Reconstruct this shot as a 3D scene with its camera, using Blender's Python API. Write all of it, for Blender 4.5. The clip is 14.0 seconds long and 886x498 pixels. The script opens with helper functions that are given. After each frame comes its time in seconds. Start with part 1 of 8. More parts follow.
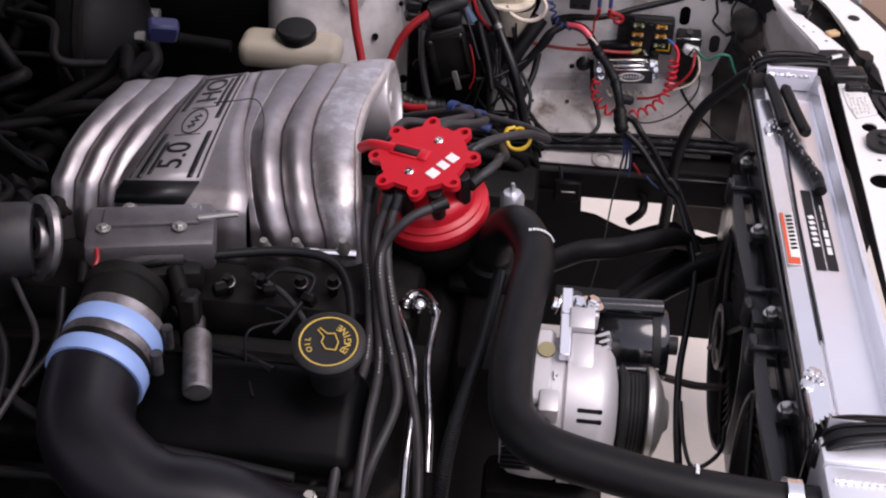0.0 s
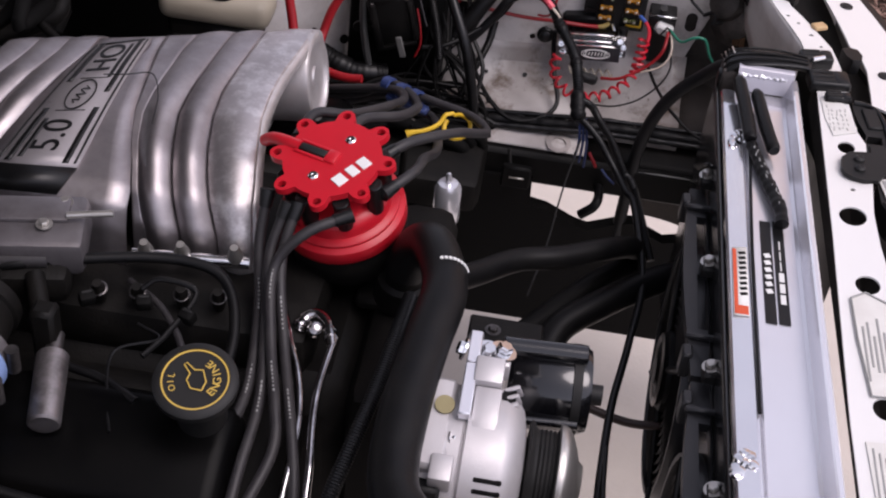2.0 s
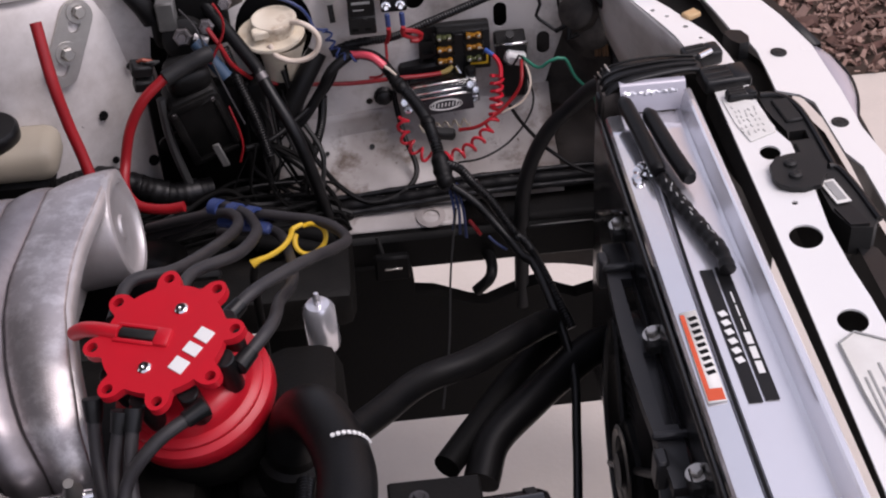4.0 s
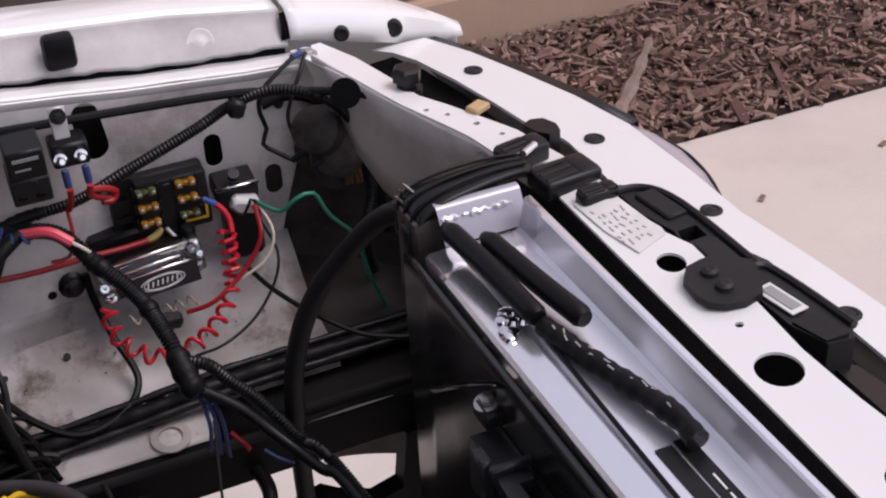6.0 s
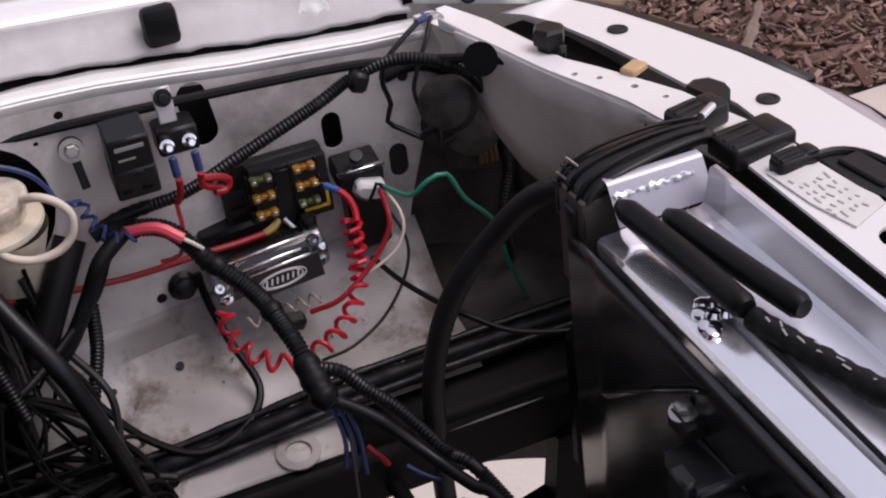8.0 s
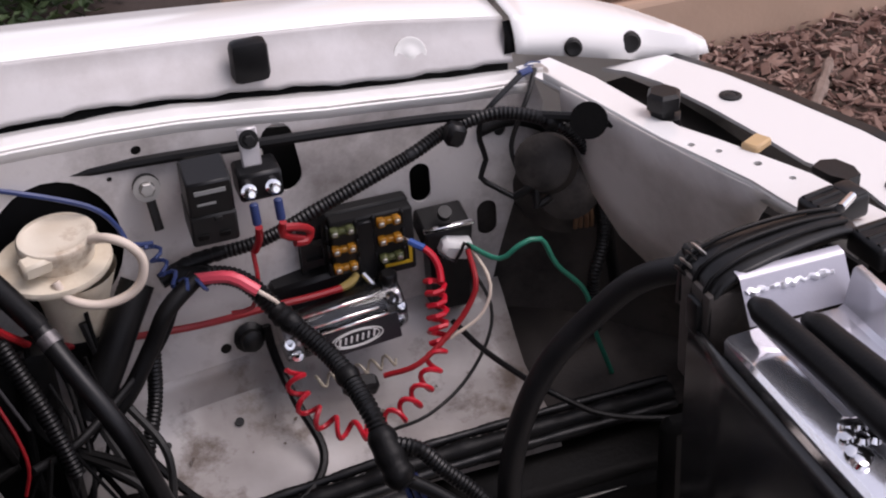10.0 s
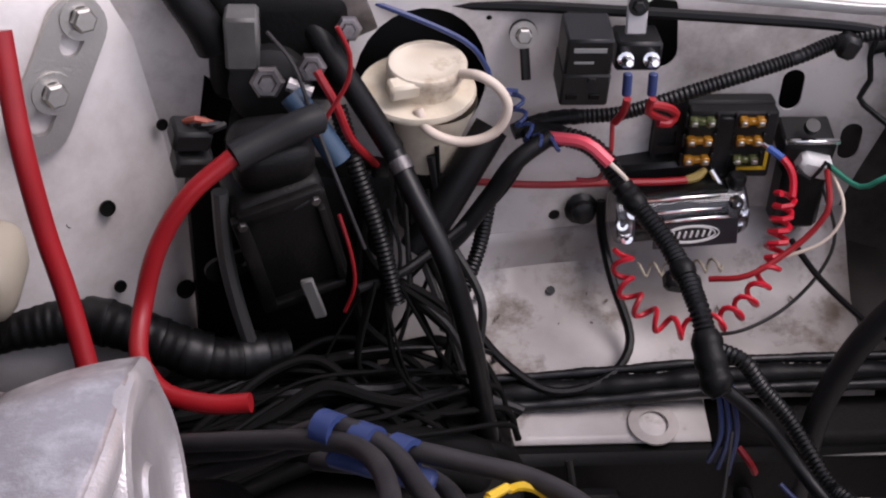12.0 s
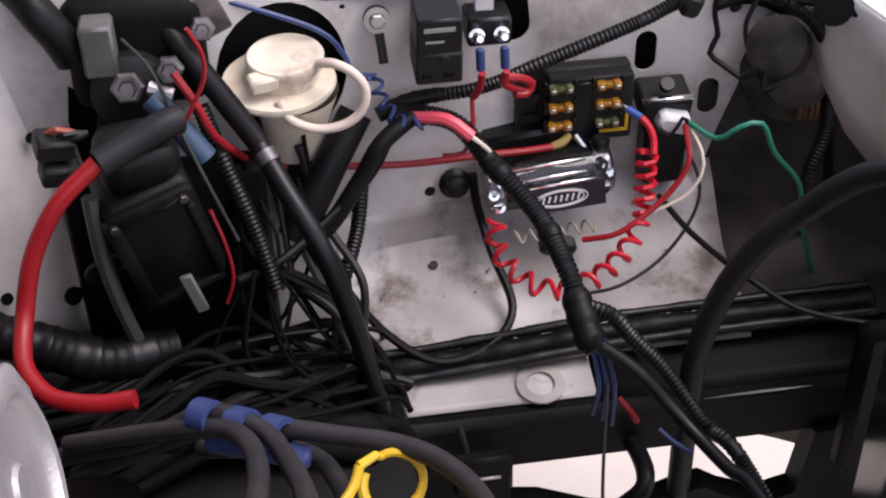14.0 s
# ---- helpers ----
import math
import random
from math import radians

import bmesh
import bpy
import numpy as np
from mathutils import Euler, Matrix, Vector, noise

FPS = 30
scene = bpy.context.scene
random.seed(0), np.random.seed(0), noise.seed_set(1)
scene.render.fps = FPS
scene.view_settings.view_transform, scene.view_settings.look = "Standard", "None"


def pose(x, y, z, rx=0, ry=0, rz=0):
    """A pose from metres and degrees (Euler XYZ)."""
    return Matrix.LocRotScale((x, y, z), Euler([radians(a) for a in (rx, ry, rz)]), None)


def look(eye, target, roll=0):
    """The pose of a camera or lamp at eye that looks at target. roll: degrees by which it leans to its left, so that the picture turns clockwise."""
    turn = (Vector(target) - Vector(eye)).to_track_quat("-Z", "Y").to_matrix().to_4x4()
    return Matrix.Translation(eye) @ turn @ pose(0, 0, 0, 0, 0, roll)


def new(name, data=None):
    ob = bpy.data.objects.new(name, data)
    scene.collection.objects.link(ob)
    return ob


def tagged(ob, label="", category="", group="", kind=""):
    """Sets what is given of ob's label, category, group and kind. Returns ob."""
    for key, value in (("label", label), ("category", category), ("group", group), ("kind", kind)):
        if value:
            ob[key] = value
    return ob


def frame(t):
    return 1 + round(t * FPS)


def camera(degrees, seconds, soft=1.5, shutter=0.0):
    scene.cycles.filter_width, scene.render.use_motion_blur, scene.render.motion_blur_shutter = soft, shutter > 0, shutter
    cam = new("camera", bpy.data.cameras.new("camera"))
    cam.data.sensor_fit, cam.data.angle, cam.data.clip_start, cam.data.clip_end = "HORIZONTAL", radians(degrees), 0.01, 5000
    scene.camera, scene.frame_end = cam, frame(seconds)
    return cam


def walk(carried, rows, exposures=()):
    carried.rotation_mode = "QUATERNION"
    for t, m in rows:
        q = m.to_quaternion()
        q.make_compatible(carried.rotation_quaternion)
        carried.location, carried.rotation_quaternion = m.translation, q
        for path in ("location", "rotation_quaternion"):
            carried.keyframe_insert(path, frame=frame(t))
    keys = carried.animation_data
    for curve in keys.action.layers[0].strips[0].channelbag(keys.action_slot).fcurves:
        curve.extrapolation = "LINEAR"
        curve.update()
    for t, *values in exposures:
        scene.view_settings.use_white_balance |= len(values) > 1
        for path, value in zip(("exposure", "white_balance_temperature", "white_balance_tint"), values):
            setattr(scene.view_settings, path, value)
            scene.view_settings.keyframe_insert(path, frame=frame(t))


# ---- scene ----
from mathutils.geometry import tessellate_polygon

SKY, SUN = 0.15, 1.35
EXPOSURES = [(0, 0.66, 6450, 24), (0.6, 0.52, 6450, 24), (1.0, 0.48, 6450, 24), (1.5, 0.42, 6450, 24), (2.0, 0.48, 6450, 24), (4.5, 0.43, 6450, 24), (5.5, 0.38, 6450, 24), (6.0, 0.28, 6450, 24), (7.2, 0.24, 6450, 24), (9.5, 0.50, 6450, 24), (10.0, 0.47, 6450, 24), (10.5, 0.48, 6450, 24), (11.0, 0.56, 6430, 24), (11.5, 0.69, 6400, 24), (12.0, 0.69, 6400, 24), (12.5, 0.69, 6400, 24), (13.5, 0.96, 6400, 23), (14, 0.99, 6400, 23)]
cam = camera(35.86, 14.0, soft=2.1)

PATH = [
    (0, (0.3049, -1.2568, 1.6843), (0.1954, 0.2854, 0.5799), 2.71),
    (0.5, (0.2764, -1.2389, 1.6800), (0.2988, 0.3015, 0.5680), 5.67),
    (1, (0.2463, -1.2270, 1.6740), (0.3545, 0.3012, 0.5502), 6.83),
    (1.5, (0.2944, -1.1289, 1.6603), (0.3943, 0.3429, 0.4628), 8.77),
    (2, (0.3677, -1.0339, 1.6775), (0.2791, 0.4240, 0.4623), 6.88),
    (2.2, (0.3777, -1.0181, 1.6801), (0.2215, 0.4205, 0.4488), 5.79),
    (4.3, (0.3566, -0.7106, 1.5415), (0.4768, 0.7894, 0.3815), -5.84),
    (4.5, (0.3479, -0.6704, 1.5179), (0.5211, 0.8563, 0.4002), -6.13),
    (5, (0.3187, -0.5369, 1.4407), (0.6473, 1.0283, 0.4150), -5.00),
    (5.5, (0.3090, -0.4511, 1.3998), (0.7302, 1.1151, 0.4099), -4.78),
    (6, (0.3006, -0.4069, 1.3585), (0.9011, 1.0687, 0.3230), -3.33),
    (6.5, (0.2916, -0.3814, 1.3551), (0.9309, 1.0533, 0.2861), -2.01),
    (7, (0.2852, -0.3435, 1.3474), (0.8555, 1.1471, 0.3165), -2.97),
    (7.2, (0.2925, -0.3285, 1.3341), (0.8340, 1.1623, 0.2880), -3.77),
    (9.3, (0.2928, -0.2368, 1.2740), (0.7972, 1.2804, 0.2475), -11.16),
    (9.5, (0.2977, -0.2268, 1.2834), (0.8179, 1.2826, 0.2531), -10.35),
    (10, (0.2751, -0.1981, 1.2840), (0.7446, 1.3374, 0.2682), -3.93),
    (10.5, (0.2816, -0.1927, 1.2718), (0.6314, 1.4120, 0.3166), 3.82),
    (11, (0.2656, -0.1777, 1.2492), (0.5396, 1.3867, 0.2065), 2.77),
    (11.5, (0.2201, -0.1674, 1.2473), (0.3928, 1.3625, 0.1340), 2.44),
    (12, (0.2039, -0.1663, 1.2560), (0.3498, 1.3549, 0.1271), 2.55),
    (12.5, (0.2120, -0.1671, 1.2503), (0.3586, 1.3458, 0.1103), 0.44),
    (13, (0.2401, -0.1741, 1.2581), (0.4368, 1.3264, 0.1092), -0.73),
    (13.5, (0.2468, -0.1807, 1.2594), (0.4636, 1.3178, 0.1115), -2.35),
    (14, (0.2481, -0.1963, 1.2707), (0.4637, 1.3044, 0.1255), -1.06),
]
walk(cam, [(t, look(eye, target, roll)) for t, eye, target, roll in PATH], EXPOSURES)

# ---- world and light ----
world = bpy.data.worlds.new("sky")
scene.world = world
world.use_nodes = True
wn = world.node_tree.nodes
sky = wn.new("ShaderNodeTexSky")
sky.sky_type, sky.sun_disc = "NISHITA", False
sky.sun_elevation, sky.sun_rotation = radians(61), radians(112)
wn["Background"].inputs[1].default_value = SKY
haze = wn.new("ShaderNodeHueSaturation")
haze.inputs["Saturation"].default_value = 0.32
world.node_tree.links.new(sky.outputs[0], haze.inputs["Color"])
world.node_tree.links.new(haze.outputs[0], wn["Background"].inputs[0])
sun = new("sun", bpy.data.lights.new("sun", "SUN"))
sun.data.energy, sun.data.angle, sun.data.color = SUN, radians(35), (1.0, 0.96, 0.9)
sun.matrix_world = look((1.75, -0.40, 3.7), (0.3, 0.2, 0.8))


# ---- materials ----
def surface(name, base, other=None, rough=0.5, metal=0.0, scale=30.0, fine=400.0, bump=0.1, mix=0.5, coat=0.0, dirt=None, dirt_amount=0.0, dirt_scale=9.0, gloss=0.5, dirt_edge=0.28):
    """A surface with two scales of variation, fine relief and, if given, dirt in patches."""
    m = bpy.data.materials.new(name)
    m.use_nodes = True
    n, l = m.node_tree.nodes, m.node_tree.links
    b = n["Principled BSDF"]
    co = n.new("ShaderNodeTexCoord")
    big, small = n.new("ShaderNodeTexNoise"), n.new("ShaderNodeTexNoise")
    for node, s in ((big, scale), (small, fine)):
        node.inputs["Scale"].default_value, node.inputs["Detail"].default_value = s, 6
        l.new(co.outputs["Object"], node.inputs["Vector"])
    other = other or tuple(c * 0.72 for c in base)
    ramp = n.new("ShaderNodeMapRange")
    ramp.inputs[1].default_value, ramp.inputs[2].default_value = 0.35, 0.68
    l.new(big.outputs[0], ramp.inputs[0])
    blend = n.new("ShaderNodeMixRGB")
    blend.inputs[1].default_value, blend.inputs[2].default_value = (*base, 1), (*other, 1)
    fac = n.new("ShaderNodeMath")
    fac.operation = "MULTIPLY"
    fac.inputs[1].default_value = mix
    l.new(ramp.outputs[0], fac.inputs[0])
    l.new(fac.outputs[0], blend.inputs[0])
    colour = blend.outputs[0]
    if dirt:
        patch = n.new("ShaderNodeTexNoise")
        patch.inputs["Scale"].default_value, patch.inputs["Detail"].default_value, patch.inputs["Roughness"].default_value = dirt_scale, 9, 0.68
        l.new(co.outputs["Object"], patch.inputs["Vector"])
        cut = n.new("ShaderNodeMapRange")
        cut.inputs[1].default_value, cut.inputs[2].default_value, cut.inputs[4].default_value = 0.60 - dirt_edge / 2, 0.60 + dirt_edge / 2, dirt_amount
        l.new(patch.outputs[0], cut.inputs[0])
        over = n.new("ShaderNodeMixRGB")
        over.inputs[2].default_value = (*dirt, 1)
        l.new(cut.outputs[0], over.inputs[0])
        l.new(colour, over.inputs[1])
        colour = over.outputs[0]
    l.new(colour, b.inputs["Base Color"])
    rr = n.new("ShaderNodeMapRange")
    rr.inputs[3].default_value, rr.inputs[4].default_value = max(rough - 0.1, 0.03), min(rough + 0.12, 1)
    l.new(big.outputs[0], rr.inputs[0])
    l.new(rr.outputs[0], b.inputs["Roughness"])
    b.inputs["Metallic"].default_value = metal
    b.inputs["Coat Weight"].default_value = coat
    b.inputs["Specular IOR Level"].default_value = gloss
    if bump:
        bu = n.new("ShaderNodeBump")
        bu.inputs["Strength"].default_value, bu.inputs["Distance"].default_value = bump, 0.001
        l.new(small.outputs[0], bu.inputs["Height"])
        l.new(bu.outputs[0], b.inputs["Normal"])
    return m


def clear(name, tint, rough=0.05, through_light=1.0):
    m = bpy.data.materials.new(name)
    m.use_nodes = True
    b = m.node_tree.nodes["Principled BSDF"]
    b.inputs["Base Color"].default_value, b.inputs["Roughness"].default_value = (*tint, 1), rough
    b.inputs["Transmission Weight"].default_value, b.inputs["IOR"].default_value = through_light, 1.45
    return m


WHITE = surface("white_paint", (0.78, 0.77, 0.74), (0.70, 0.69, 0.66), 0.32, 0, 6, 300, 0.04, 0.5, 0.25, (0.34, 0.29, 0.24), 0.22, 14)
GLOSSWHITE = surface("gloss_white_paint", (0.80, 0.79, 0.77), (0.76, 0.75, 0.73), 0.22, 0, 4, 250, 0.02, 0.4, 0.5)
DIRTYWHITE = surface("grimy_white_paint", (0.68, 0.65, 0.63), (0.51, 0.475, 0.455), 0.42, 0, 8, 260, 0.12, 0.9, 0.0, (0.10, 0.07, 0.05), 0.85, 10)
# Tower white: stains, with extra dirt standing in for shade low on the tower.
TOWERWHITE = surface("stained_shaded_white_paint", (0.76, 0.73, 0.72), (0.62, 0.585, 0.565), 0.4, 0, 6, 260, 0.1, 1.0, 0.0, (0.22, 0.175, 0.145), 0.6, 7)
HARNESS = surface("dusty_harness_black", (0.003, 0.003, 0.003), (0.008, 0.0075, 0.007), 0.7, 0, 40, 400, 0.2, gloss=0.1)
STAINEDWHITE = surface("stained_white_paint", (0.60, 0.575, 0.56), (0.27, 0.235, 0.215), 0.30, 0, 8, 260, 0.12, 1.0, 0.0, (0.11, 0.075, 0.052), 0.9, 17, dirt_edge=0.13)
# Black paint, also put into gaps and holes where only shade is.
BLACKANDSHADE = surface("black_paint_and_shade", (0.0022, 0.0022, 0.0022), (0.006, 0.0056, 0.0053), 0.55, 0, 25, 300, 0.3, gloss=0.15)
DUSTYBLACK = surface("dusty_black_paint", (0.034, 0.029, 0.026), (0.080, 0.068, 0.060), 0.55, 0, 11, 250, 0.3, 0.9, 0, (0.012, 0.010, 0.009), 0.8, 15, gloss=0.4, dirt_edge=0.2)
SHROUD = surface("scuffed_black_plastic", (0.010, 0.010, 0.0105), (0.024, 0.023, 0.023), 0.2, 0, 16, 400, 0.05, 0.8, gloss=0.6)
RUBBER = surface("black_rubber", (0.004, 0.004, 0.0045), (0.009, 0.0085, 0.008), 0.45, 0, 40, 500, 0.2, gloss=0.2)
CHARCOAL = surface("charcoal_moulding", (0.014, 0.0145, 0.016), (0.026, 0.026, 0.028), 0.35, 0, 14, 420, 0.08, 0.8, gloss=0.45)
GREYRUBBER = surface("grey_lead_rubber", (0.022, 0.020, 0.022), (0.042, 0.039, 0.038), 0.5, 0, 60, 500, 0.15, gloss=0.4)
PLASTIC = surface("black_plastic", (0.004, 0.004, 0.0045), (0.009, 0.009, 0.009), 0.38, 0, 50, 900, 0.1, gloss=0.35)
GREYPLASTIC = surface("dusty_black_plastic", (0.008, 0.008, 0.008), (0.018, 0.017, 0.016), 0.55, 0, 30, 600, 0.15, gloss=0.35)
# Greasy metal, also the plain dark of filler panels added against bright ground.
GREASEFILL = surface("greasy_metal_and_fill", (0.004, 0.0037, 0.0034), (0.012, 0.0105, 0.009), 0.55, 0.0, 35, 300, 0.5, gloss=0.16)
CAST = surface("cast_aluminium", (0.44, 0.405, 0.415), (0.29, 0.265, 0.27), 0.43, 0.97, 22, 900, 0.22, 0.8, 0, (0.16, 0.145, 0.145), 0.6, 16)
WORNCAST = surface("flaking_cast_aluminium", (0.50, 0.465, 0.47), (0.36, 0.332, 0.337), 0.38, 0.85, 22, 900, 0.3, 0.8, 0, (0.86, 0.84, 0.84), 0.75, 55)
ENDCAST = surface("worn_cast_aluminium", (0.60, 0.57, 0.57), (0.44, 0.415, 0.41), 0.38, 0.6, 26, 600, 0.4, 0.7, 0, (0.26, 0.24, 0.23), 0.5, 18)
ROUGHCAST = surface("rough_cast_aluminium", (0.25, 0.235, 0.24), (0.10, 0.093, 0.093), 0.45, 0.8, 26, 900, 0.3, 0.9, 0, (0.03, 0.027, 0.025), 0.85, 24)
SPACERCAST = surface("satin_grey_casting", (0.20, 0.185, 0.195), (0.13, 0.12, 0.125), 0.42, 0.6, 18, 700, 0.15, 0.9, 0, (0.05, 0.045, 0.043), 0.6, 22)
ZINC = surface("dull_zinc", (0.34, 0.315, 0.32), (0.17, 0.157, 0.157), 0.42, 0.85, 30, 600, 0.2, 0.9, 0, (0.05, 0.045, 0.04), 0.8, 30)
DULLSTEEL = surface("oily_dull_steel", (0.16, 0.15, 0.15), (0.05, 0.046, 0.045), 0.4, 0.85, 40, 500, 0.2, 0.9, 0, (0.02, 0.018, 0.016), 0.8, 26)
BRIGHTCAST = surface("machined_aluminium", (0.54, 0.52, 0.525), (0.42, 0.405, 0.41), 0.46, 0.45, 30, 900, 0.2)
POLISHED = surface("polished_aluminium", (0.88, 0.875, 0.915), (0.79, 0.785, 0.83), 0.20, 0.68, 12, 500, 0.04)
SATIN = surface("satin_aluminium", (0.88, 0.88, 0.91), (0.80, 0.80, 0.84), 0.32, 0.6, 10, 600, 0.06)
CHROME = surface("chrome", (0.85, 0.85, 0.86), (0.75, 0.75, 0.76), 0.1, 1.0, 40, 300, 0.03)
DARKCHROME = surface("tarnished_chrome", (0.72, 0.70, 0.71), (0.26, 0.25, 0.25), 0.14, 1.0, 55, 300, 0.05, 1.0)
STEEL = surface("zinc_steel", (0.55, 0.53, 0.50), (0.42, 0.40, 0.37), 0.38, 0.9, 60, 500, 0.2)
RED = surface("red_plastic", (0.54, 0.011, 0.022), (0.43, 0.008, 0.016), 0.35, 0, 20, 700, 0.05, 0.4)
REDWIRE = surface("red_insulation", (0.32, 0.008, 0.012), (0.24, 0.006, 0.010), 0.42, 0, 40, 400, 0.08, 0.6)
PINKWIRE = surface("pink_heat_shrink", (0.78, 0.09, 0.13), (0.68, 0.07, 0.1), 0.4, 0, 40, 400, 0.05)
GREENWIRE = surface("green_insulation", (0.02, 0.22, 0.14), (0.015, 0.16, 0.1), 0.45, 0, 40, 400, 0.05)
BLUEWIRE = surface("blue_insulation", (0.028, 0.050, 0.16), (0.022, 0.036, 0.11), 0.45, 0, 40, 400, 0.05)
WHITEWIRE = surface("cream_insulation", (0.68, 0.58, 0.48), (0.6, 0.5, 0.42), 0.5, 0, 40, 400, 0.05)
BLUESILICONE = surface("pale_blue_silicone", (0.24, 0.35, 0.62), (0.19, 0.28, 0.52), 0.4, 0, 20, 500, 0.06)
CREAM = surface("aged_cream_plastic", (0.72, 0.65, 0.52), (0.64, 0.55, 0.41), 0.45, 0, 18, 500, 0.08, 0.6, 0, (0.36, 0.22, 0.1), 0.5, 30)
MILKY = surface("milky_plastic", (0.42, 0.37, 0.29), (0.33, 0.29, 0.22), 0.5, 0, 14, 400, 0.06)
YELLOW = surface("yellow_paint", (0.75, 0.48, 0.02), (0.62, 0.38, 0.02), 0.45, 0, 30, 400, 0.08)
GOLD = surface("yellow_print", (0.62, 0.42, 0.08), (0.5, 0.33, 0.06), 0.55, 0, 60, 400, 0.02)
AMBER = clear("amber_fuse_plastic", (0.80, 0.36, 0.03), 0.2, 0.6)
OLIVE = clear("clear_green_fuse_plastic", (0.24, 0.27, 0.10), 0.2, 0.65)
ACRYLIC = clear("clear_acrylic", (0.95, 0.96, 0.98), 0.04)
PRINTWHITE = surface("white_print", (0.8, 0.8, 0.78), None, 0.5, 0, 50, 400, 0.0, 0.2)
PRINTGREY = surface("grey_print", (0.32, 0.32, 0.31), None, 0.6, 0, 50, 400, 0.0, 0.3)
FAINTPRINT = surface("faded_print", (0.46, 0.45, 0.43), None, 0.6, 0, 50, 400, 0.0, 0.3)
PAPER = surface("worn_label_paper", (0.74, 0.73, 0.69), (0.6, 0.58, 0.54), 0.6, 0, 40, 400, 0.05, 0.6)
LABELRED = surface("orange_red_print", (0.65, 0.09, 0.03), None, 0.4, 0, 40, 400, 0.0, 0.3)
TANCLIP = surface("tan_plastic", (0.60, 0.40, 0.2), None, 0.5, 0, 40, 400, 0.05)
CONCRETE = surface("concrete", (0.61, 0.555, 0.50), (0.53, 0.475, 0.42), 0.85, 0, 3, 120, 0.5, 0.6, 0, (0.40, 0.36, 0.32), 0.3, 5)
STUCCO = surface("peach_stucco", (0.70, 0.50, 0.385), (0.60, 0.42, 0.32), 0.9, 0, 7, 60, 1.0, 0.6)
FOUNDATION = surface("painted_foundation", (0.52, 0.365, 0.265), (0.43, 0.30, 0.215), 0.9, 0, 6, 80, 0.6)
TRIMWHITE = surface("white_trim_paint", (0.78, 0.76, 0.74), None, 0.5, 0, 6, 200, 0.1, 0.2)
WOOD = surface("weathered_tan_wood", (0.42, 0.30, 0.22), (0.33, 0.23, 0.17), 0.8, 0, 12, 150, 0.5)
MULCHBASE = surface("dark_soil", (0.06, 0.04, 0.03), None, 0.95, 0, 30, 200, 0.8)


def island_colours(name, first, second, rough=0.85):
    m = bpy.data.materials.new(name)
    m.use_nodes = True
    n, l = m.node_tree.nodes, m.node_tree.links
    g, ramp, co, noi, mixer = n.new("ShaderNodeNewGeometry"), n.new("ShaderNodeMixRGB"), n.new("ShaderNodeTexCoord"), n.new("ShaderNodeTexNoise"), n.new("ShaderNodeMixRGB")
    ramp.inputs[1].default_value, ramp.inputs[2].default_value = (*first, 1), (*second, 1)
    l.new(g.outputs["Random Per Island"], ramp.inputs[0])
    noi.inputs["Scale"].default_value = 60
    l.new(co.outputs["Object"], noi.inputs["Vector"])
    mixer.blend_type, mixer.inputs[0].default_value = "MULTIPLY", 0.5
    l.new(ramp.outputs[0], mixer.inputs[1])
    l.new(noi.outputs[0], mixer.inputs[2])
    l.new(mixer.outputs[0], n["Principled BSDF"].inputs["Base Color"])
    n["Principled BSDF"].inputs["Roughness"].default_value = rough
    return m


CHIP = island_colours("bark_chips", (0.13, 0.060, 0.046), (0.50, 0.335, 0.27))
LEAF = island_colours("green_leaves", (0.035, 0.075, 0.02), (0.10, 0.16, 0.05), 0.6)


# ---- mesh helpers ----
def finish(bm, smooth=40):
    bmesh.ops.recalc_face_normals(bm, faces=bm.faces)
    for f in bm.faces:
        f.smooth = True
    for e in bm.edges:
        if len(e.link_faces) == 2 and e.calc_face_angle(0) > radians(smooth):
            e.smooth = False


def part(name, bm, material, parent=None, label="", solid=0.0, smooth=40):
    finish(bm, smooth)
    me = bpy.data.meshes.new(name)
    bm.to_mesh(me)
    bm.free()
    me.materials.append(material)
    ob = new(name, me)
    if parent:
        ob.parent = parent
        ob.matrix_parent_inverse = parent.matrix_basis.inverted()
    if label:
        ob["label"] = label
    if solid:
        s = ob.modifiers.new("thickness", "SOLIDIFY")
        s.thickness, s.offset = solid, -1
    return ob


def thing(name, at, label, category, group="", kind=""):
    ob = new(name)
    ob.empty_display_size = 0.02
    ob.matrix_basis = Matrix.Translation(at)
    return tagged(ob, label, category, group, kind)


def solo(name, bm, material, label, category, group="", kind="", solid=0.0, smooth=40):
    return tagged(part(name, bm, material, None, "", solid, smooth), label, category, group, kind)


def turned(axis):
    """The turn that brings z onto the axis."""
    return Vector(axis).normalized().to_track_quat("Z", "Y").to_matrix().to_4x4()


def box(bm, centre, size, bevel=0.0, m=None, seg=1):
    got = bmesh.ops.create_cube(bm, size=1.0)["verts"]
    bmesh.ops.transform(bm, matrix=Matrix.Diagonal((*size, 1)), verts=got)
    if bevel:
        edges = {e for v in got for e in v.link_edges}
        out = bmesh.ops.bevel(bm, geom=list(edges), offset=bevel, segments=seg, affect="EDGES", profile=0.5)
        got = list({v for f in out["faces"] for v in f.verts} | {v for v in got if v.is_valid})
    bmesh.ops.transform(bm, matrix=Matrix.Translation(centre) @ (m or Matrix()), verts=got)
    return got


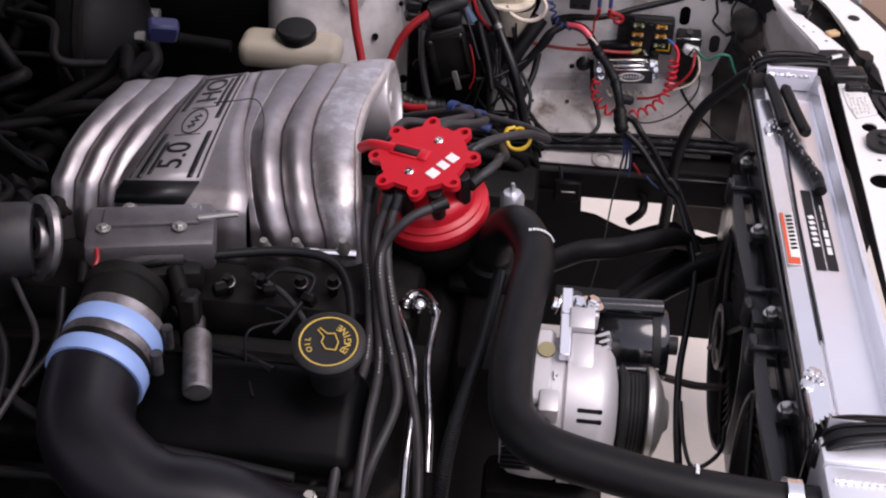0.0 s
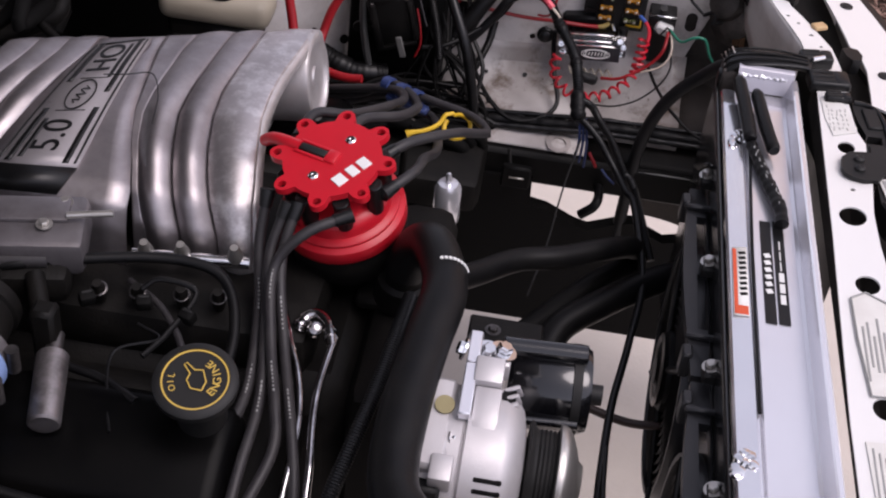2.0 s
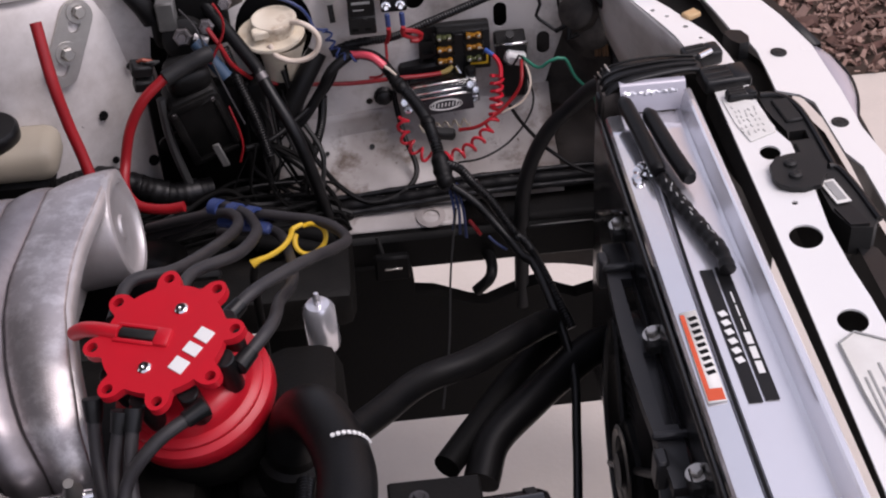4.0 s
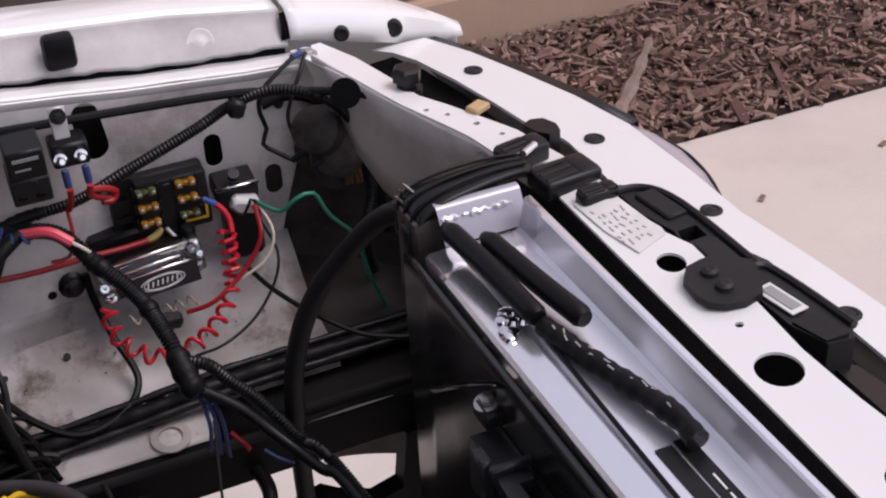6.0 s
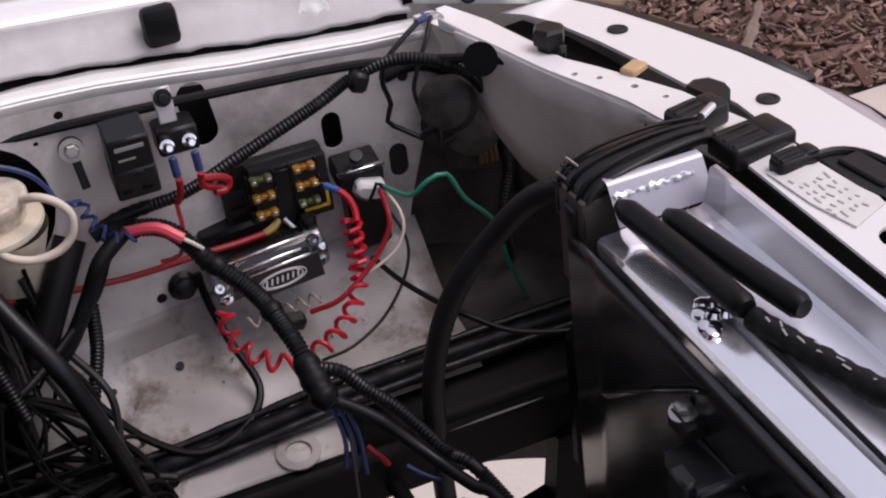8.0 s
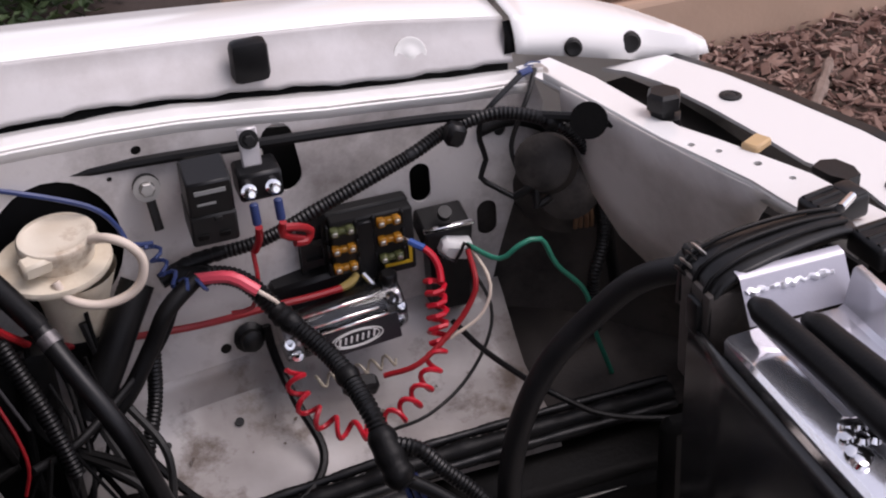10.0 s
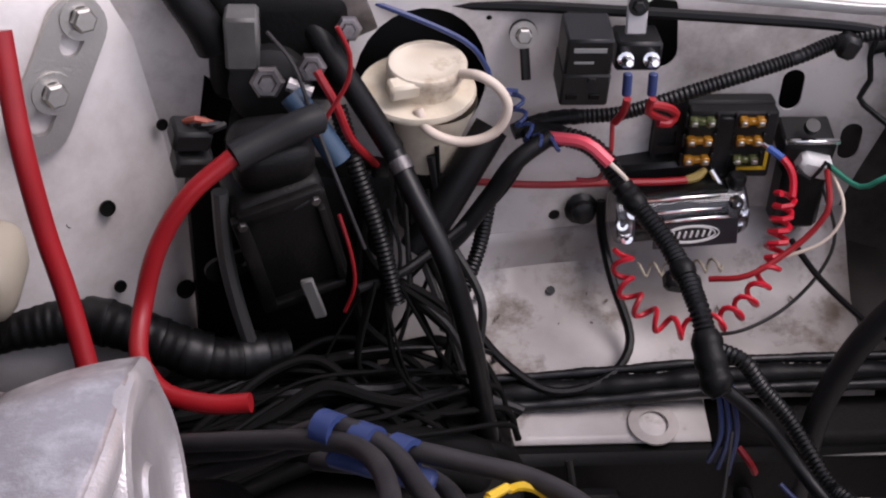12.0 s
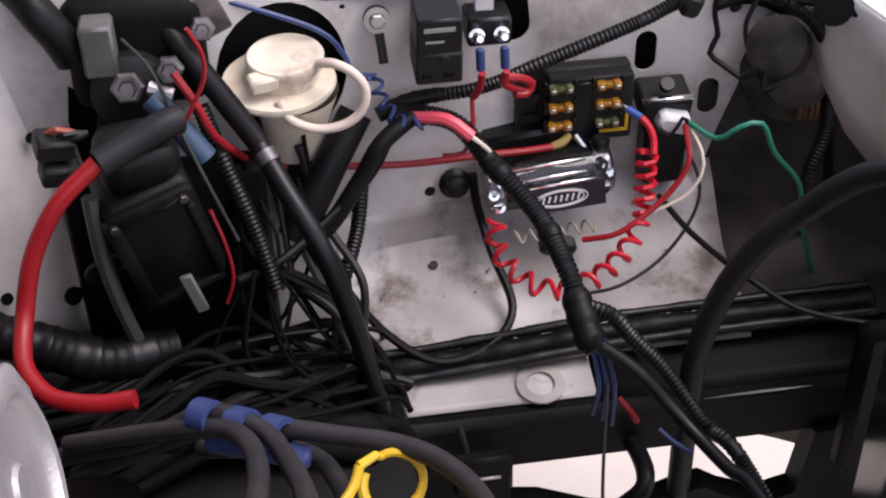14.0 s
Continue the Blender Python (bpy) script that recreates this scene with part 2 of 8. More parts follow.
def lathe(bm, profile, at=(0, 0, 0), axis=(0, 0, 1), seg=28, squash=(1, 1)):
    """Rings of (radius, height) turned round an axis."""
    m = Matrix.Translation(at) @ turned(axis)
    rings = []
    for r, h in profile:
        if r < 1e-5:
            rings.append([bm.verts.new(m @ Vector((0, 0, h)))])
        else:
            rings.append([bm.verts.new(m @ Vector((r * squash[0] * math.cos(2 * math.pi * k / seg), r * squash[1] * math.sin(2 * math.pi * k / seg), h))) for k in range(seg)])
    for a, b in zip(rings, rings[1:]):
        for k in range(seg):
            j = (k + 1) % seg
            if len(a) == 1 and len(b) == 1:
                continue
            if len(a) == 1:
                bm.faces.new((a[0], b[k], b[j]))
            elif len(b) == 1:
                bm.faces.new((a[k], a[j], b[0]))
            else:
                bm.faces.new((a[k], a[j], b[j], b[k]))


def rod(bm, a, b, r, seg=14, chamfer=0.0):
    a, b = Vector(a), Vector(b)
    h, c = (b - a).length, chamfer
    prof = [(0, 0), (r - c, 0), (r, c), (r, h - c), (r - c, h), (0, h)] if c else [(0, 0), (r, 0), (r, h), (0, h)]
    lathe(bm, prof, a, b - a, seg)


def smooth_line(points, step=0.006):
    """Points along a curve through the given ones."""
    p = [Vector(q) for q in points]
    p = [p[0] * 2 - p[1]] + p + [p[-1] * 2 - p[-2]]
    out = []
    for i in range(1, len(p) - 2):
        n = max(2, int((p[i + 1] - p[i]).length / step))
        for k in range(n):
            t = k / n
            a, b, c, d = p[i - 1], p[i], p[i + 1], p[i + 2]
            out.append(0.5 * ((2 * b) + (c - a) * t + (2 * a - 5 * b + 4 * c - d) * t * t + (3 * b - a - 3 * c + d) * t ** 3))
    return out + [p[-2]]


def sweep(bm, line, radius, seg=10, ridge=0.0, caps=True):
    """A tube along a line; radius is a number or a function of 0..1; ridge makes every other ring smaller."""
    line = [Vector(q) for q in line]
    t = [(line[min(i + 1, len(line) - 1)] - line[max(i - 1, 0)]).normalized() for i in range(len(line))]
    n = t[0].orthogonal().normalized()
    rings = []
    for i, q in enumerate(line):
        n = (n - t[i] * n.dot(t[i])).normalized()
        b = t[i].cross(n)
        r = radius(i / (len(line) - 1)) if callable(radius) else radius
        if ridge and i % 2:
            r -= ridge
        rings.append([bm.verts.new(q + r * (math.cos(2 * math.pi * k / seg) * n + math.sin(2 * math.pi * k / seg) * b)) for k in range(seg)])
    for a, b in zip(rings, rings[1:]):
        for k in range(seg):
            bm.faces.new((a[k], a[(k + 1) % seg], b[(k + 1) % seg], b[k]))
    if caps:
        bm.faces.new(rings[0][::-1])
        bm.faces.new(rings[-1])


def tube(points, r, seg=10, step=0.006, ridge=0.0):
    bm = bmesh.new()
    sweep(bm, smooth_line(points, step), r, seg, ridge)
    return bm


def wire(name, points, r, material, label, category="wire", seg=8, step=0.006, ridge=0.0, group=""):
    return solo(name, tube(points, r, seg, step, ridge), material, label, category, group)


def loom(name, points, r, label, category="cable loom"):
    return solo(name, tube(points, r, 12, 0.0015, r * 0.16), PLASTIC, label, category)


def coil(bm, points, turn_radius, pitch, r, step=0.0014):
    """A wire wound round a line."""
    line = smooth_line(points, step)
    t = [(line[min(i + 1, len(line) - 1)] - line[max(i - 1, 0)]).normalized() for i in range(len(line))]
    n = t[0].orthogonal().normalized()
    out, along = [], 0.0
    for i, q in enumerate(line):
        n = (n - t[i] * n.dot(t[i])).normalized()
        along += (line[i] - line[i - 1]).length if i else 0
        a = 2 * math.pi * along / pitch
        out.append(q + turn_radius * (math.cos(a) * n + math.sin(a) * t[i].cross(n)))
    sweep(bm, out, r, 6)


def ring2(cx, cy, rx, ry=None, n=18, turn=0.0):
    ry = rx if ry is None else ry
    pts = [(rx * math.cos(2 * math.pi * k / n), ry * math.sin(2 * math.pi * k / n)) for k in range(n)]
    return [(cx + x * math.cos(turn) - y * math.sin(turn), cy + x * math.sin(turn) + y * math.cos(turn)) for x, y in pts]


def slot2(cx, cy, r, half, n=9, turn=0.0):
    """A slot with round ends, along its own y."""
    pts = [(r * math.cos(math.pi * k / (n - 1)), half + r * math.sin(math.pi * k / (n - 1))) for k in range(n)]
    pts += [(-r * math.cos(math.pi * k / (n - 1)), -half - r * math.sin(math.pi * k / (n - 1))) for k in range(n)]
    return [(cx + x * math.cos(turn) - y * math.sin(turn), cy + x * math.sin(turn) + y * math.cos(turn)) for x, y in pts]


def plate(bm, outline, holes, place, thick):
    """A sheet cut from a flat outline with holes; place(u, v, w) gives the point w under the face."""
    loops = [outline] + list(holes)
    tris = tessellate_polygon([[Vector((u, v, 0)) for u, v in lp] for lp in loops])
    flat = [q for lp in loops for q in lp]
    top = [bm.verts.new(place(u, v, 0.0)) for u, v in flat]
    low = [bm.verts.new(place(u, v, thick)) for u, v in flat]
    for a, b, c in tris:
        bm.faces.new((top[a], top[b], top[c]))
        bm.faces.new((low[c], low[b], low[a]))
    start = 0
    for lp in loops:
        for k in range(len(lp)):
            i, j = start + k, start + (k + 1) % len(lp)
            bm.faces.new((top[i], low[i], low[j], top[j]))
        start += len(lp)


def sheet(bm, rows):
    """Rows of points joined into a skin."""
    v = [[bm.verts.new(q) for q in row] for row in rows]
    for a, b in zip(v, v[1:]):
        for k in range(len(a) - 1):
            bm.faces.new((a[k], a[k + 1], b[k + 1], b[k]))


def placed(bm, m):
    bmesh.ops.transform(bm, matrix=m, verts=bm.verts)
    return bm


def bolt(at, axis, r, parent, material=STEEL, name="bolt", washer=True):
    bm = bmesh.new()
    if washer:
        lathe(bm, [(0, 0), (r * 1.7, 0), (r * 1.7, r * 0.25), (r, r * 0.25)], at, axis, 18)
    lathe(bm, [(r, r * 0.2), (r, r * 0.95), (r * 0.8, r * 1.15), (0, r * 1.15)], at, axis, 6)
    return part(name, bm, material, parent, smooth=25)


def words(text, size, m, depth=0.0004):
    """A bmesh of lettering in the built-in font, lying in the plane of m."""
    cu = bpy.data.curves.new("words", "FONT")
    cu.body, cu.size, cu.extrude, cu.align_x, cu.align_y = text, size, depth, "CENTER", "CENTER"
    ob = new("words", cu)
    bpy.context.view_layer.update()
    me = ob.evaluated_get(bpy.context.evaluated_depsgraph_get()).to_mesh()
    bm = bmesh.new()
    bm.from_mesh(me)
    bpy.data.objects.remove(ob)
    bpy.data.curves.remove(cu)
    bmesh.ops.transform(bm, matrix=m, verts=bm.verts)
    return bm


# ---- outdoors ----
bm = bmesh.new()
sheet(bm, [[(x, y, 0.0) for x in (-60, -6, -2, 0, 1, 2, 4, 60)] for y in (-60, -4, -1, 0, 0.8, 1.66)])
solo("ground", bm, CONCRETE, "pale concrete driveway slab under the car", "ground", kind="structure")
bm = bmesh.new()
sheet(bm, [[(x, y, z) for x in (-60, -3, -1, 0, 1, 2, 4, 60)] for y, z in ((1.66, -0.02), (1.70, -0.01), (2.0, 0.0), (2.6, 0.01), (60, 0.02))])
solo("garden_bed", bm, MULCHBASE, "dark soil of a planting bed beside the driveway", "ground", kind="structure")

rng = random.Random(4)
verts, faces = [], []
for k in range(26000):
    x, y = rng.uniform(-0.4, 3.6), rng.uniform(1.662, 2.95)
    if y > 2.285 and x > 0.72:
        continue
    size = rng.choice((0.004, 0.006, 0.009, 0.012, 0.020)) * rng.uniform(0.8, 1.4)
    if rng.random() < 0.006:
        size = rng.uniform(0.05, 0.10)
    wide, thick = min(size * rng.uniform(0.14, 0.5), 0.013), rng.uniform(0.0008, 0.0028)
    m = Matrix.Translation((x, y, rng.uniform(0.002, 0.024))) @ Euler((rng.gauss(0, 0.5), rng.gauss(0, 0.42), rng.uniform(0, 6.3))).to_matrix().to_4x4()
    i = len(verts)
    a, b, c, d = (rng.uniform(0.4, 1.0) for _ in range(4))
    for sz in (-1, 1):
        for sx, sy in ((-1, -a), (b, -1), (1, c), (-d, 1)):
            verts.append(m @ Vector((sx * size, sy * wide, sz * thick)))
    faces += [(i, i + 3, i + 2, i + 1), (i + 4, i + 5, i + 6, i + 7)] + [(i + a, i + (a + 1) % 4, i + 4 + (a + 1) % 4, i + 4 + a) for a in range(4)]
me = bpy.data.meshes.new("bark_mulch")
me.from_pydata(verts, [], faces)
me.materials.append(CHIP)
tagged(new("bark_mulch", me), "brown and grey bark chips spread over the bed", "mulch", kind="stuff")

for x, y, a in ((1.69, 1.40, 0.7), (2.05, 1.30, 1.6), (2.02, 1.46, 0.4)):
    bm = bmesh.new()
    box(bm, (x, y, 0.003), (0.022, 0.010, 0.005), 0.001, Euler((0, 0, a)).to_matrix().to_4x4())
    solo("bark_chip", bm, CHIP, "single brown bark chip lying on the concrete", "bark chip", "chips on the slab")

bm = bmesh.new()
sweep(bm, smooth_line([(1.838, 2.053, 0.034), (1.705, 1.890, 0.044), (1.551, 1.728, 0.032)], 0.02), lambda u: 0.009 + 0.010 * u + 0.003 * math.sin(u * 23) + 0.0015 * math.sin(u * 71), 7)
solo("bark_strip", bm, surface("grey_bark", (0.25, 0.19, 0.16), (0.15, 0.11, 0.09), 0.85, 0, 40, 200, 0.8, 0.9), "long grey-brown strip of bark on the mulch", "bark strip")

house = thing("house", (1.5, 2.3, 0), "house wall of peach stucco with a white corner post", "house")
bm = bmesh.new()
box(bm, (3.125, 2.40, 1.35), (4.4, 0.2, 2.4), 0.012)
part("stucco_wall", bm, STUCCO, house)
bm = bmesh.new()
box(bm, (3.125, 2.375, 0.02), (4.4, 0.2, 0.24), 0.01)
part("foundation", bm, FOUNDATION, house, "bare brown concrete foundation strip")
bm = bmesh.new()
box(bm, (0.880, 2.30, 1.25), (0.098, 0.085, 2.54), 0.004)
part("corner_post", bm, TRIMWHITE, house, "white painted timber corner post")

fence = thing("fence", (0.7, 2.35, 0), "tan weathered timber fence beside the house", "fence")
for k in range(2):
    bm = bmesh.new()
    box(bm, (0.782 - 0.098 * k, 2.36, 0.8), (0.094, 0.022, 1.7), 0.003)
    part("board", bm, WOOD, fence)
bm = bmesh.new()
box(bm, (0.735, 2.39, 1.2), (0.2, 0.04, 0.08), 0.003)
part("rail", bm, WOOD, fence)


def shrub(x, y, height, spread, count, seed):
    r = random.Random(seed)
    ob = thing("shrub", (x, y, 0), "low green leafy shrub in the planting bed", "shrub", "shrubs in the bed")
    bm = bmesh.new()
    for k in range(9):
        a = r.uniform(0, 6.3)
        tip = Vector((x + math.cos(a) * spread * 0.7, y + math.sin(a) * spread * 0.7, height * r.uniform(0.6, 0.95)))
        sweep(bm, smooth_line([(x, y, 0), (Vector((x, y, 0)) * 0.6 + tip * 0.4) + Vector((0, 0, 0.03)), tip], 0.03), lambda u: 0.006 - 0.004 * u, 5)
    part("stems", bm, WOOD, ob)
    vs, fs = [], []
    for k in range(count):
        a, d = r.uniform(0, 6.3), spread * math.sqrt(r.random()) * r.uniform(0.7, 1.1)
        p = Vector((x + d * math.cos(a), y + d * math.sin(a), height * (1 - (d / spread) ** 2 * 0.6) * r.uniform(0.2, 1.0)))
        m = Matrix.Translation(p) @ Euler((r.uniform(-0.9, 0.9), r.uniform(-0.9, 0.9), r.uniform(0, 6.3))).to_matrix().to_4x4()
        s, i = r.uniform(0.014, 0.028), len(vs)
        vs += [m @ Vector(q) for q in ((-s, 0, 0), (0, -s * 0.45, s * 0.12), (s, 0, -s * 0.1), (0, s * 0.45, s * 0.12))]
        fs += [(i, i + 1, i + 2), (i, i + 2, i + 3)]
    me = bpy.data.meshes.new("leaves")
    me.from_pydata(vs, [], fs)
    me.materials.append(LEAF)
    c = new("crown", me)
    c.parent, c.matrix_parent_inverse = ob, ob.matrix_basis.inverted()
    return ob


shrub(-0.35, 3.05, 0.34, 0.36, 2600, 1)
shrub(0.16, 3.25, 0.30, 0.33, 2200, 2)
shrub(-0.95, 3.1, 0.4, 0.42, 2400, 3)

# ---- car body ----
car = thing("car", (0, 0, 0), "white car with its bonnet up and engine bay bare", "car")


def panel_y(x):
    """How far out the inner apron stands."""
    return 0.605 + 0.15 * (min(max(x, -0.1), 0.5) - 0.32)


def top_z(x):
    """The height of the apron's upper edge."""
    return float(np.interp(x, (-0.5, 0.1, 0.2, 0.25, 0.30, 0.35, 0.40, 0.45, 0.50, 0.55, 0.62), (0.945, 0.912, 0.906, 0.903, 0.899, 0.893, 0.884, 0.8740, 0.8660, 0.8610, 0.8575)))


bm = bmesh.new()
edge = [(0.05 + 0.0505 * k, top_z(0.05 + 0.0505 * k)) for k in range(12)]
outline = [(0.05, 0.70), (0.098, 0.70), (0.116, 0.79), (0.124, 0.840), (0.17, 0.80), (0.20, 0.745), (0.235, 0.70), (0.566, 0.70), (0.578, 0.735), (0.590, 0.771), (0.606, 0.80), (0.612, 0.84)] + edge[::-1]
holes = [ring2(0.258, 0.824, 0.043, 0.051, 28), slot2(0.415, 0.846, 0.0115, 0.015, turn=0.12), slot2(0.515, 0.7955, 0.0078, 0.008), slot2(0.565, 0.7535, 0.0078, 0.007),
         ring2(0.32, 0.88, 0.0035, n=10), ring2(0.355, 0.7095, 0.0042, n=12), ring2(0.30, 0.865, 0.002, n=8), ring2(0.578, 0.826, 0.005, 0.007, n=12)]
plate(bm, outline, holes, lambda u, v, w: Vector((u, w, v)), 0.0015)
for axis, cuts in ((0, (0.09, 0.16, 0.24, 0.32, 0.40, 0.46, 0.50, 0.54, 0.58)), (2, (0.72, 0.74, 0.78, 0.82, 0.86))):
    for cut in cuts:
        at = Vector((cut if axis == 0 else 0, 0, cut if axis == 2 else 0))
        bmesh.ops.bisect_plane(bm, geom=bm.verts[:] + bm.edges[:] + bm.faces[:], plane_co=at, plane_no=Vector((axis == 0, 0, axis == 2)))
for v in bm.verts:
    v.co.y += panel_y(v.co.x) - 0.004 * max(0.0, (0.735 - v.co.z) / 0.035) ** 2
part("inner_apron", bm, DIRTYWHITE, car, "grimy white inner apron with slots")

# Black sheet behind the apron: shade for its holes and the fender seam.
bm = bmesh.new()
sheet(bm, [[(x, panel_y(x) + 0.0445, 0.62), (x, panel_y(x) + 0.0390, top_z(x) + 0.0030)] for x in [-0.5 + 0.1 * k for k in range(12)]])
part("cavity_shade", bm, BLACKANDSHADE, car, "black sheet for the shaded cavity behind the apron", solid=0.002)

bm = bmesh.new()
rows = []
for k in range(18):
    x = 0.23 + 0.02 * k
    f = min(max((x - 0.38) / 0.17, 0), 1)
    bump = math.exp(-((x - 0.345) / 0.055) ** 2)
    py = panel_y(x)
    rows.append([(x, py - 0.0035, 0.7015), (x, py - 0.006 - 0.011 * f, 0.69), (x, py - 0.012 - 0.022 * f + 0.004 * bump, 0.672), (x, py - 0.025 - 0.03 * f, 0.658 - 0.004 * f + 0.003 * bump),
                 (x, 0.555 - 0.004 * f, 0.647 + 0.003 * bump), (x, 0.53, 0.640 + 0.004 * f), (x, 0.512, 0.636 + 0.004 * f), (x, 0.505, 0.628)])
sheet(bm, rows)
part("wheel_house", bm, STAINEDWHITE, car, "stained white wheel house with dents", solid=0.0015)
for x, y, z, r in ((0.353, 0.584, 0.662, 0.0032), (0.541, 0.526, 0.6445, 0.005), (0.30, 0.575, 0.664, 0.0026)):
    bm = bmesh.new()
    lathe(bm, [(0, 0), (r * 0.7, 0.0), (r, 0.0012), (r, 0.003), (0, 0.003)], (x, y, z - 0.001), (0, -0.6, 0.8), 12)
    part("grommet", bm, PLASTIC, car)
for dy, dz, r in ((0.0, 0.0, 0.0075), (-0.009, -0.0035, 0.0042), (0.008, 0.007, 0.0034)):
    bm = bmesh.new()
    sweep(bm, smooth_line([(0.05, 0.506 + dy, 0.630 + dz), (0.20, 0.506 + dy, 0.631 + dz), (0.31, 0.507 + dy, 0.634 + dz), (0.40, 0.508 + dy, 0.640 + dz), (0.47, 0.509 + dy, 0.645 + dz), (0.56, 0.51 + dy, 0.646 + dz), (0.66, 0.512 + dy, 0.645 + dz)], 0.003), lambda u, r=r: r * (1 + 0.10 * math.sin(u * 70 + 900 * r) + 0.05 * math.sin(u * 173) + 0.05 * math.sin(u * 620)), 12)
    part("brake_line", bm, PLASTIC if r < 0.006 else RUBBER, car, "black taped line along the seam")
bm = bmesh.new()
rows = [[(x, 0.507, 0.628), (x, 0.498, 0.6255), (x, 0.480, 0.6215), (x, 0.474, 0.6195)] for x in [0.29 + 0.04 * k for k in range(5)]]
# Dark sheet added over the gap so bright ground doesn't show through.
sheet(bm, [[(x, 0.512, 0.631), (x, 0.498, 0.6255), (x, 0.480, 0.6215), (x, 0.470, 0.6175)] for x in (0.4505, 0.52, 0.60, 0.70)])
part("front_flange", bm, GREASEFILL, car, "dark sheet at the front end of the rail flange", solid=0.002)
bm = bmesh.new()
sheet(bm, rows)
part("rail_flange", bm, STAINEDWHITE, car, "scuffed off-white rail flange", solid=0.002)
bm = bmesh.new()
lathe(bm, [(0.017, 0), (0.017, 0.0016), (0.010, 0.0016), (0.010, 0)], (0.4125, 0.486, 0.6240), (0, -0.2, 0.98), 24)
part("weld_ring", bm, surface("grey_weld", (0.34, 0.31, 0.295), (0.44, 0.40, 0.38), 0.5, 0.2, 60, 400, 0.3, 0.8), car, "dull grey welded ring")
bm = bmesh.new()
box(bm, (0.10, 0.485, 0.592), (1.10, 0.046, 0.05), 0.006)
part("frame_rail", bm, BLACKANDSHADE, car, "black painted frame rail")
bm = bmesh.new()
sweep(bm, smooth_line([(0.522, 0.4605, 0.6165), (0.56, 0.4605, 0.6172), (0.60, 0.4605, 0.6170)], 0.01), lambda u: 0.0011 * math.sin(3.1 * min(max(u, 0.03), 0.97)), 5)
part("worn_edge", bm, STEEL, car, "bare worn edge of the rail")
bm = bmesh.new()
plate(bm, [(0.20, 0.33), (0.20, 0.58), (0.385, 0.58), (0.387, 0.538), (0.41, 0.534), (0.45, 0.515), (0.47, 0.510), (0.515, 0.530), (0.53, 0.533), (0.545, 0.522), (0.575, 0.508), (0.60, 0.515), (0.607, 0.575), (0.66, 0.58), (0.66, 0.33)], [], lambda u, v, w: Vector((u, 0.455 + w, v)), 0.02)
part("lower_arm", bm, BLACKANDSHADE, car, "black lower suspension arm")
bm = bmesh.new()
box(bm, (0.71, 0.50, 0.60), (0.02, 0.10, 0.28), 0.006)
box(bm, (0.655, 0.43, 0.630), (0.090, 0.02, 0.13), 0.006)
part("front_bulkhead", bm, BLACKANDSHADE, car, "black painted radiator side bulkhead")
bm = bmesh.new()
sheet(bm, [[(0.545 + 0.015 * k, 0.652 - 0.0006 * k * k - 0.02 * (z < 0.6), z) for k in range(13)] for z in (0.42, 0.50, 0.58, 0.66, 0.74, 0.80)])
part("dark_closing_panel", bm, DUSTYBLACK, car, "black closing panel behind the lamp", solid=0.002)
bm = bmesh.new()
sheet(bm, [[(x, 0.512, 0.628), (x, 0.54, 0.634), (x, 0.60, 0.64), (x, 0.65, 0.66)] for x in (0.565, 0.60, 0.64, 0.70)])
part("front_shelf", bm, DUSTYBLACK, car, "black shelf ahead of the wheel house", solid=0.002)

# stain runs in the paint of the wheel house and the apron
STAIN = surface("brown_grime", (0.085, 0.06, 0.045), (0.20, 0.165, 0.14), 0.5, 0, 70, 500, 0.2, 0.9)
smear = random.Random(21)
for k in range(16):
    x = smear.uniform(0.27, 0.54)
    f = min(max((x - 0.38) / 0.17, 0), 1)
    y0, y1 = panel_y(x) - 0.026 - 0.03 * f, 0.557 - 0.004 * f
    s = smear.random()
    w, h = smear.uniform(0.0004, 0.0014), smear.uniform(0.002, 0.008)
    y, z = y0 + (y1 - y0) * s, 0.6588 - 0.004 * f - 0.0105 * s + 0.003 * math.exp(-((x - 0.345) / 0.055) ** 2)
    bm = bmesh.new()
    pts = ring2(0, 0, w, h * 0.5, 9, smear.uniform(-0.5, 0.5))
    bm.faces.new([bm.verts.new((x + u * smear.uniform(0.6, 1.3), y + v * 0.8, z + 0.0022 + v * 0.22)) for u, v in pts])
    part("paint_chip", bm, STAIN, car)

# apron top ledge, fender flange, fender skin
xs = [-0.5 + 0.05 * k for k in range(23)]
bm = bmesh.new()
rows = []
for k in range(111):
    x = -0.5 + 0.01 * k
    z, y = top_z(x), panel_y(x)
    wave = 0.0011 * math.sin(x * 61) + 0.0008 * math.sin(x * 143 + 1)
    rows.append([(x, y + 0.0005, z - 0.012), (x, y - 0.001, z - 0.002), (x, y + 0.003, z + 0.0015), (x, y + 0.014, z + 0.0015), (x, y + 0.027 + wave, z - 0.001)])
sheet(bm, rows)
part("apron_ledge", bm, WHITE, car, "white folded top edge of the apron", solid=0.0012)


def flange_z(x):
    return 0.9445 - 0.1415 * (x - 0.2) + 0.0018 * math.sin(math.pi * min(max((x - 0.2) / 0.4, 0.0), 1.0)) + 0.05 * min(0.0, x - 0.2) * -1.0


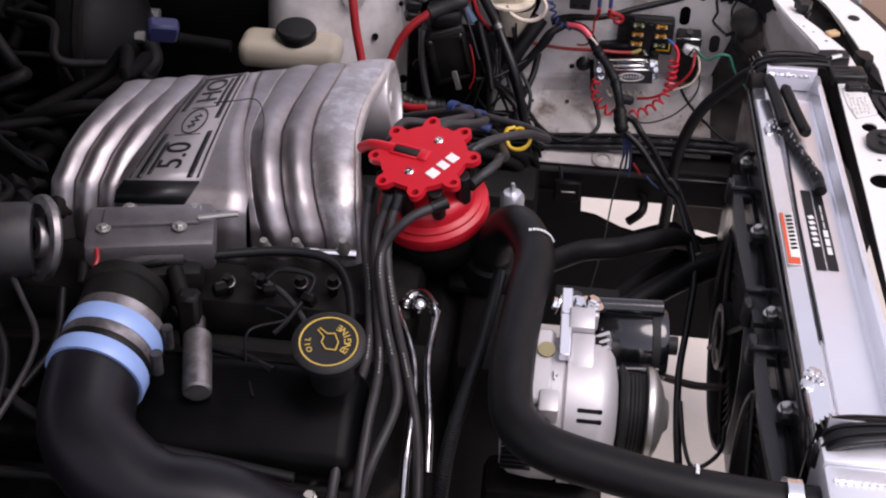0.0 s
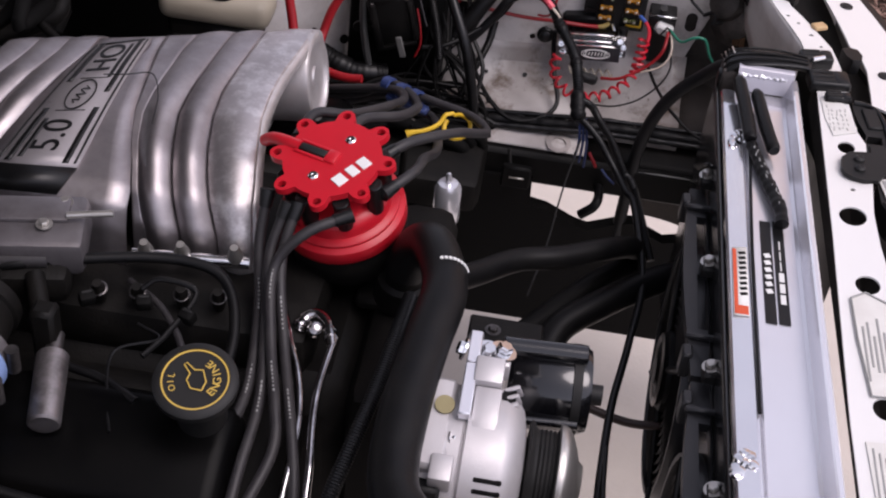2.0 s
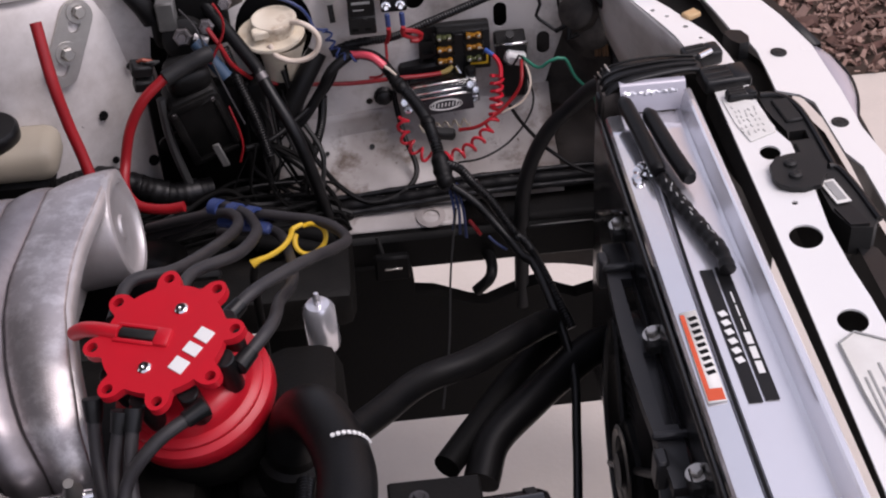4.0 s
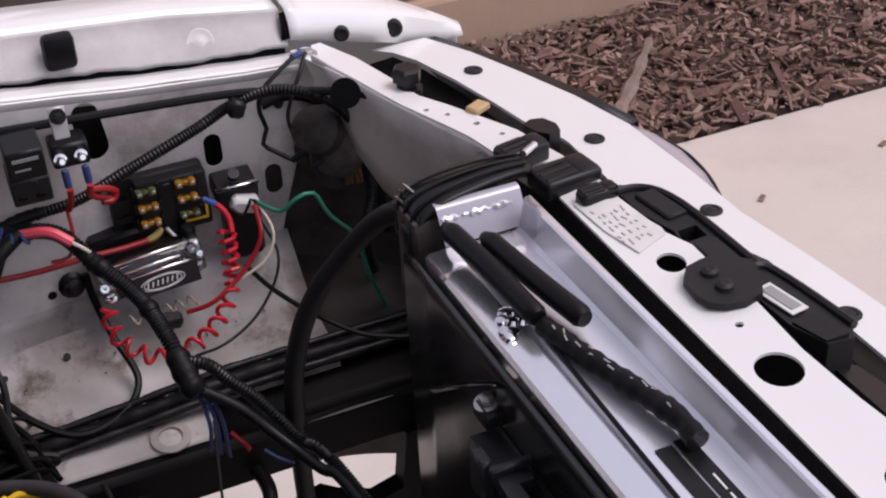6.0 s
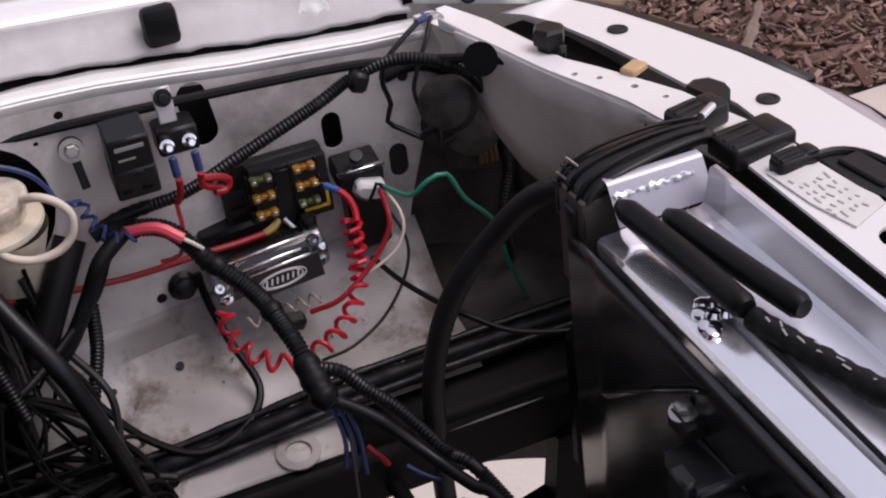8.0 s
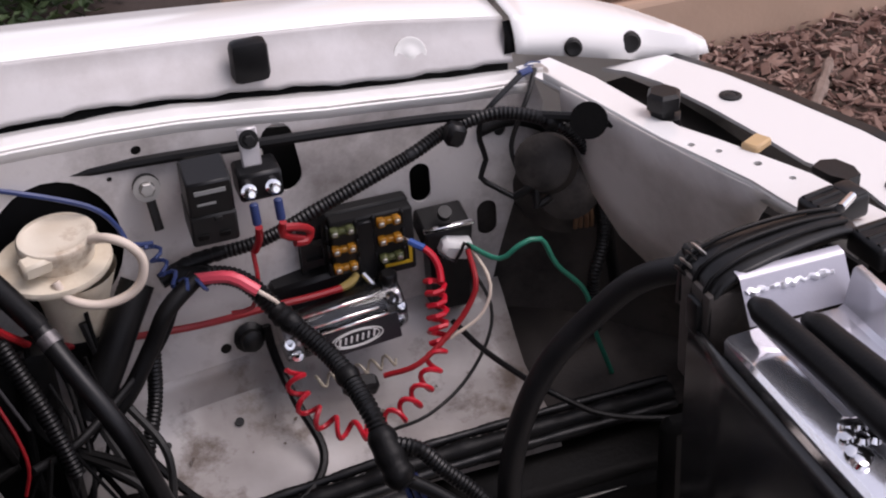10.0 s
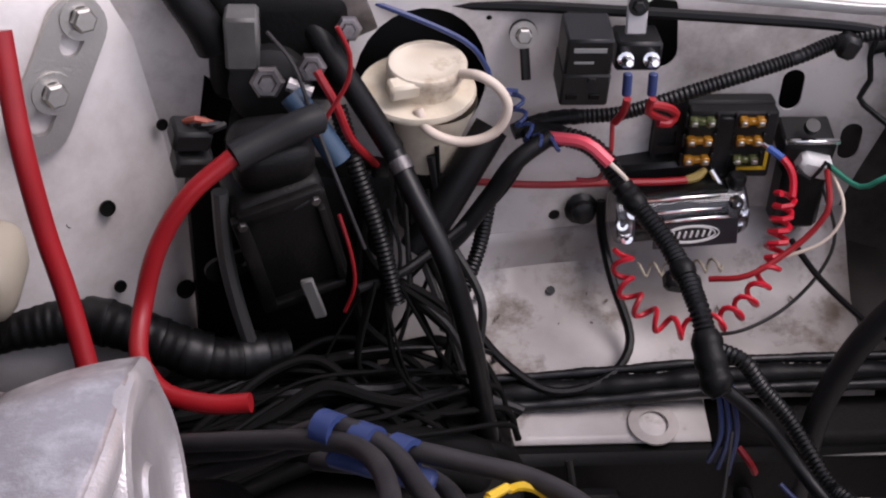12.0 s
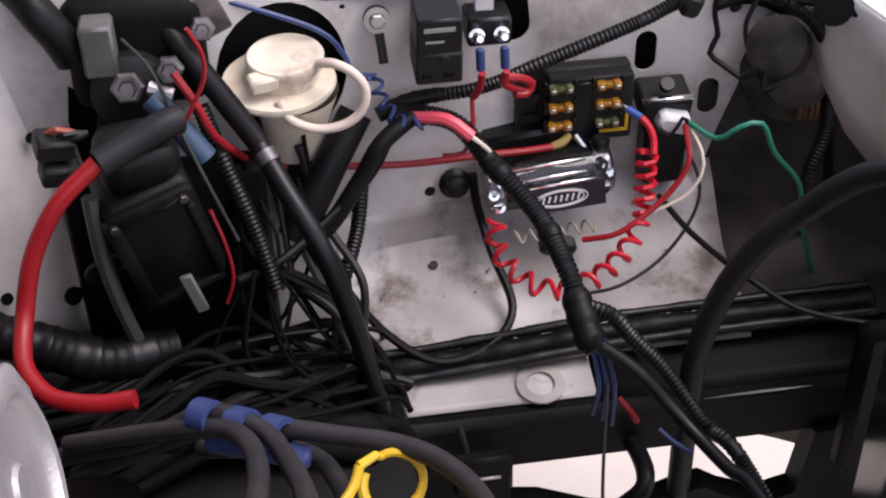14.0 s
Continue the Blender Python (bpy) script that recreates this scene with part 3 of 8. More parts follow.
def fender_rows(x0, x1, n):
    rows = []
    for k in range(n + 1):
        x = x0 + (x1 - x0) * k / n
        y0, zt = panel_y(x) + 0.0345, flange_z(x)
        foot = top_z(x) + 0.0010 + 0.0010 * math.sin(x * 47) + 0.0009 * math.sin(x * 131) + 0.0006 * math.sin(x * 307)
        drop = max(0.0, x - 0.66)
        rows.append([(x, y0, foot - 0.001), (x, y0 + 0.001, foot + 0.003), (x, y0 + 0.013, zt - 0.014), (x, y0 + 0.0185, zt - 0.003), (x, y0 + 0.020, zt), (x, y0 + 0.05, zt + 0.0015 - drop * 0.1), (x, y0 + 0.09, zt - 0.003 - drop * 0.3),
                     (x, y0 + 0.115, zt - 0.018 - drop * 0.5), (x, y0 + 0.135, zt - 0.06), (x, y0 + 0.15, zt - 0.16), (x, y0 + 0.16, zt - 0.34)])
    return rows


bm = bmesh.new()
rows = fender_rows(-0.62, 0.6025, 110)
sheet(bm, [r[4:] for r in rows])
fender = part("fender", bm, GLOSSWHITE, car, "glossy white front fender", solid=0.0015)
# Flange colour mixes dust with painted-in shade on its upright face.
bm = bmesh.new()
sheet(bm, [r[:4] + [(r[4][0], r[4][1] - 0.0015, r[4][2] - 0.0002)] for r in rows])
part("fender_flange", bm, surface("dusty_shaded_flange_paint", (0.62, 0.595, 0.585), (0.54, 0.515, 0.505), 0.4, 0, 8, 280, 0.06, 0.7, 0.1, (0.30, 0.26, 0.23), 0.35, 16), fender, "dusty white inner fender flange, dulled for shade", solid=0.0012)
bm = bmesh.new()
rows = []
for k in range(19):
    u = k / 18
    x = 0.605 + 0.181 * u
    y0 = 0.664 + 0.040 * min(u * 1.5, 1.0)
    zt = 0.8915 - 0.060 * u - 0.008 * u * u
    zb = 0.866 - 0.052 * min(u / 0.75, 1.0) + 0.0
    zb = min(zb, zt - 0.003)
    out = 0.115 * (1 - u ** 2.2) + 0.004
    rows.append([(x, y0 - 0.001, zb), (x, y0 + 0.002, zb + 0.5 * (zt - zb)), (x, y0 + 0.006, zt - 0.005 * (1 - u) - 0.001), (x, y0 + 0.011, zt), (x, y0 + 0.011 + 0.40 * out, zt + 0.004 * (1 - u ** 4)), (x, y0 + 0.011 + 0.8 * out, zt - 0.010), (x, y0 + 0.011 + out, zt - 0.03), (x, y0 + out + 0.018, zt - 0.14), (x, y0 + out + 0.018, zt - 0.3)])
sheet(bm, rows)
part("fender_nose", bm, GLOSSWHITE, car, "glossy white nose end of the fender", solid=0.0015)
# Black sheet painted as the shade inside the open seam.
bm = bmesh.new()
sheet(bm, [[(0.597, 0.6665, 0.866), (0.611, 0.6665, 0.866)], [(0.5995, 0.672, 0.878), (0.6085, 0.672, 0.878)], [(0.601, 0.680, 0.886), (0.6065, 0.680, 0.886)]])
part("seam_shadow_gap", bm, BLACKANDSHADE, car, "dark open seam between fender and nose", solid=0.001)
for x, y, z, r in ((0.656, 0.6775, 0.855, 0.007), (0.715, 0.7015, 0.838, 0.0085)):
    bm = bmesh.new()
    lathe(bm, [(r, -0.004), (r, 0.0015), (r * 0.75, 0.003), (r * 0.35, 0.0022), (0, 0.0022)], (x, y, z), (-0.25, -1, 0.15), 18)
    part("push_rivet", bm, GREYPLASTIC, car, "dull grey plastic push rivet")
bm = bmesh.new()
got = box(bm, (0.408, 0.652, 0.906), (0.026, 0.016, 0.03), 0.005, None, 2)
part("bonnet_stop", bm, RUBBER, car, "dark rubber bonnet bump stop")
bm = bmesh.new()
lathe(bm, [(0.0125, 0), (0.0120, 0.0008), (0.0105, 0.0008), (0.009, 0.0003), (0.005, 0.0004), (0.003, 0.0014), (0, 0.0016)], (0.527, 0.6735, 0.8775), (0, -0.93, 0.36), 20)
part("pressed_boss", bm, WHITE, car)
bolt((0.612, 0.640, 0.8600), (0, -0.1, 1), 0.0046, car)
bm = bmesh.new()
sweep(bm, smooth_line([(0.604, 0.646, 0.8640), (0.610, 0.651, 0.8635), (0.618, 0.650, 0.8625), (0.612, 0.646, 0.8630), (0.604, 0.646, 0.8640)], 0.004), 0.0006, 5)
part("marker_scribble", bm, BLUEWIRE, car)

# strut tower
bm = bmesh.new()
rows = []
for k in range(15):
    a = math.pi * (0.02 + 0.98 * k / 14)
    rows.append([(-0.055 + (0.115 + d) * math.cos(a) * (1.0 if a < math.pi / 2 else 0.30), 0.625 - (0.075 + d * 0.9) * math.sin(a), z) for d, z in ((0.072, 0.62), (0.064, 0.70), (0.054, 0.80), (0.044, 0.87), (0.034, 0.905), (0.012, 0.922))])
sheet(bm, rows)
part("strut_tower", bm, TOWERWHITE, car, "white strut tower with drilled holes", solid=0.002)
bm = bmesh.new()
lathe(bm, [(0, 0), (0.128, 0.0), (0.128, 0.004), (0, 0.004)], (-0.010, 0.625, 0.919), (0, 0, 1), 28, (0.64, 0.75))
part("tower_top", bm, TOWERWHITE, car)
# Black discs laid on the tower draw the shade inside its holes.
for x, y, z, r in ((0.064, 0.532, 0.772, 0.0052), (0.043, 0.5235, 0.768, 0.0040), (0.0975, 0.562, 0.813, 0.0038), (0.067, 0.525, 0.717, 0.0042), (0.105, 0.543, 0.700, 0.0065)):
    bm = bmesh.new()
    lathe(bm, [(r, 0), (r, 0.0012), (r * 0.85, 0.0014), (r * 0.8, 0.0004), (0, 0.0004)], (x, y, z), (0.6, -0.9, 0.25), 14)
    part("drilled_hole", bm, BLACKANDSHADE, car)
camber = thing("camber_plate", (0.03, 0.53, 0.82), "slotted steel camber plate bolted to the strut tower", "camber plate")
ct = Vector((0.031, 0.032, 0.068)).normalized()
cn = Vector((0.48, -0.86, 0.174)).normalized()
cn = (cn - ct * cn.dot(ct)).normalized()
cs = ct.cross(cn)
cp = Vector((0.044, 0.537, 0.862))
cm = Matrix(((cs.x, ct.x, cn.x, cp.x), (cs.y, ct.y, cn.y, cp.y), (cs.z, ct.z, cn.z, cp.z), (0, 0, 0, 1)))
bm = bmesh.new()
plate(bm, slot2(0, 0, 0.018, 0.030, 12), [slot2(0, 0.028, 0.0065, 0.009), slot2(0, -0.020, 0.0065, 0.010)], lambda u, v, w: cm @ Vector((u, v, 0.006 - w)), 0.005)
part("plate", bm, STEEL, camber)
for v in (0.036, -0.010):
    bolt(cm @ Vector((0, v, 0.006)), cn, 0.0075, camber)

# radiator support, header, nose
bm = bmesh.new()
out = [(0.682, 0.34), (0.716, 0.345), (0.714, 0.29), (0.718, 0.235), (0.725, 0.212), (0.724, 0.19), (0.725, 0.14), (0.721, 0.09), (0.722, 0.04), (0.725, 0.0), (0.727, -0.06), (0.737, -0.12), (0.736, -0.2), (0.731, -0.3), (0.735, -0.44), (0.672, -0.44), (0.672, -0.2), (0.678, 0.05)]
holes = [ring2(0.700, 0.083, 0.0135, 0.0155, 22), ring2(0.704, -0.022, 0.0115, 0.0135, 22), ring2(0.704, 0.203, 0.009, 0.011, 18), ring2(0.703, -0.184, 0.011, 0.0135, 20), ring2(0.704, 0.128, 0.0028, n=8), ring2(0.703, -0.215, 0.003, n=8)]
plate(bm, out, holes, lambda u, v, w: Vector((u, v, 0.872 + (u - 0.70) * 0.09 - w)), 0.002)
part("radiator_support", bm, GLOSSWHITE, car, "white radiator support crossmember with round holes")
bm = bmesh.new()
for x, dz in ((0.681, 0.028), (0.719, 0.05)):
    box(bm, (x, -0.055, 0.869 - dz / 2 + (x - 0.7) * 0.09), (0.002, 0.77, dz), 0.0006)
part("support_flange", bm, BLACKANDSHADE, car, "dark edge flange under the crossmember")
bm = bmesh.new()
inner = [(0.598, 0.648), (0.608, 0.622), (0.620, 0.592), (0.632, 0.564), (0.645, 0.531), (0.656, 0.505), (0.667, 0.476), (0.676, 0.448), (0.681, 0.420), (0.679, 0.338)]
outer = [(0.716, 0.341), (0.717, 0.40), (0.713, 0.440), (0.706, 0.456), (0.683, 0.506), (0.669, 0.532), (0.662, 0.571), (0.649, 0.622), (0.630, 0.662)]
plate(bm, inner + outer, [ring2(0.664, 0.505, 0.0026, n=8), ring2(0.676, 0.490, 0.0025, n=8), ring2(0.690, 0.465, 0.0030, n=8), ring2(0.700, 0.440, 0.0024, n=8)], lambda u, v, w: Vector((u, v, 0.854 + max(0.0, 0.66 - u) * 0.15 + 0.016 * max(0.0, min(1.0, (0.42 - v) / 0.08)) - w)), 0.002)
part("support_extension", bm, GLOSSWHITE, car, "white corner extension of the radiator support")
bm = bmesh.new()
lip = [(u + 0.0015, v, 0.8525 + max(0.0, 0.66 - u) * 0.30 + 0.016 * max(0.0, min(1.0, (0.42 - v) / 0.08))) for u, v in inner[1:]]
sheet(bm, [[p, (p[0] + 0.001, p[1] + 0.002, p[2] - 0.010)] for p in lip])
part("folded_lip", bm, WHITE, car, solid=0.0015)
bm = bmesh.new()
high = [(0.614, 0.602, 0.864), (0.632, 0.564, 0.859), (0.645, 0.531, 0.855), (0.656, 0.505, 0.852), (0.667, 0.476, 0.850), (0.676, 0.448, 0.850), (0.681, 0.43, 0.850)]
foot = [(0.622, 0.606, 0.822), (0.630, 0.584, 0.785), (0.646, 0.570, 0.752), (0.660, 0.554, 0.735), (0.672, 0.534, 0.732), (0.682, 0.508, 0.745), (0.690, 0.475, 0.765)]
sheet(bm, [[Vector(a).lerp(Vector(b), f) + Vector((0, 0.006 * math.sin(3.14 * f), 0)) for a, b in zip(high, foot)] for f in (0, 0.25, 0.5, 0.75, 1)])
part("lamp_pocket", bm, surface("dusty_grey_white_paint", (0.74, 0.70, 0.67), (0.60, 0.56, 0.53), 0.5, 0, 9, 260, 0.1, 0.7, 0.0, (0.20, 0.16, 0.13), 0.5, 12), car, "dusty off-white lamp pocket panel", solid=0.0015)
# Black disc drawn for the shaded cable opening.
bm = bmesh.new()
lathe(bm, [(0.013, 0), (0.013, 0.001), (0, 0.001)], (0.616, 0.560, 0.857), (-0.5, -0.8, 0.3), 20)
part("cable_hole", bm, BLACKANDSHADE, car)
bm = bmesh.new()
near = [(0.690, 0.700), (0.706, 0.684), (0.719, 0.658), (0.733, 0.604), (0.744, 0.547), (0.751, 0.503), (0.762, 0.482), (0.766, 0.455), (0.765, 0.40), (0.764, 0.378), (0.785, 0.366), (0.795, 0.350), (0.797, 0.262), (0.806, 0.237), (0.806, 0.15), (0.806, 0.0), (0.803, -0.4)]
far = [(0.838, -0.4), (0.846, -0.1), (0.846, 0.10), (0.836, 0.22), (0.826, 0.30), (0.828, 0.37), (0.827, 0.41), (0.826, 0.460), (0.812, 0.528), (0.790, 0.597), (0.770, 0.650), (0.745, 0.700)]
plate(bm, near + far, [], lambda u, v, w: Vector((u, v, 0.822 - 0.05 * max(0.0, u - (0.765 + 0.06 * min(1, max(0, (0.6 - v) / 0.3)))) - w)), 0.003)
part("header_panel", bm, GLOSSWHITE, car, "white header panel over the lamps")
for x, y in ((0.755, 0.613), (0.787, 0.449), (0.808, 0.311), (0.815, 0.16), (0.82, 0.0)):
    bm = bmesh.new()
    lathe(bm, [(0.0085, 0), (0.0085, 0.0013), (0.006, 0.0020), (0.0045, 0.0012), (0.002, 0.0018), (0, 0.0018)], (x, y, 0.8216), (0.05, 0, 1), 20)
    part("panel_fastener", bm, GREYPLASTIC, car, "grey plastic panel fastener")
bm = bmesh.new()
sheet(bm, [[(u - 0.006, v, 0.800), (u + 0.020 * (v < 0.45), v + 0.002, 0.795), (u + 0.026, v + 0.008, 0.76), (u + 0.028, v + 0.01, 0.72)] for u, v in far])
sheet(bm, [[(u + 0.028, v + 0.01, 0.72), (u + 0.03, v + 0.01, 0.55), (u + 0.025, v + 0.01, 0.30)] for u, v in far if v > 0.5])
# Low strip, out of view, added to shade the ground under the car.
sheet(bm, [[(u + 0.025, v + 0.01, 0.30), (u + 0.02, v + 0.01, 0.20)] for u, v in far])
part("nose_skin", bm, PLASTIC, car, "dark nose skin below the header", solid=0.002)
bm = bmesh.new()
sheet(bm, [[(u - 0.002, v, 0.8165), (u + 0.002, v + 0.001, 0.820), (u + 0.012, v + 0.005, 0.819), (u + 0.015, v + 0.006, 0.80)] for u, v in far if v > 0.44])
part("rubbing_strip", bm, PLASTIC, car, "black rubbing strip along the header edge", solid=0.002)
bm = bmesh.new()
lens = [(0.825, 0.472, 0.010), (0.826, 0.445, 0.022), (0.827, 0.41, 0.026), (0.828, 0.37, 0.020), (0.827, 0.335, 0.010), (0.826, 0.31, 0.004)]
sheet(bm, [[(u - 0.002, v, 0.8175), (u + 0.4 * w, v + 0.002, 0.816), (u + 0.8 * w, v + 0.004, 0.812), (u + w, v + 0.005, 0.806), (u + w + 0.003, v + 0.006, 0.78)] for u, v, w in lens])
part("lamp_lens", bm, surface("smoky_lens_plastic", (0.42, 0.39, 0.43), (0.34, 0.31, 0.35), 0.18, 0, 10, 300, 0.02), car, "smoky grey lamp lens edge", solid=0.003)
bm = bmesh.new()
sweep(bm, smooth_line([(u + w + 0.001, v + 0.005, 0.8065) for u, v, w in lens], 0.008), 0.0016, 6)
part("lens_seal", bm, PLASTIC, car)
# Black sheet under the header gap, standing for the shade in its depth.
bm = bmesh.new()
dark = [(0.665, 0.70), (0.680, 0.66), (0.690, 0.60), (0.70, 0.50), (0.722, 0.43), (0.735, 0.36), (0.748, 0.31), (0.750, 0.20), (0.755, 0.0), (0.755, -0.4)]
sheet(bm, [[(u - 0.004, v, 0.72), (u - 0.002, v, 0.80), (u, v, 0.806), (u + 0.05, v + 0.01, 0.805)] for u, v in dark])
part("lamp_well", bm, BLACKANDSHADE, car, "black sheet for the shaded gap behind the header panel", solid=0.002)
bolt((0.667, 0.551, 0.858), (0, 0, 1), 0.0125, car, PLASTIC, "bonnet_adjuster", False)
bm = bmesh.new()
lathe(bm, [(0.010, -0.02), (0.010, 0.010), (0.0135, 0.012), (0.0135, 0.018), (0.009, 0.019), (0.009, 0.026), (0, 0.026)], (0.667, 0.551, 0.836), (0, 0, 1), 6)
part("adjuster_stem", bm, PLASTIC, car)
bm = bmesh.new()
box(bm, (0.701, 0.486, 0.8555), (0.018, 0.013, 0.006), 0.0015, Euler((0, 0, 0.5)).to_matrix().to_4x4())
part("nut_clip", bm, TANCLIP, car, "tan plastic nut clip")
bm = bmesh.new()
plate(bm, [(0.731, 0.466), (0.740, 0.471), (0.750, 0.468), (0.755, 0.455), (0.753, 0.444), (0.742, 0.441), (0.735, 0.450)], [], lambda u, v, w: Vector((u, v, 0.842 - w)), 0.02)
part("notch_block", bm, PLASTIC, car)

# moulded seal covers along the crossmember
bm = bmesh.new()
cover = [(0.722, 0.304), (0.734, 0.303), (0.744, 0.296), (0.750, 0.282), (0.7535, 0.254), (0.7545, 0.180), (0.744, 0.174), (0.730, 0.190), (0.7275, 0.222), (0.7310, 0.243), (0.7250, 0.266), (0.721, 0.290)]
plate(bm, cover, [[(0.7330, 0.2415), (0.7480, 0.2425), (0.7475, 0.2280), (0.7285, 0.2270)]], lambda u, v, w: Vector((u, v, 0.8655 - w)), 0.020)
lamp_cover = part("lamp_cover", bm, GREYPLASTIC, car, "dusty black moulded lamp cover with a pocket")
bm = bmesh.new()
plate(bm, [(0.730, 0.2445), (0.7505, 0.2455), (0.7500, 0.2255), (0.7265, 0.2245)], [], lambda u, v, w: Vector((u, v, 0.853 - w)), 0.004)
part("pocket_floor", bm, BLACKANDSHADE, lamp_cover)
bm = bmesh.new()
sweep(bm, smooth_line([(u + 0.001, v, 0.8665) for u, v in cover[:6]], 0.006), 0.0030, 8)
part("far_lip", bm, PLASTIC, lamp_cover, "shiny black moulded lip")
for y, w, long, turn in ((0.275, 0.017, 0.038, 0.12), (0.204, 0.019, 0.034, 0.0)):
    bm = bmesh.new()
    box(bm, (0.7405, y, 0.8665), (w, long, 0.004), 0.0015, Euler((0, 0, turn)).to_matrix().to_4x4())
    part("raised_panel", bm, GREYPLASTIC, lamp_cover)
bm = bmesh.new()
plate(bm, [(0.6935, 0.158), (0.6955, 0.176), (0.704, 0.187), (0.716, 0.190), (0.727, 0.191), (0.745, 0.175), (0.740, 0.158), (0.730, 0.142), (0.716, 0.139), (0.704, 0.142), (0.696, 0.148)], [], lambda u, v, w: Vector((u, v, 0.8785 - w)), 0.005)
for x, y in ((0.713, 0.174), (0.7125, 0.157)):
    lathe(bm, [(0.006, 0), (0.0055, 0.003), (0.003, 0.0045), (0, 0.004)], (x, y, 0.8783), (0, 0, 1), 14)
part("latch_pad", bm, GREYPLASTIC, car, "dark grey rubber pad on the crossmember")
bm = bmesh.new()
plate(bm, [(0.7405, 0.174), (0.7555, 0.178), (0.762, 0.150), (0.768, 0.104), (0.760, 0.092), (0.741, 0.092), (0.7330, 0.116), (0.7320, 0.150)], [], lambda u, v, w: Vector((u, v, 0.8690 - 0.25 * max(0.0, u - 0.752) - w)), 0.028)
seal = part("seal_cover", bm, GREYPLASTIC, car, "dusty black moulded seal cover")
bm = bmesh.new()
sweep(bm, smooth_line([(0.749, 0.178, 0.869), (0.757, 0.176, 0.868), (0.7635, 0.150, 0.8665), (0.769, 0.104, 0.8655)], 0.006), 0.0034, 8)
part("far_lip", bm, PLASTIC, seal, "shiny black moulded lip")
bm = bmesh.new()
plate(bm, [(0.7345, 0.118), (0.741, 0.094), (0.757, 0.094), (0.750, 0.120)], [], lambda u, v, w: Vector((u, v, 0.8705 - w)), 0.003)
part("step", bm, PLASTIC, seal)
bm = bmesh.new()
plate(bm, [(0.749, 0.102), (0.768, 0.095), (0.779, 0.04), (0.780, -0.12), (0.774, -0.16), (0.777, -0.30), (0.768, -0.42), (0.747, -0.42), (0.750, -0.2)], [], lambda u, v, w: Vector((u, v, 0.848 - 0.3 * (u - 0.747) - w)), 0.03)
part("seal_cover", bm, PLASTIC, car)
bm = bmesh.new()
box(bm, (0.7425, 0.1405, 0.8706), (0.0135, 0.033, 0.0012), 0.0003, Euler((0, 0, 0.16)).to_matrix().to_4x4())
tag = part("paper_tag", bm, PAPER, car, "small white paper tag with a grey panel")
bm = bmesh.new()
box(bm, (0.7425, 0.1405, 0.8716), (0.0080, 0.026, 0.0004), 0.0, Euler((0, 0, 0.16)).to_matrix().to_4x4())
part("print_bar", bm, PRINTGREY, tag)
bm = bmesh.new()
plate(bm, [(0.684, 0.296), (0.709, 0.286), (0.718, 0.238), (0.717, 0.231), (0.692, 0.222), (0.686, 0.255)], [], lambda u, v, w: Vector((u, v, 0.8735 + (u - 0.70) * 0.09 - w)), 0.001)
label_a = part("paper_label", bm, PAPER, car, "torn white paper label")
print_rng = random.Random(8)
for k in range(26):
    bm = bmesh.new()
    u = 0.690 + 0.0046 * (k % 5)
    box(bm, (u + print_rng.uniform(-0.001, 0.001), 0.236 + 0.0088 * (k // 5) + print_rng.uniform(-0.002, 0.002), 0.8738 + (u - 0.70) * 0.09), (0.0011, print_rng.uniform(0.002, 0.007), 0.0006), 0, Euler((0, 0, print_rng.uniform(-0.15, 0.35))).to_matrix().to_4x4())
    part("print_bar", bm, FAINTPRINT, label_a)
bm = bmesh.new()
lab = [(0.686, -0.045), (0.700, -0.036), (0.722, -0.052), (0.732, -0.10), (0.729, -0.172), (0.692, -0.172), (0.687, -0.10)]
plate(bm, lab, [], lambda u, v, w: Vector((u, v, 0.8735 + (u - 0.70) * 0.09 - w)), 0.001)
label_b = part("paper_label", bm, PAPER, car, "white caution label with a dark outline")
bm = bmesh.new()
lab3 = [Vector((u, v, 0.8742 + (u - 0.70) * 0.09)) for u, v in lab + lab[:1]]
sweep(bm, lab3, 0.0011, 4)
part("outline", bm, PRINTGREY, label_b)
for k in range(8):
    bm = bmesh.new()
    u = 0.693 + 0.0045 * k
    box(bm, (u, -0.118 + 0.012 * (k % 2), 0.8738 + (u - 0.70) * 0.09), (0.0018, 0.07 - 0.012 * (k % 3), 0.0006))
    part("print_bar", bm, PRINTGREY, label_b)
bm = bmesh.new()
plate(bm, [(0.682, -0.225), (0.728, -0.225), (0.735, -0.31), (0.685, -0.31)], [], lambda u, v, w: Vector((u, v, 0.8735 + (u - 0.70) * 0.09 - w)), 0.001)
label_c = part("paper_label", bm, PAPER, car, "white service label with fine print")
for k in range(9):
    bm = bmesh.new()
    u = 0.687 + 0.0047 * k
    box(bm, (u, -0.268, 0.8738 + (u - 0.70) * 0.09), (0.0014, 0.072 - 0.01 * (k % 3), 0.0006))
    part("print_bar", bm, PRINTGREY, label_c)

# firewall, cowl, crossmember and passenger side, plain dark surfaces that close the bay
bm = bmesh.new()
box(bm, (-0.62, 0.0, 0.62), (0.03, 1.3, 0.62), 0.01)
part("firewall", bm, BLACKANDSHADE, car, "dark firewall")
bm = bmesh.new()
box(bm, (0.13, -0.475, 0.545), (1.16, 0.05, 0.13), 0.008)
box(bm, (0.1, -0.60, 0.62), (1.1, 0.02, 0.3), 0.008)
part("far_rail", bm, BLACKANDSHADE, car, "black frame rail and apron")
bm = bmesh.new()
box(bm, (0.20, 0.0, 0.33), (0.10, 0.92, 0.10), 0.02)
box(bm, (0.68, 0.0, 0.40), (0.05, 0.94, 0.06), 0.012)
part("crossmember", bm, BLACKANDSHADE, car, "black engine crossmember")
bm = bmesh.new()
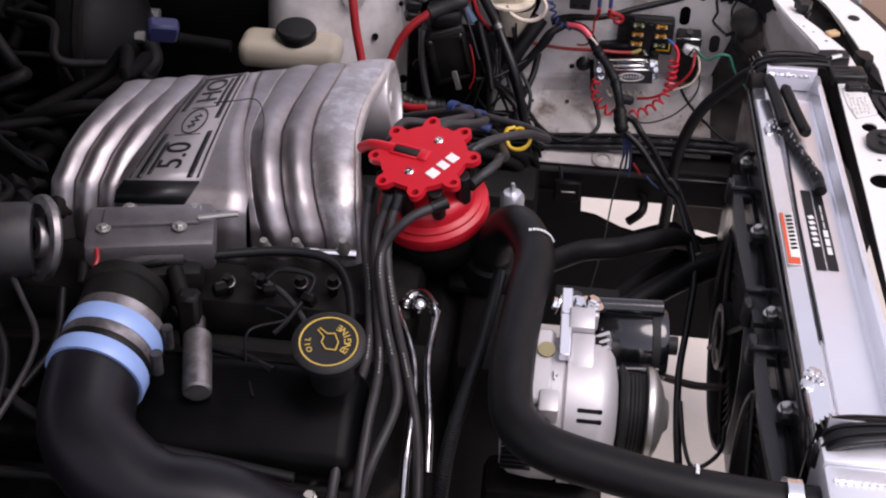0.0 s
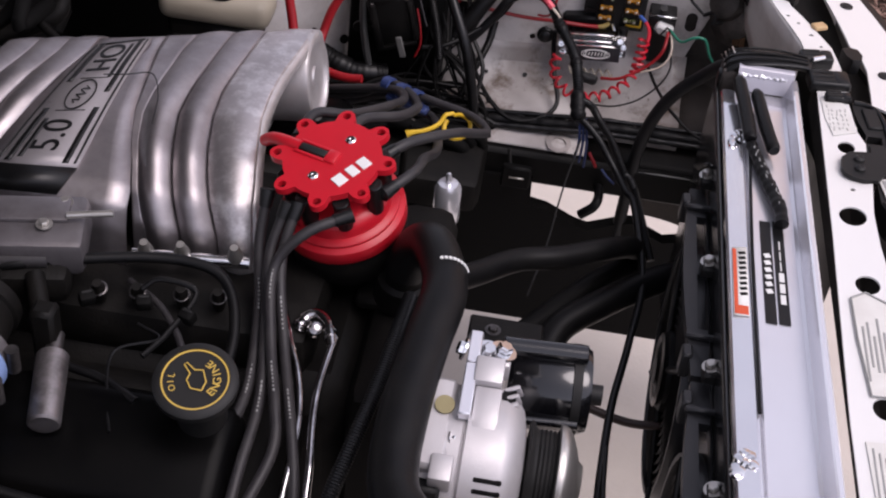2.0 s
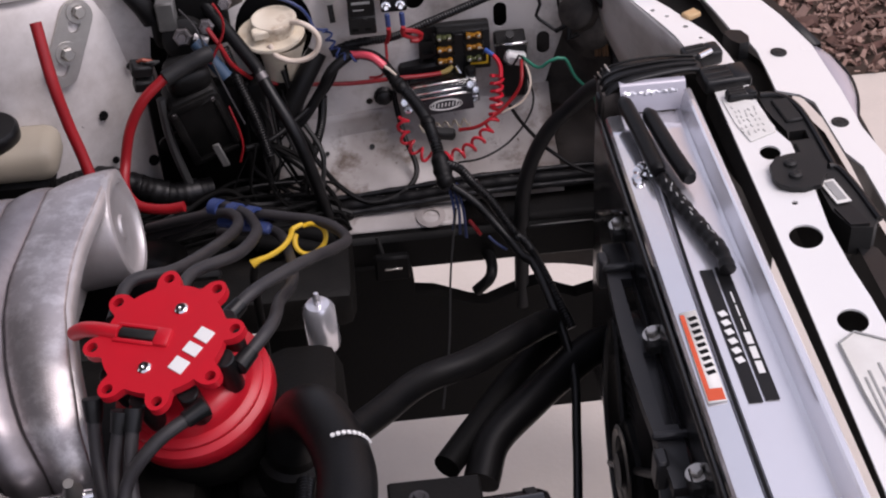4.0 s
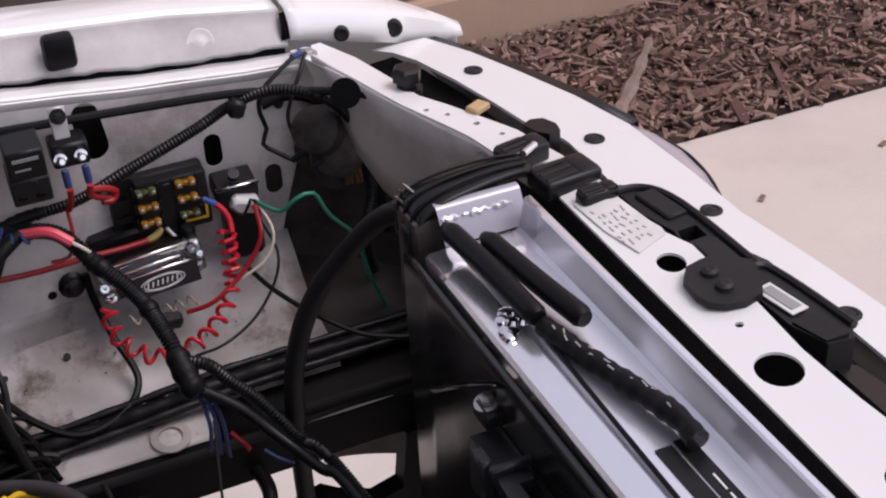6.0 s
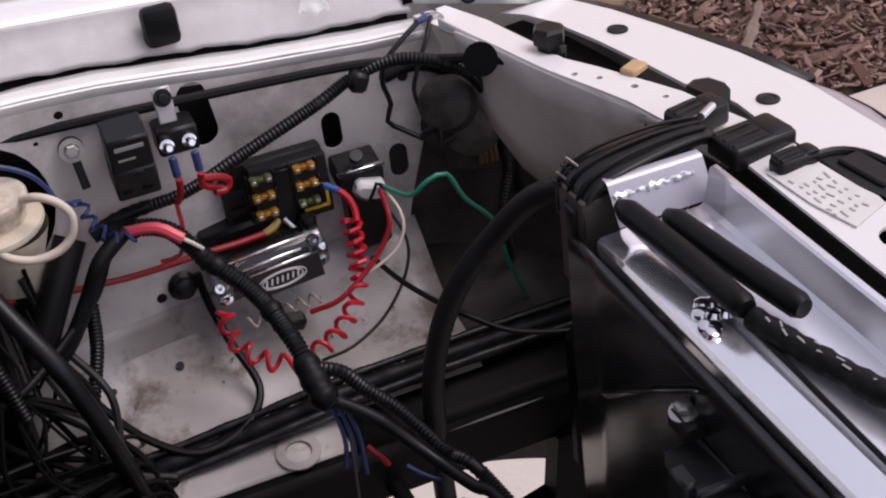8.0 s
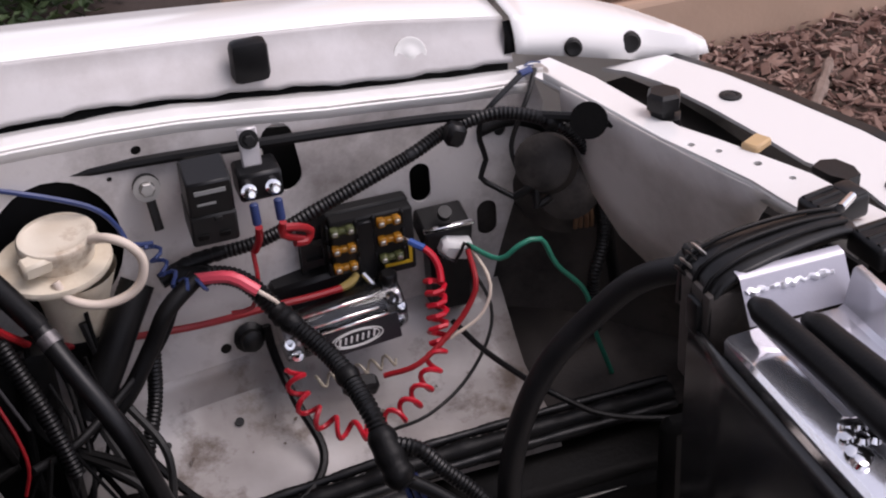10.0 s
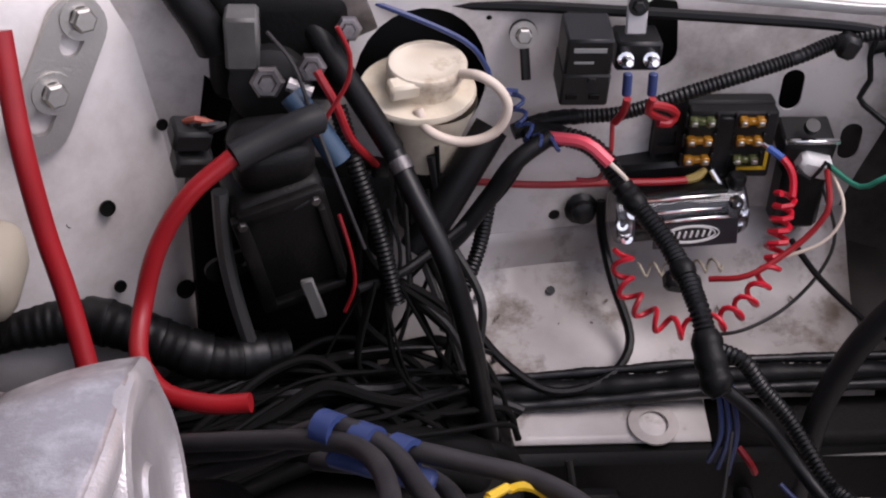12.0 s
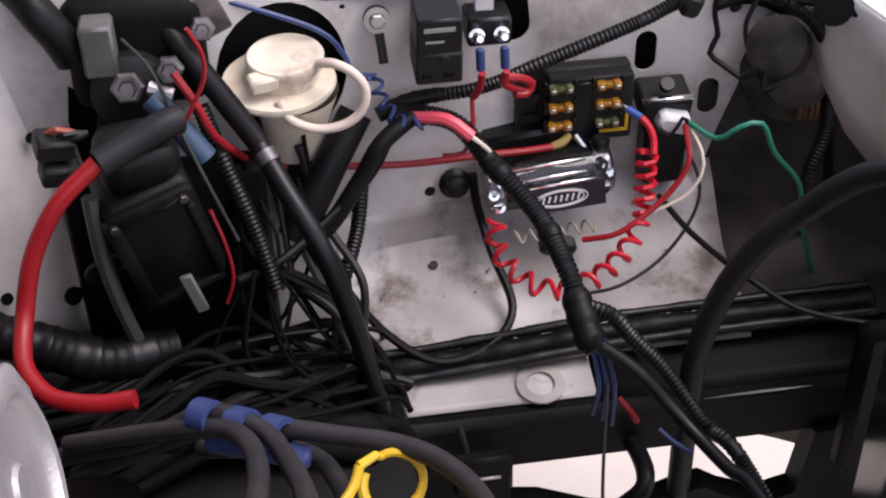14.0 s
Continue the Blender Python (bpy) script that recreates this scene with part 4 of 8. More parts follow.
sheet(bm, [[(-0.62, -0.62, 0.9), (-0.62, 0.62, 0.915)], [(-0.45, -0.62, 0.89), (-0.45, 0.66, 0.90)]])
part("cowl", bm, BLACKANDSHADE, car, "dark cowl edge", solid=0.003)

# Dark panel added behind the tower to close off bright ground.
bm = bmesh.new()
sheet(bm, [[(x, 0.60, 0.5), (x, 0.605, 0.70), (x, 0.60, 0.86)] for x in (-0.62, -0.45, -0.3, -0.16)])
part("rear_apron", bm, GREASEFILL, car, "dark rear apron", solid=0.002)
# Passenger fender is out of view; added, and carried low, to shade the ground.
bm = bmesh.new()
sheet(bm, [[(x, -0.60, 0.60), (x, -0.60, 0.87), (x, -0.64, 0.90), (x, -0.66, 0.93), (x, -0.75, 0.935), (x, -0.79, 0.91), (x, -0.82, 0.60), (x, -0.82, 0.24)] for x in (-0.62, -0.3, 0.0, 0.3, 0.6)])
part("fender", bm, GLOSSWHITE, car, "glossy white front fender", solid=0.0015)
# Bonnet is out of view; added and leaned to shade the rear bay.
bm = bmesh.new()
hinge, tip = Vector((-0.60, 0, 0.97)), Vector((0.16, 0, 1.965))
across = (tip - hinge).normalized()
sheet(bm, [[hinge.lerp(tip, f) + Vector((0, y, 0)) + Vector((-0.87, 0, 0.5)) * 0.05 * math.cos(y * 1.9) for y in (-0.68, -0.5, -0.25, 0, 0.25, 0.5, 0.68)] for f in (0, 0.25, 0.5, 0.75, 1)])
part("raised_bonnet", bm, GLOSSWHITE, car, "white bonnet held open, out of view", solid=0.012)
bm = bmesh.new()
for k in range(5):
    a, b = hinge.lerp(tip, 0.12 + 0.19 * k), 0.0
    box(bm, a + Vector((0.012, 0, -0.007)), (0.03, 1.1, 0.012), 0.003, Euler((0, -math.atan2(across.z, across.x), 0)).to_matrix().to_4x4())
part("bonnet_frame", bm, WHITE, car, "unseen white underside ribs of the bonnet")
# Unseen dark sheet, added to dim the light bounced and reflected into the bay.
bm = bmesh.new()
sheet(bm, [[hinge.lerp(tip, f) + Vector((0.024, y, -0.012)) for y in (-0.52, 0, 0.52)] for f in (0.04, 0.5, 0.93)])
part("bonnet_dark_sheet", bm, GREYPLASTIC, car, "unseen dark sheet added under the bonnet", solid=0.006)
# Unseen floor, added to keep light off the ground under the car.
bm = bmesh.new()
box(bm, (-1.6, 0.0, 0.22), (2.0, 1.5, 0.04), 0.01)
part("floor_pan", bm, BLACKANDSHADE, car, "dark underbody floor added out of view")
# Dark box added so bright ground doesn't show behind the engine.
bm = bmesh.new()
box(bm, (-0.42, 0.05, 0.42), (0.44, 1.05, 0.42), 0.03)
part("rear_filler", bm, BLACKANDSHADE, car, "dark box added behind the engine")

# ---- radiator and fans ----
radiator = thing("radiator", (0.61, -0.02, 0.42), "polished aluminium radiator with a channelled top tank", "radiator")
prof = [(0.5765, 0.848), (0.576, 0.857), (0.578, 0.860), (0.5955, 0.861), (0.5975, 0.857), (0.600, 0.857), (0.602, 0.8605), (0.643, 0.8600), (0.6462, 0.862), (0.6495, 0.8825), (0.651, 0.8840), (0.6545, 0.8840), (0.656, 0.8825), (0.656, 0.80)]
bm = bmesh.new()
sheet(bm, [[(x, y, z) for x, z in prof[5:]] for y in [0.302 - 0.0325 * k for k in range(21)]])
part("top_tank", bm, POLISHED, radiator, solid=0.003, smooth=25)
bm = bmesh.new()
sheet(bm, [[(x, y, z) for x, z in prof[:6]] for y in [0.302 - 0.0325 * k for k in range(21)]])
part("tank_rim", bm, surface("mirror_aluminium", (0.91, 0.91, 0.94), (0.78, 0.78, 0.82), 0.14, 0.85, 10, 500, 0.06), radiator, "mirror-polished near rim", solid=0.003, smooth=25)
for y, s in ((0.336, 1), (-0.366, -1)):
    bm = bmesh.new()
    box(bm, (0.612, y, 0.8390), (0.072, 0.032, 0.068), 0.002, None, 2)
    part("end_cap", bm, DUSTYBLACK if s > 0 else SATIN, radiator, "dark end cap" if s > 0 else "brushed aluminium end cap")
    bm = bmesh.new()
    if s > 0:
        sheet(bm, [[(x, 0.304, 0.8605), (x, 0.3065, 0.864), (x, 0.3170, 0.8815), (x, 0.3185, 0.8830), (x, 0.324, 0.8835)] for x in (0.592, 0.60, 0.62, 0.64, 0.6545)])
    else:
        box(bm, (0.614, y - s * 0.0165, 0.8735), (0.064, 0.003, 0.030), 0.0008, Euler((0.35 * s, 0, 0)).to_matrix().to_4x4())
    part("end_plate", bm, surface("brushed_end_aluminium", (0.40, 0.39, 0.43), (0.31, 0.30, 0.34), 0.4, 0.6, 14, 600, 0.1), radiator, "bright welded end plate")
    bm = bmesh.new()
    beads = [(0.594 + 0.0020 * k, (0.3135 if s > 0 else y + 0.0185) + 0.0008 * math.sin(k * 2.1), (0.8755 if s > 0 else 0.8745) + 0.0008 * math.sin(k * 1.7)) for k in range(27)]
    sweep(bm, beads, lambda u: 0.0018 + 0.0007 * math.sin(u * 180), 7)
    part("weld_bead", bm, SATIN, radiator)
bm = bmesh.new()
box(bm, (0.609, -0.425, 0.838), (0.068, 0.085, 0.066), 0.006, None, 2)
part("filler_block", bm, SATIN, radiator, "brushed aluminium filler end")
bm = bmesh.new()
beads = [(0.582 + 0.0022 * k, -0.405 + 0.0008 * math.sin(k * 2.1), 0.8722) for k in range(27)]
sweep(bm, beads, lambda u: 0.0018 + 0.0006 * math.sin(u * 170), 7)
part("weld_bead", bm, SATIN, radiator)
bm = bmesh.new()
box(bm, (0.609, -0.02, 0.655), (0.056, 0.62, 0.29), 0.003)
part("core", bm, SHROUD, radiator, "dark finned core")
bm = bmesh.new()
sheet(bm, [[(0.5755 - 0.0015 * math.sin(3.1 * f), 0.335 - 0.67 * k / 16, z) for f, z in ((0, 0.8495), (0.2, 0.835), (0.5, 0.79), (0.8, 0.72), (1, 0.60), (1, 0.515))] for k in range(17)])
part("front_plate", bm, SHROUD, radiator, "glossy black plate below the tank", solid=0.002)
for y in (0.205, -0.262):
    for k in range(9):
        bm = bmesh.new()
        a = k * 0.7
        lathe(bm, [(0, 0), (0.0052, 0.001), (0.004, 0.004), (0, 0.005)], ((0.592 if y > 0 else 0.583) + 0.0075 * math.cos(a), y + 0.012 * math.sin(a * 1.3), 0.8595), (0.2 * math.cos(k), 0.2 * math.sin(k), 1), 9)
        part("weld_drop", bm, CHROME, radiator, "bright welded bracket stub")
bm = bmesh.new()
sheet(bm, [[(0.5805, 0.0165, 0.8618), (0.5945, 0.0185, 0.8622)], [(0.5795, -0.082, 0.8618), (0.594, -0.081, 0.8622)]])
lab = part("maker_sticker", bm, PAPER, radiator, "white and orange maker sticker", solid=0.0004)
for k in range(9):
    bm = bmesh.new()
    box(bm, (0.5895, 0.009 - 0.0075 * k, 0.8624), (0.007, 0.0042, 0.0004), 0, Euler((0, 0, 0.3)).to_matrix().to_4x4())
    part("print_shape", bm, BLACKANDSHADE, lab)
bm = bmesh.new()
box(bm, (0.5822, -0.033, 0.8623), (0.0036, 0.094, 0.0004))
box(bm, (0.5872, -0.074, 0.8625), (0.012, 0.012, 0.0004))
part("print_band", bm, LABELRED, lab)
for x, y0, y1 in ((0.614, 0.066, -0.085), (0.6265, 0.068, -0.084)):
    bm = bmesh.new()
    box(bm, (x, (y0 + y1) / 2, 0.8612), (0.0105, y0 - y1, 0.0006))
    lab = part("model_sticker", bm, PLASTIC, radiator, "black sticker with white print")
    for k in range(6):
        bm = bmesh.new()
        if x < 0.62:
            box(bm, (x, 0.012 - 0.0105 * k, 0.8616), (0.006, 0.006, 0.0004), 0, Euler((0, 0, 0.35)).to_matrix().to_4x4())
        else:
            box(bm, (x, 0.03 - 0.016 * k, 0.8616), (0.005 if k > 2 else 0.0012, 0.013, 0.0004))
        part("print_shape", bm, PRINTWHITE, lab)


bm = bmesh.new()
sheet(bm, [[(0.5725, 0.290, 0.755), (0.5655, 0.286, 0.764)], [(0.5725, 0.235, 0.800), (0.5655, 0.235, 0.802)], [(0.5725, 0.180, 0.838), (0.5655, 0.180, 0.842)]])
part("shroud_lip", bm, SHROUD, radiator, "scuffed dark shroud lip", solid=0.002)


def smooth_pairs(pairs, n=4):
    return [(p.x, p.z) for p in smooth_line([(a, 0, b) for a, b in pairs], 0.006)]


def mount(y, reach):
    ob = thing("radiator_mount", (0.63, y, 0.87), "black ribbed rubber radiator mount strapped over the tank end", "radiator mount", "radiator mounts")
    bm = bmesh.new()
    s = [(0.577, 0.850), (0.5775, 0.866), (0.580, 0.877), (0.588, 0.8835), (0.604, 0.8875), (0.64, 0.8885), (0.668, 0.886), (0.678, 0.880)]
    sheet(bm, [[(x, y + dy * (1.0 - 0.35 * max(0, (x - 0.60) / 0.08)) + 0.010 * max(0, (x - 0.60) / 0.08), z - 9 * dy * dy) for x, z in smooth_pairs(s)] for dy in (-0.019, -0.0165, -0.012, -0.004, 0.004, 0.012, 0.0165, 0.019)])
    part("strap", bm, PLASTIC, ob, solid=0.007)
    for k in range(3):
        bm = bmesh.new()
        d = -0.012 + 0.012 * k
        sweep(bm, smooth_line([(0.5765, y + d, 0.853), (0.577, y + d, 0.867), (0.581, y + d, 0.880), (0.604, y + d * 0.9 + 0.001, 0.8885), (0.64, y + d * 0.75 + 0.005, 0.8895), (0.670, y + d * 0.6 + 0.008, 0.886)], 0.008), 0.0013, 8)
        part("rib", bm, RUBBER, ob)
    for k in range(4):
        bm = bmesh.new()
        lathe(bm, [(0.0070, 0), (0.0086, 0.0010), (0.0070, 0.0020)], (0.5785 + 0.0032 * k, y + 0.013, 0.867 + 0.004 * k), (0.75, 0.1, 0.6), 16)
        part("spring_turn", bm, STEEL if k % 2 else PLASTIC, ob)
    bm = bmesh.new()
    box(bm, (0.577, y - 0.006, 0.855), (0.009, 0.014, 0.022), 0.003, None, 2)
    part("buckle", bm, PLASTIC, ob)
    for x0, y0, long, wide, turn, tall in reach:
        m = Euler((0, 0, turn)).to_matrix().to_4x4()
        mid = Vector((x0, y0, 0.8745))
        bm = bmesh.new()
        box(bm, mid, (long, wide, tall), 0.0035, m, 3)
        part("arm", bm, PLASTIC, ob)
        bm = bmesh.new()
        box(bm, mid + m @ Vector((long * 0.30, 0, tall * 0.40)), (long * 0.36, wide * 0.9, tall * 0.35), 0.003, m, 2)
        part("foot", bm, PLASTIC, ob)
        for k in range(3):
            bm = bmesh.new()
            q = mid + m @ Vector((0, wide * (0.30 * k - 0.30), tall * 0.5))
            sweep(bm, [q - (m @ Vector((long * 0.44, 0, 0.0006))), q, q + (m @ Vector((long * 0.10, 0, 0)))], 0.0017, 6)
            part("rib", bm, RUBBER, ob)
    bm = bmesh.new()
    rod(bm, (0.676, y + 0.016, 0.884), (0.690, y + 0.026, 0.883), 0.0028, 10)
    part("clip", bm, CHROME, ob, "bright metal spring clip")
    return ob


mount(0.339, ((0.683, 0.372, 0.038, 0.021, 0.15, 0.016), (0.694, 0.327, 0.046, 0.030, 0.10, 0.015), (0.702, 0.2945, 0.029, 0.014, 0.05, 0.012)))
mount(-0.352, ((0.672, -0.342, 0.036, 0.020, 0.10, 0.014), (0.688, -0.318, 0.026, 0.026, 0.35, 0.014), (0.716, -0.346, 0.042, 0.018, -0.10, 0.012)))


def fan(y):
    ob = thing("cooling_fan", (0.55, y, 0.62), "black electric cooling fan on the radiator", "fan", "radiator fans")
    c = (0.576, y, 0.662)
    bm = bmesh.new()
    lathe(bm, [(0.128, 0.0), (0.136, 0.0), (0.138, 0.012), (0.135, 0.022), (0.129, 0.022), (0.127, 0.004)], c, (-1, 0, 0), 48)
    part("ring", bm, CHARCOAL, ob, "charcoal moulded fan ring")
    bm = bmesh.new()
    box(bm, (0.5715, y, 0.667), (0.004, 0.292, 0.275), 0.002)
    part("shroud", bm, SHROUD, ob, "dusty black shroud panel")
    for k in range(8):
        r = 0.050 + 0.0098 * k
        bm = bmesh.new()
        lathe(bm, [(r, 0), (r + 0.002, 0.0015), (r, 0.003), (r - 0.002, 0.0015)], (0.559, y, 0.662), (-1, 0, 0), 36)
        part("guard_ring", bm, PLASTIC, ob)
    for k in range(10):
        a = 2 * math.pi * k / 10
        m = Matrix.Translation((0.565, y, 0.662)) @ Matrix.Rotation(a, 4, "X")
        bm = bmesh.new()
        sheet(bm, [[m @ Vector((0.006 * (1 - 2 * u), -0.013 - 0.016 * v + 0.05 * u * v * 0.6, 0.035 + 0.088 * v)) for v in (0, 0.25, 0.5, 0.75, 1.0)] for u in (0, 0.5, 1.0)])
        part("blade", bm, PLASTIC, ob, solid=0.002)
    for k in range(4):
        a = math.pi / 4 + math.pi / 2 * k
        bm = bmesh.new()
        p, q = Vector((0.553, y + 0.04 * math.cos(a), 0.662 + 0.04 * math.sin(a))), Vector((0.556, y + 0.131 * math.cos(a), 0.662 + 0.131 * math.sin(a)))
        rod(bm, p, q, 0.004, 8)
        part("spoke", bm, PLASTIC, ob)
    bm = bmesh.new()
    lathe(bm, [(0, 0), (0.044, 0), (0.044, 0.008), (0.037, 0.012), (0.018, 0.014), (0.015, 0.017), (0, 0.017)], (0.560, y, 0.662), (-1, 0, 0), 28)
    part("motor", bm, PLASTIC, ob)
    bm = bmesh.new()
    lathe(bm, [(0.036, 0), (0.040, 0.002), (0.036, 0.004), (0.030, 0.002)], (0.5485, y, 0.662), (-1, 0, 0), 28)
    part("motor_cap", bm, STEEL, ob, "dull steel motor cap ring")
    edge = [(0.5735, y - 0.146), (0.5735, y + 0.146)] + [(0.5445 + 0.0085 * abs(k / 8 - 1) ** 1.8, y + 0.146 - 0.292 * k / 16) for k in range(17)]
    slots = [[(0.5585, y + a), (0.5685, y + a), (0.5685, y + b), (0.5585, y + b)] for a, b in ((-0.088, -0.006), (0.012, 0.088))]
    bm = bmesh.new()
    plate(bm, edge, slots, lambda u, v, w: Vector((u, v, 0.806 - 26.0 * max(0.0, abs(v - y) - 0.10) ** 2.0 * 0.12 - w)), 0.010)
    frame_top = part("top_frame", bm, CHARCOAL, ob, "charcoal moulded top edge of the shroud")
    for dy in (-0.101, 0.101):
        bm = bmesh.new()
        box(bm, (0.5605, y + dy, 0.8085), (0.030, 0.006, 0.006), 0.0015)
        part("cross_bar", bm, CHARCOAL, frame_top)
        bm = bmesh.new()
        box(bm, (0.549, y + dy * 1.18, 0.792), (0.010, 0.018, 0.030), 0.002)
        part("lug", bm, CHARCOAL, frame_top)
    for dy in (0.0, 0.148):
        bm = bmesh.new()
        box(bm, (0.568, y + dy, 0.811), (0.014, 0.020, 0.012), 0.002)
        part("bracket", bm, GREYPLASTIC, ob)
        bolt((0.5685, y + dy + 0.003, 0.817), (-0.3, 0, 1), 0.0052, ob)
        bm = bmesh.new()
        for k in range(3):
            lathe(bm, [(0, 0), (0.0036, 0.001), (0.003, 0.004), (0, 0.005)], (0.5755 + 0.003 * (k % 2), y + dy - 0.007 + 0.006 * k, 0.817), (0, 0, 1), 8)
        part("fixing_nuts", bm, CHROME, ob, "bright fixing nuts")
    return ob


fan(0.042)
fan(-0.258)

# tool lying on the tank: two sleeved handles and a braided lead
for pts in ([(0.592, 0.303, 0.877), (0.597, 0.25, 0.876), (0.602, 0.188, 0.873)], [(0.611, 0.283, 0.875), (0.618, 0.22, 0.875), (0.626, 0.174, 0.873)]):
    bm = bmesh.new()
    line = smooth_line(pts, 0.004)
    sweep(bm, line, lambda u: 0.0074 * min(1, 0.55 + u * 6, 0.75 + (1 - u) * 9), 14)
    solo("rubber_sleeve", bm, RUBBER, "black rubber sleeved handle lying on the radiator", "handle", "sleeves on the radiator")
bm = bmesh.new()
line = smooth_line([(0.604, 0.187, 0.868), (0.612, 0.15, 0.868), (0.620, 0.115, 0.869), (0.628, 0.075, 0.871), (0.6285, 0.055, 0.869)], 0.003)
sweep(bm, line, lambda u: 0.0062 + 0.0012 * math.sin(u * 14) ** 2 * u + 0.0004 * math.sin(u * 75), 12)
taped = thing("taped_cable", (0.612, 0.15, 0.862), "black taped cable lying in the tank channel", "cable")
part("tube", bm, RUBBER, taped)
flecks = random.Random(3)
for k in range(14):
    q = line[int(4 + (len(line) - 10) * k / 14)]
    bm = bmesh.new()
    box(bm, q + Vector((flecks.uniform(-0.003, 0.003), 0, 0.0062)), (0.0012, flecks.uniform(0.002, 0.006), 0.0008), 0.0002, Euler((0.1, 0, flecks.uniform(-0.5, 0.8))).to_matrix().to_4x4())
    part("print_fleck", bm, PRINTGREY, taped, "worn pale print")
wire("side_lead", [(0.603, 0.19, 0.864), (0.602, 0.12, 0.862), (0.6005, 0.03, 0.861), (0.5995, -0.06, 0.8605), (0.599, -0.2, 0.860)], 0.0016, RUBBER, "thin dark lead lying in the tank groove")

# ---- engine ----
COVERBLACK = surface("oily_gloss_black", (0.0014, 0.0014, 0.0016), (0.0032, 0.003, 0.0029), 0.3, 0, 18, 420, 0.04, 0.9, gloss=0.05)
block = thing("engine", (0.0, 0.0, 0.4), "dark greasy engine block between the rails", "engine")
bm = bmesh.new()
box(bm, (-0.05, 0.0, 0.56), (0.60, 0.30, 0.36), 0.03)
part("block", bm, GREASEFILL, block)
for s in (-1, 1):
    bm = bmesh.new()
    m = Euler((radians(-32 * s), 0, 0)).to_matrix().to_4x4()
    box(bm, (-0.05, s * 0.20, 0.675), (0.50, 0.14, 0.12), 0.02, m)
    part("cylinder_head", bm, GREASEFILL, block)
    bm = bmesh.new()
    box(bm, (-0.07, s * 0.265, 0.742), (0.47, 0.12, 0.070), 0.022, Euler((radians(-24 * s), 0, 0)).to_matrix().to_4x4(), 3)
    part("valve_cover", bm, COVERBLACK, block, "glossy black valve cover")
    bm = bmesh.new()
    box(bm, (-0.06, s * 0.325, 0.700), (0.50, 0.012, 0.012), 0.004)
    part("cover_flange", bm, GREYPLASTIC, block)
bm = bmesh.new()
box(bm, (-0.02, 0.0, 0.755), (0.44, 0.26, 0.06), 0.02, None, 2)
part("lower_intake", bm, GREASEFILL, block, "dark cast lower intake")
bm = bmesh.new()
box(bm, (0.275, 0.0, 0.60), (0.07, 0.32, 0.30), 0.02, None, 2)
lathe(bm, [(0, 0), (0.075, 0), (0.075, 0.05), (0.03, 0.055), (0.03, 0.075), (0, 0.075)], (0.30, 0.0, 0.52), (1, 0, 0), 30)
part("front_cover", bm, GREASEFILL, block)
bm = bmesh.new()
lathe(bm, [(0, 0), (0.09, 0), (0.09, 0.012), (0.082, 0.014), (0.082, 0.03), (0.09, 0.032), (0.09, 0.045), (0, 0.045)], (0.345, 0.0, 0.44), (1, 0, 0), 36)
part("crank_pulley", bm, BLACKANDSHADE, block)

plenum = thing("intake_plenum", (0.0, 0.08, 0.78), "ribbed cast aluminium intake plenum with an inlaid plaque", "intake manifold")


RUNNER = [(-0.040, 0.780), (-0.037, 0.818), (-0.022, 0.846), (0.015, 0.866), (0.07, 0.880), (0.13, 0.887), (0.19, 0.888), (0.235, 0.883), (0.262, 0.868), (0.278, 0.842), (0.285, 0.80)]
CENTRE = [(-0.064, 0.785), (-0.060, 0.825), (-0.053, 0.848), (-0.034, 0.861), (0.020, 0.872), (0.07, 0.880), (0.13, 0.886), (0.19, 0.887), (0.235, 0.882), (0.262, 0.867), (0.284, 0.80)]


def arch(u, pts=RUNNER):
    """The arch from the near side over to the far side: y and z."""
    s = u * (len(pts) - 1)
    i = min(int(s), len(pts) - 2)
    f = s - i
    f = f * f * (3 - 2 * f) * 0.35 + f * 0.65
    return (pts[i][0] * (1 - f) + pts[i + 1][0] * f, pts[i][1] * (1 - f) + pts[i + 1][1] * f)


def spread(near, far, flare=0.0):
    """A line over the plenum: x at the near foot and at the far top."""
    return lambda y: near + (far - near) * min(max((y + 0.02) / 0.21, 0.0), 1.0) + flare * max(0.0, (0.02 - y) / 0.06) ** 1.5


def lean(x, y):
    """The far side of the plenum lies askew to the car."""
    return min(max(y / 0.235, 0.0), 1.0) * (0.018 + 0.36 * (x - 0.118))


KNOTS = (-0.040, -0.036, -0.022, 0.0, 0.03, 0.07, 0.11, 0.15, 0.19, 0.235)


def bent(*xs):
    """A line over the plenum through given x at the knots from the near foot to the far top."""
    return lambda y: float(np.interp(y, KNOTS, xs))


def skin(a, b, ribs, depth, name, pts=RUNNER, material=CAST, last=1.0):
    """Part of the arch between two lines, swollen into a rib that flattens towards the far side."""
    bm = bmesh.new()
    n = 18 * ribs if ribs else 6
    rows = []
    for k in range(n + 1):
        f = k / n
        row = []
        for j in range(49):
            y, z = arch(j / 48, pts)
            y2, z2 = arch(min(1, j / 48 + 0.03), pts)
            y1, z1 = arch(max(0, j / 48 - 0.03), pts)
            nn = Vector((0, -(z2 - z1), y2 - y1)).normalized()
            fade = 1.0 - 0.72 * min(max((y - 0.02) / 0.17, 0.0), 1.0)
            swell = depth * fade * math.sin(math.pi * f * last) ** 0.85 if ribs and 0 < f * last < 1 else 0.0
            x = a(y) + (b(y) - a(y)) * f
            row.append((x, y + lean(x, y) + nn.y * swell, z + nn.z * swell))
        rows.append(row)
    sheet(bm, rows)
    return part(name, bm, material, plenum, solid=0.003, smooth=50)


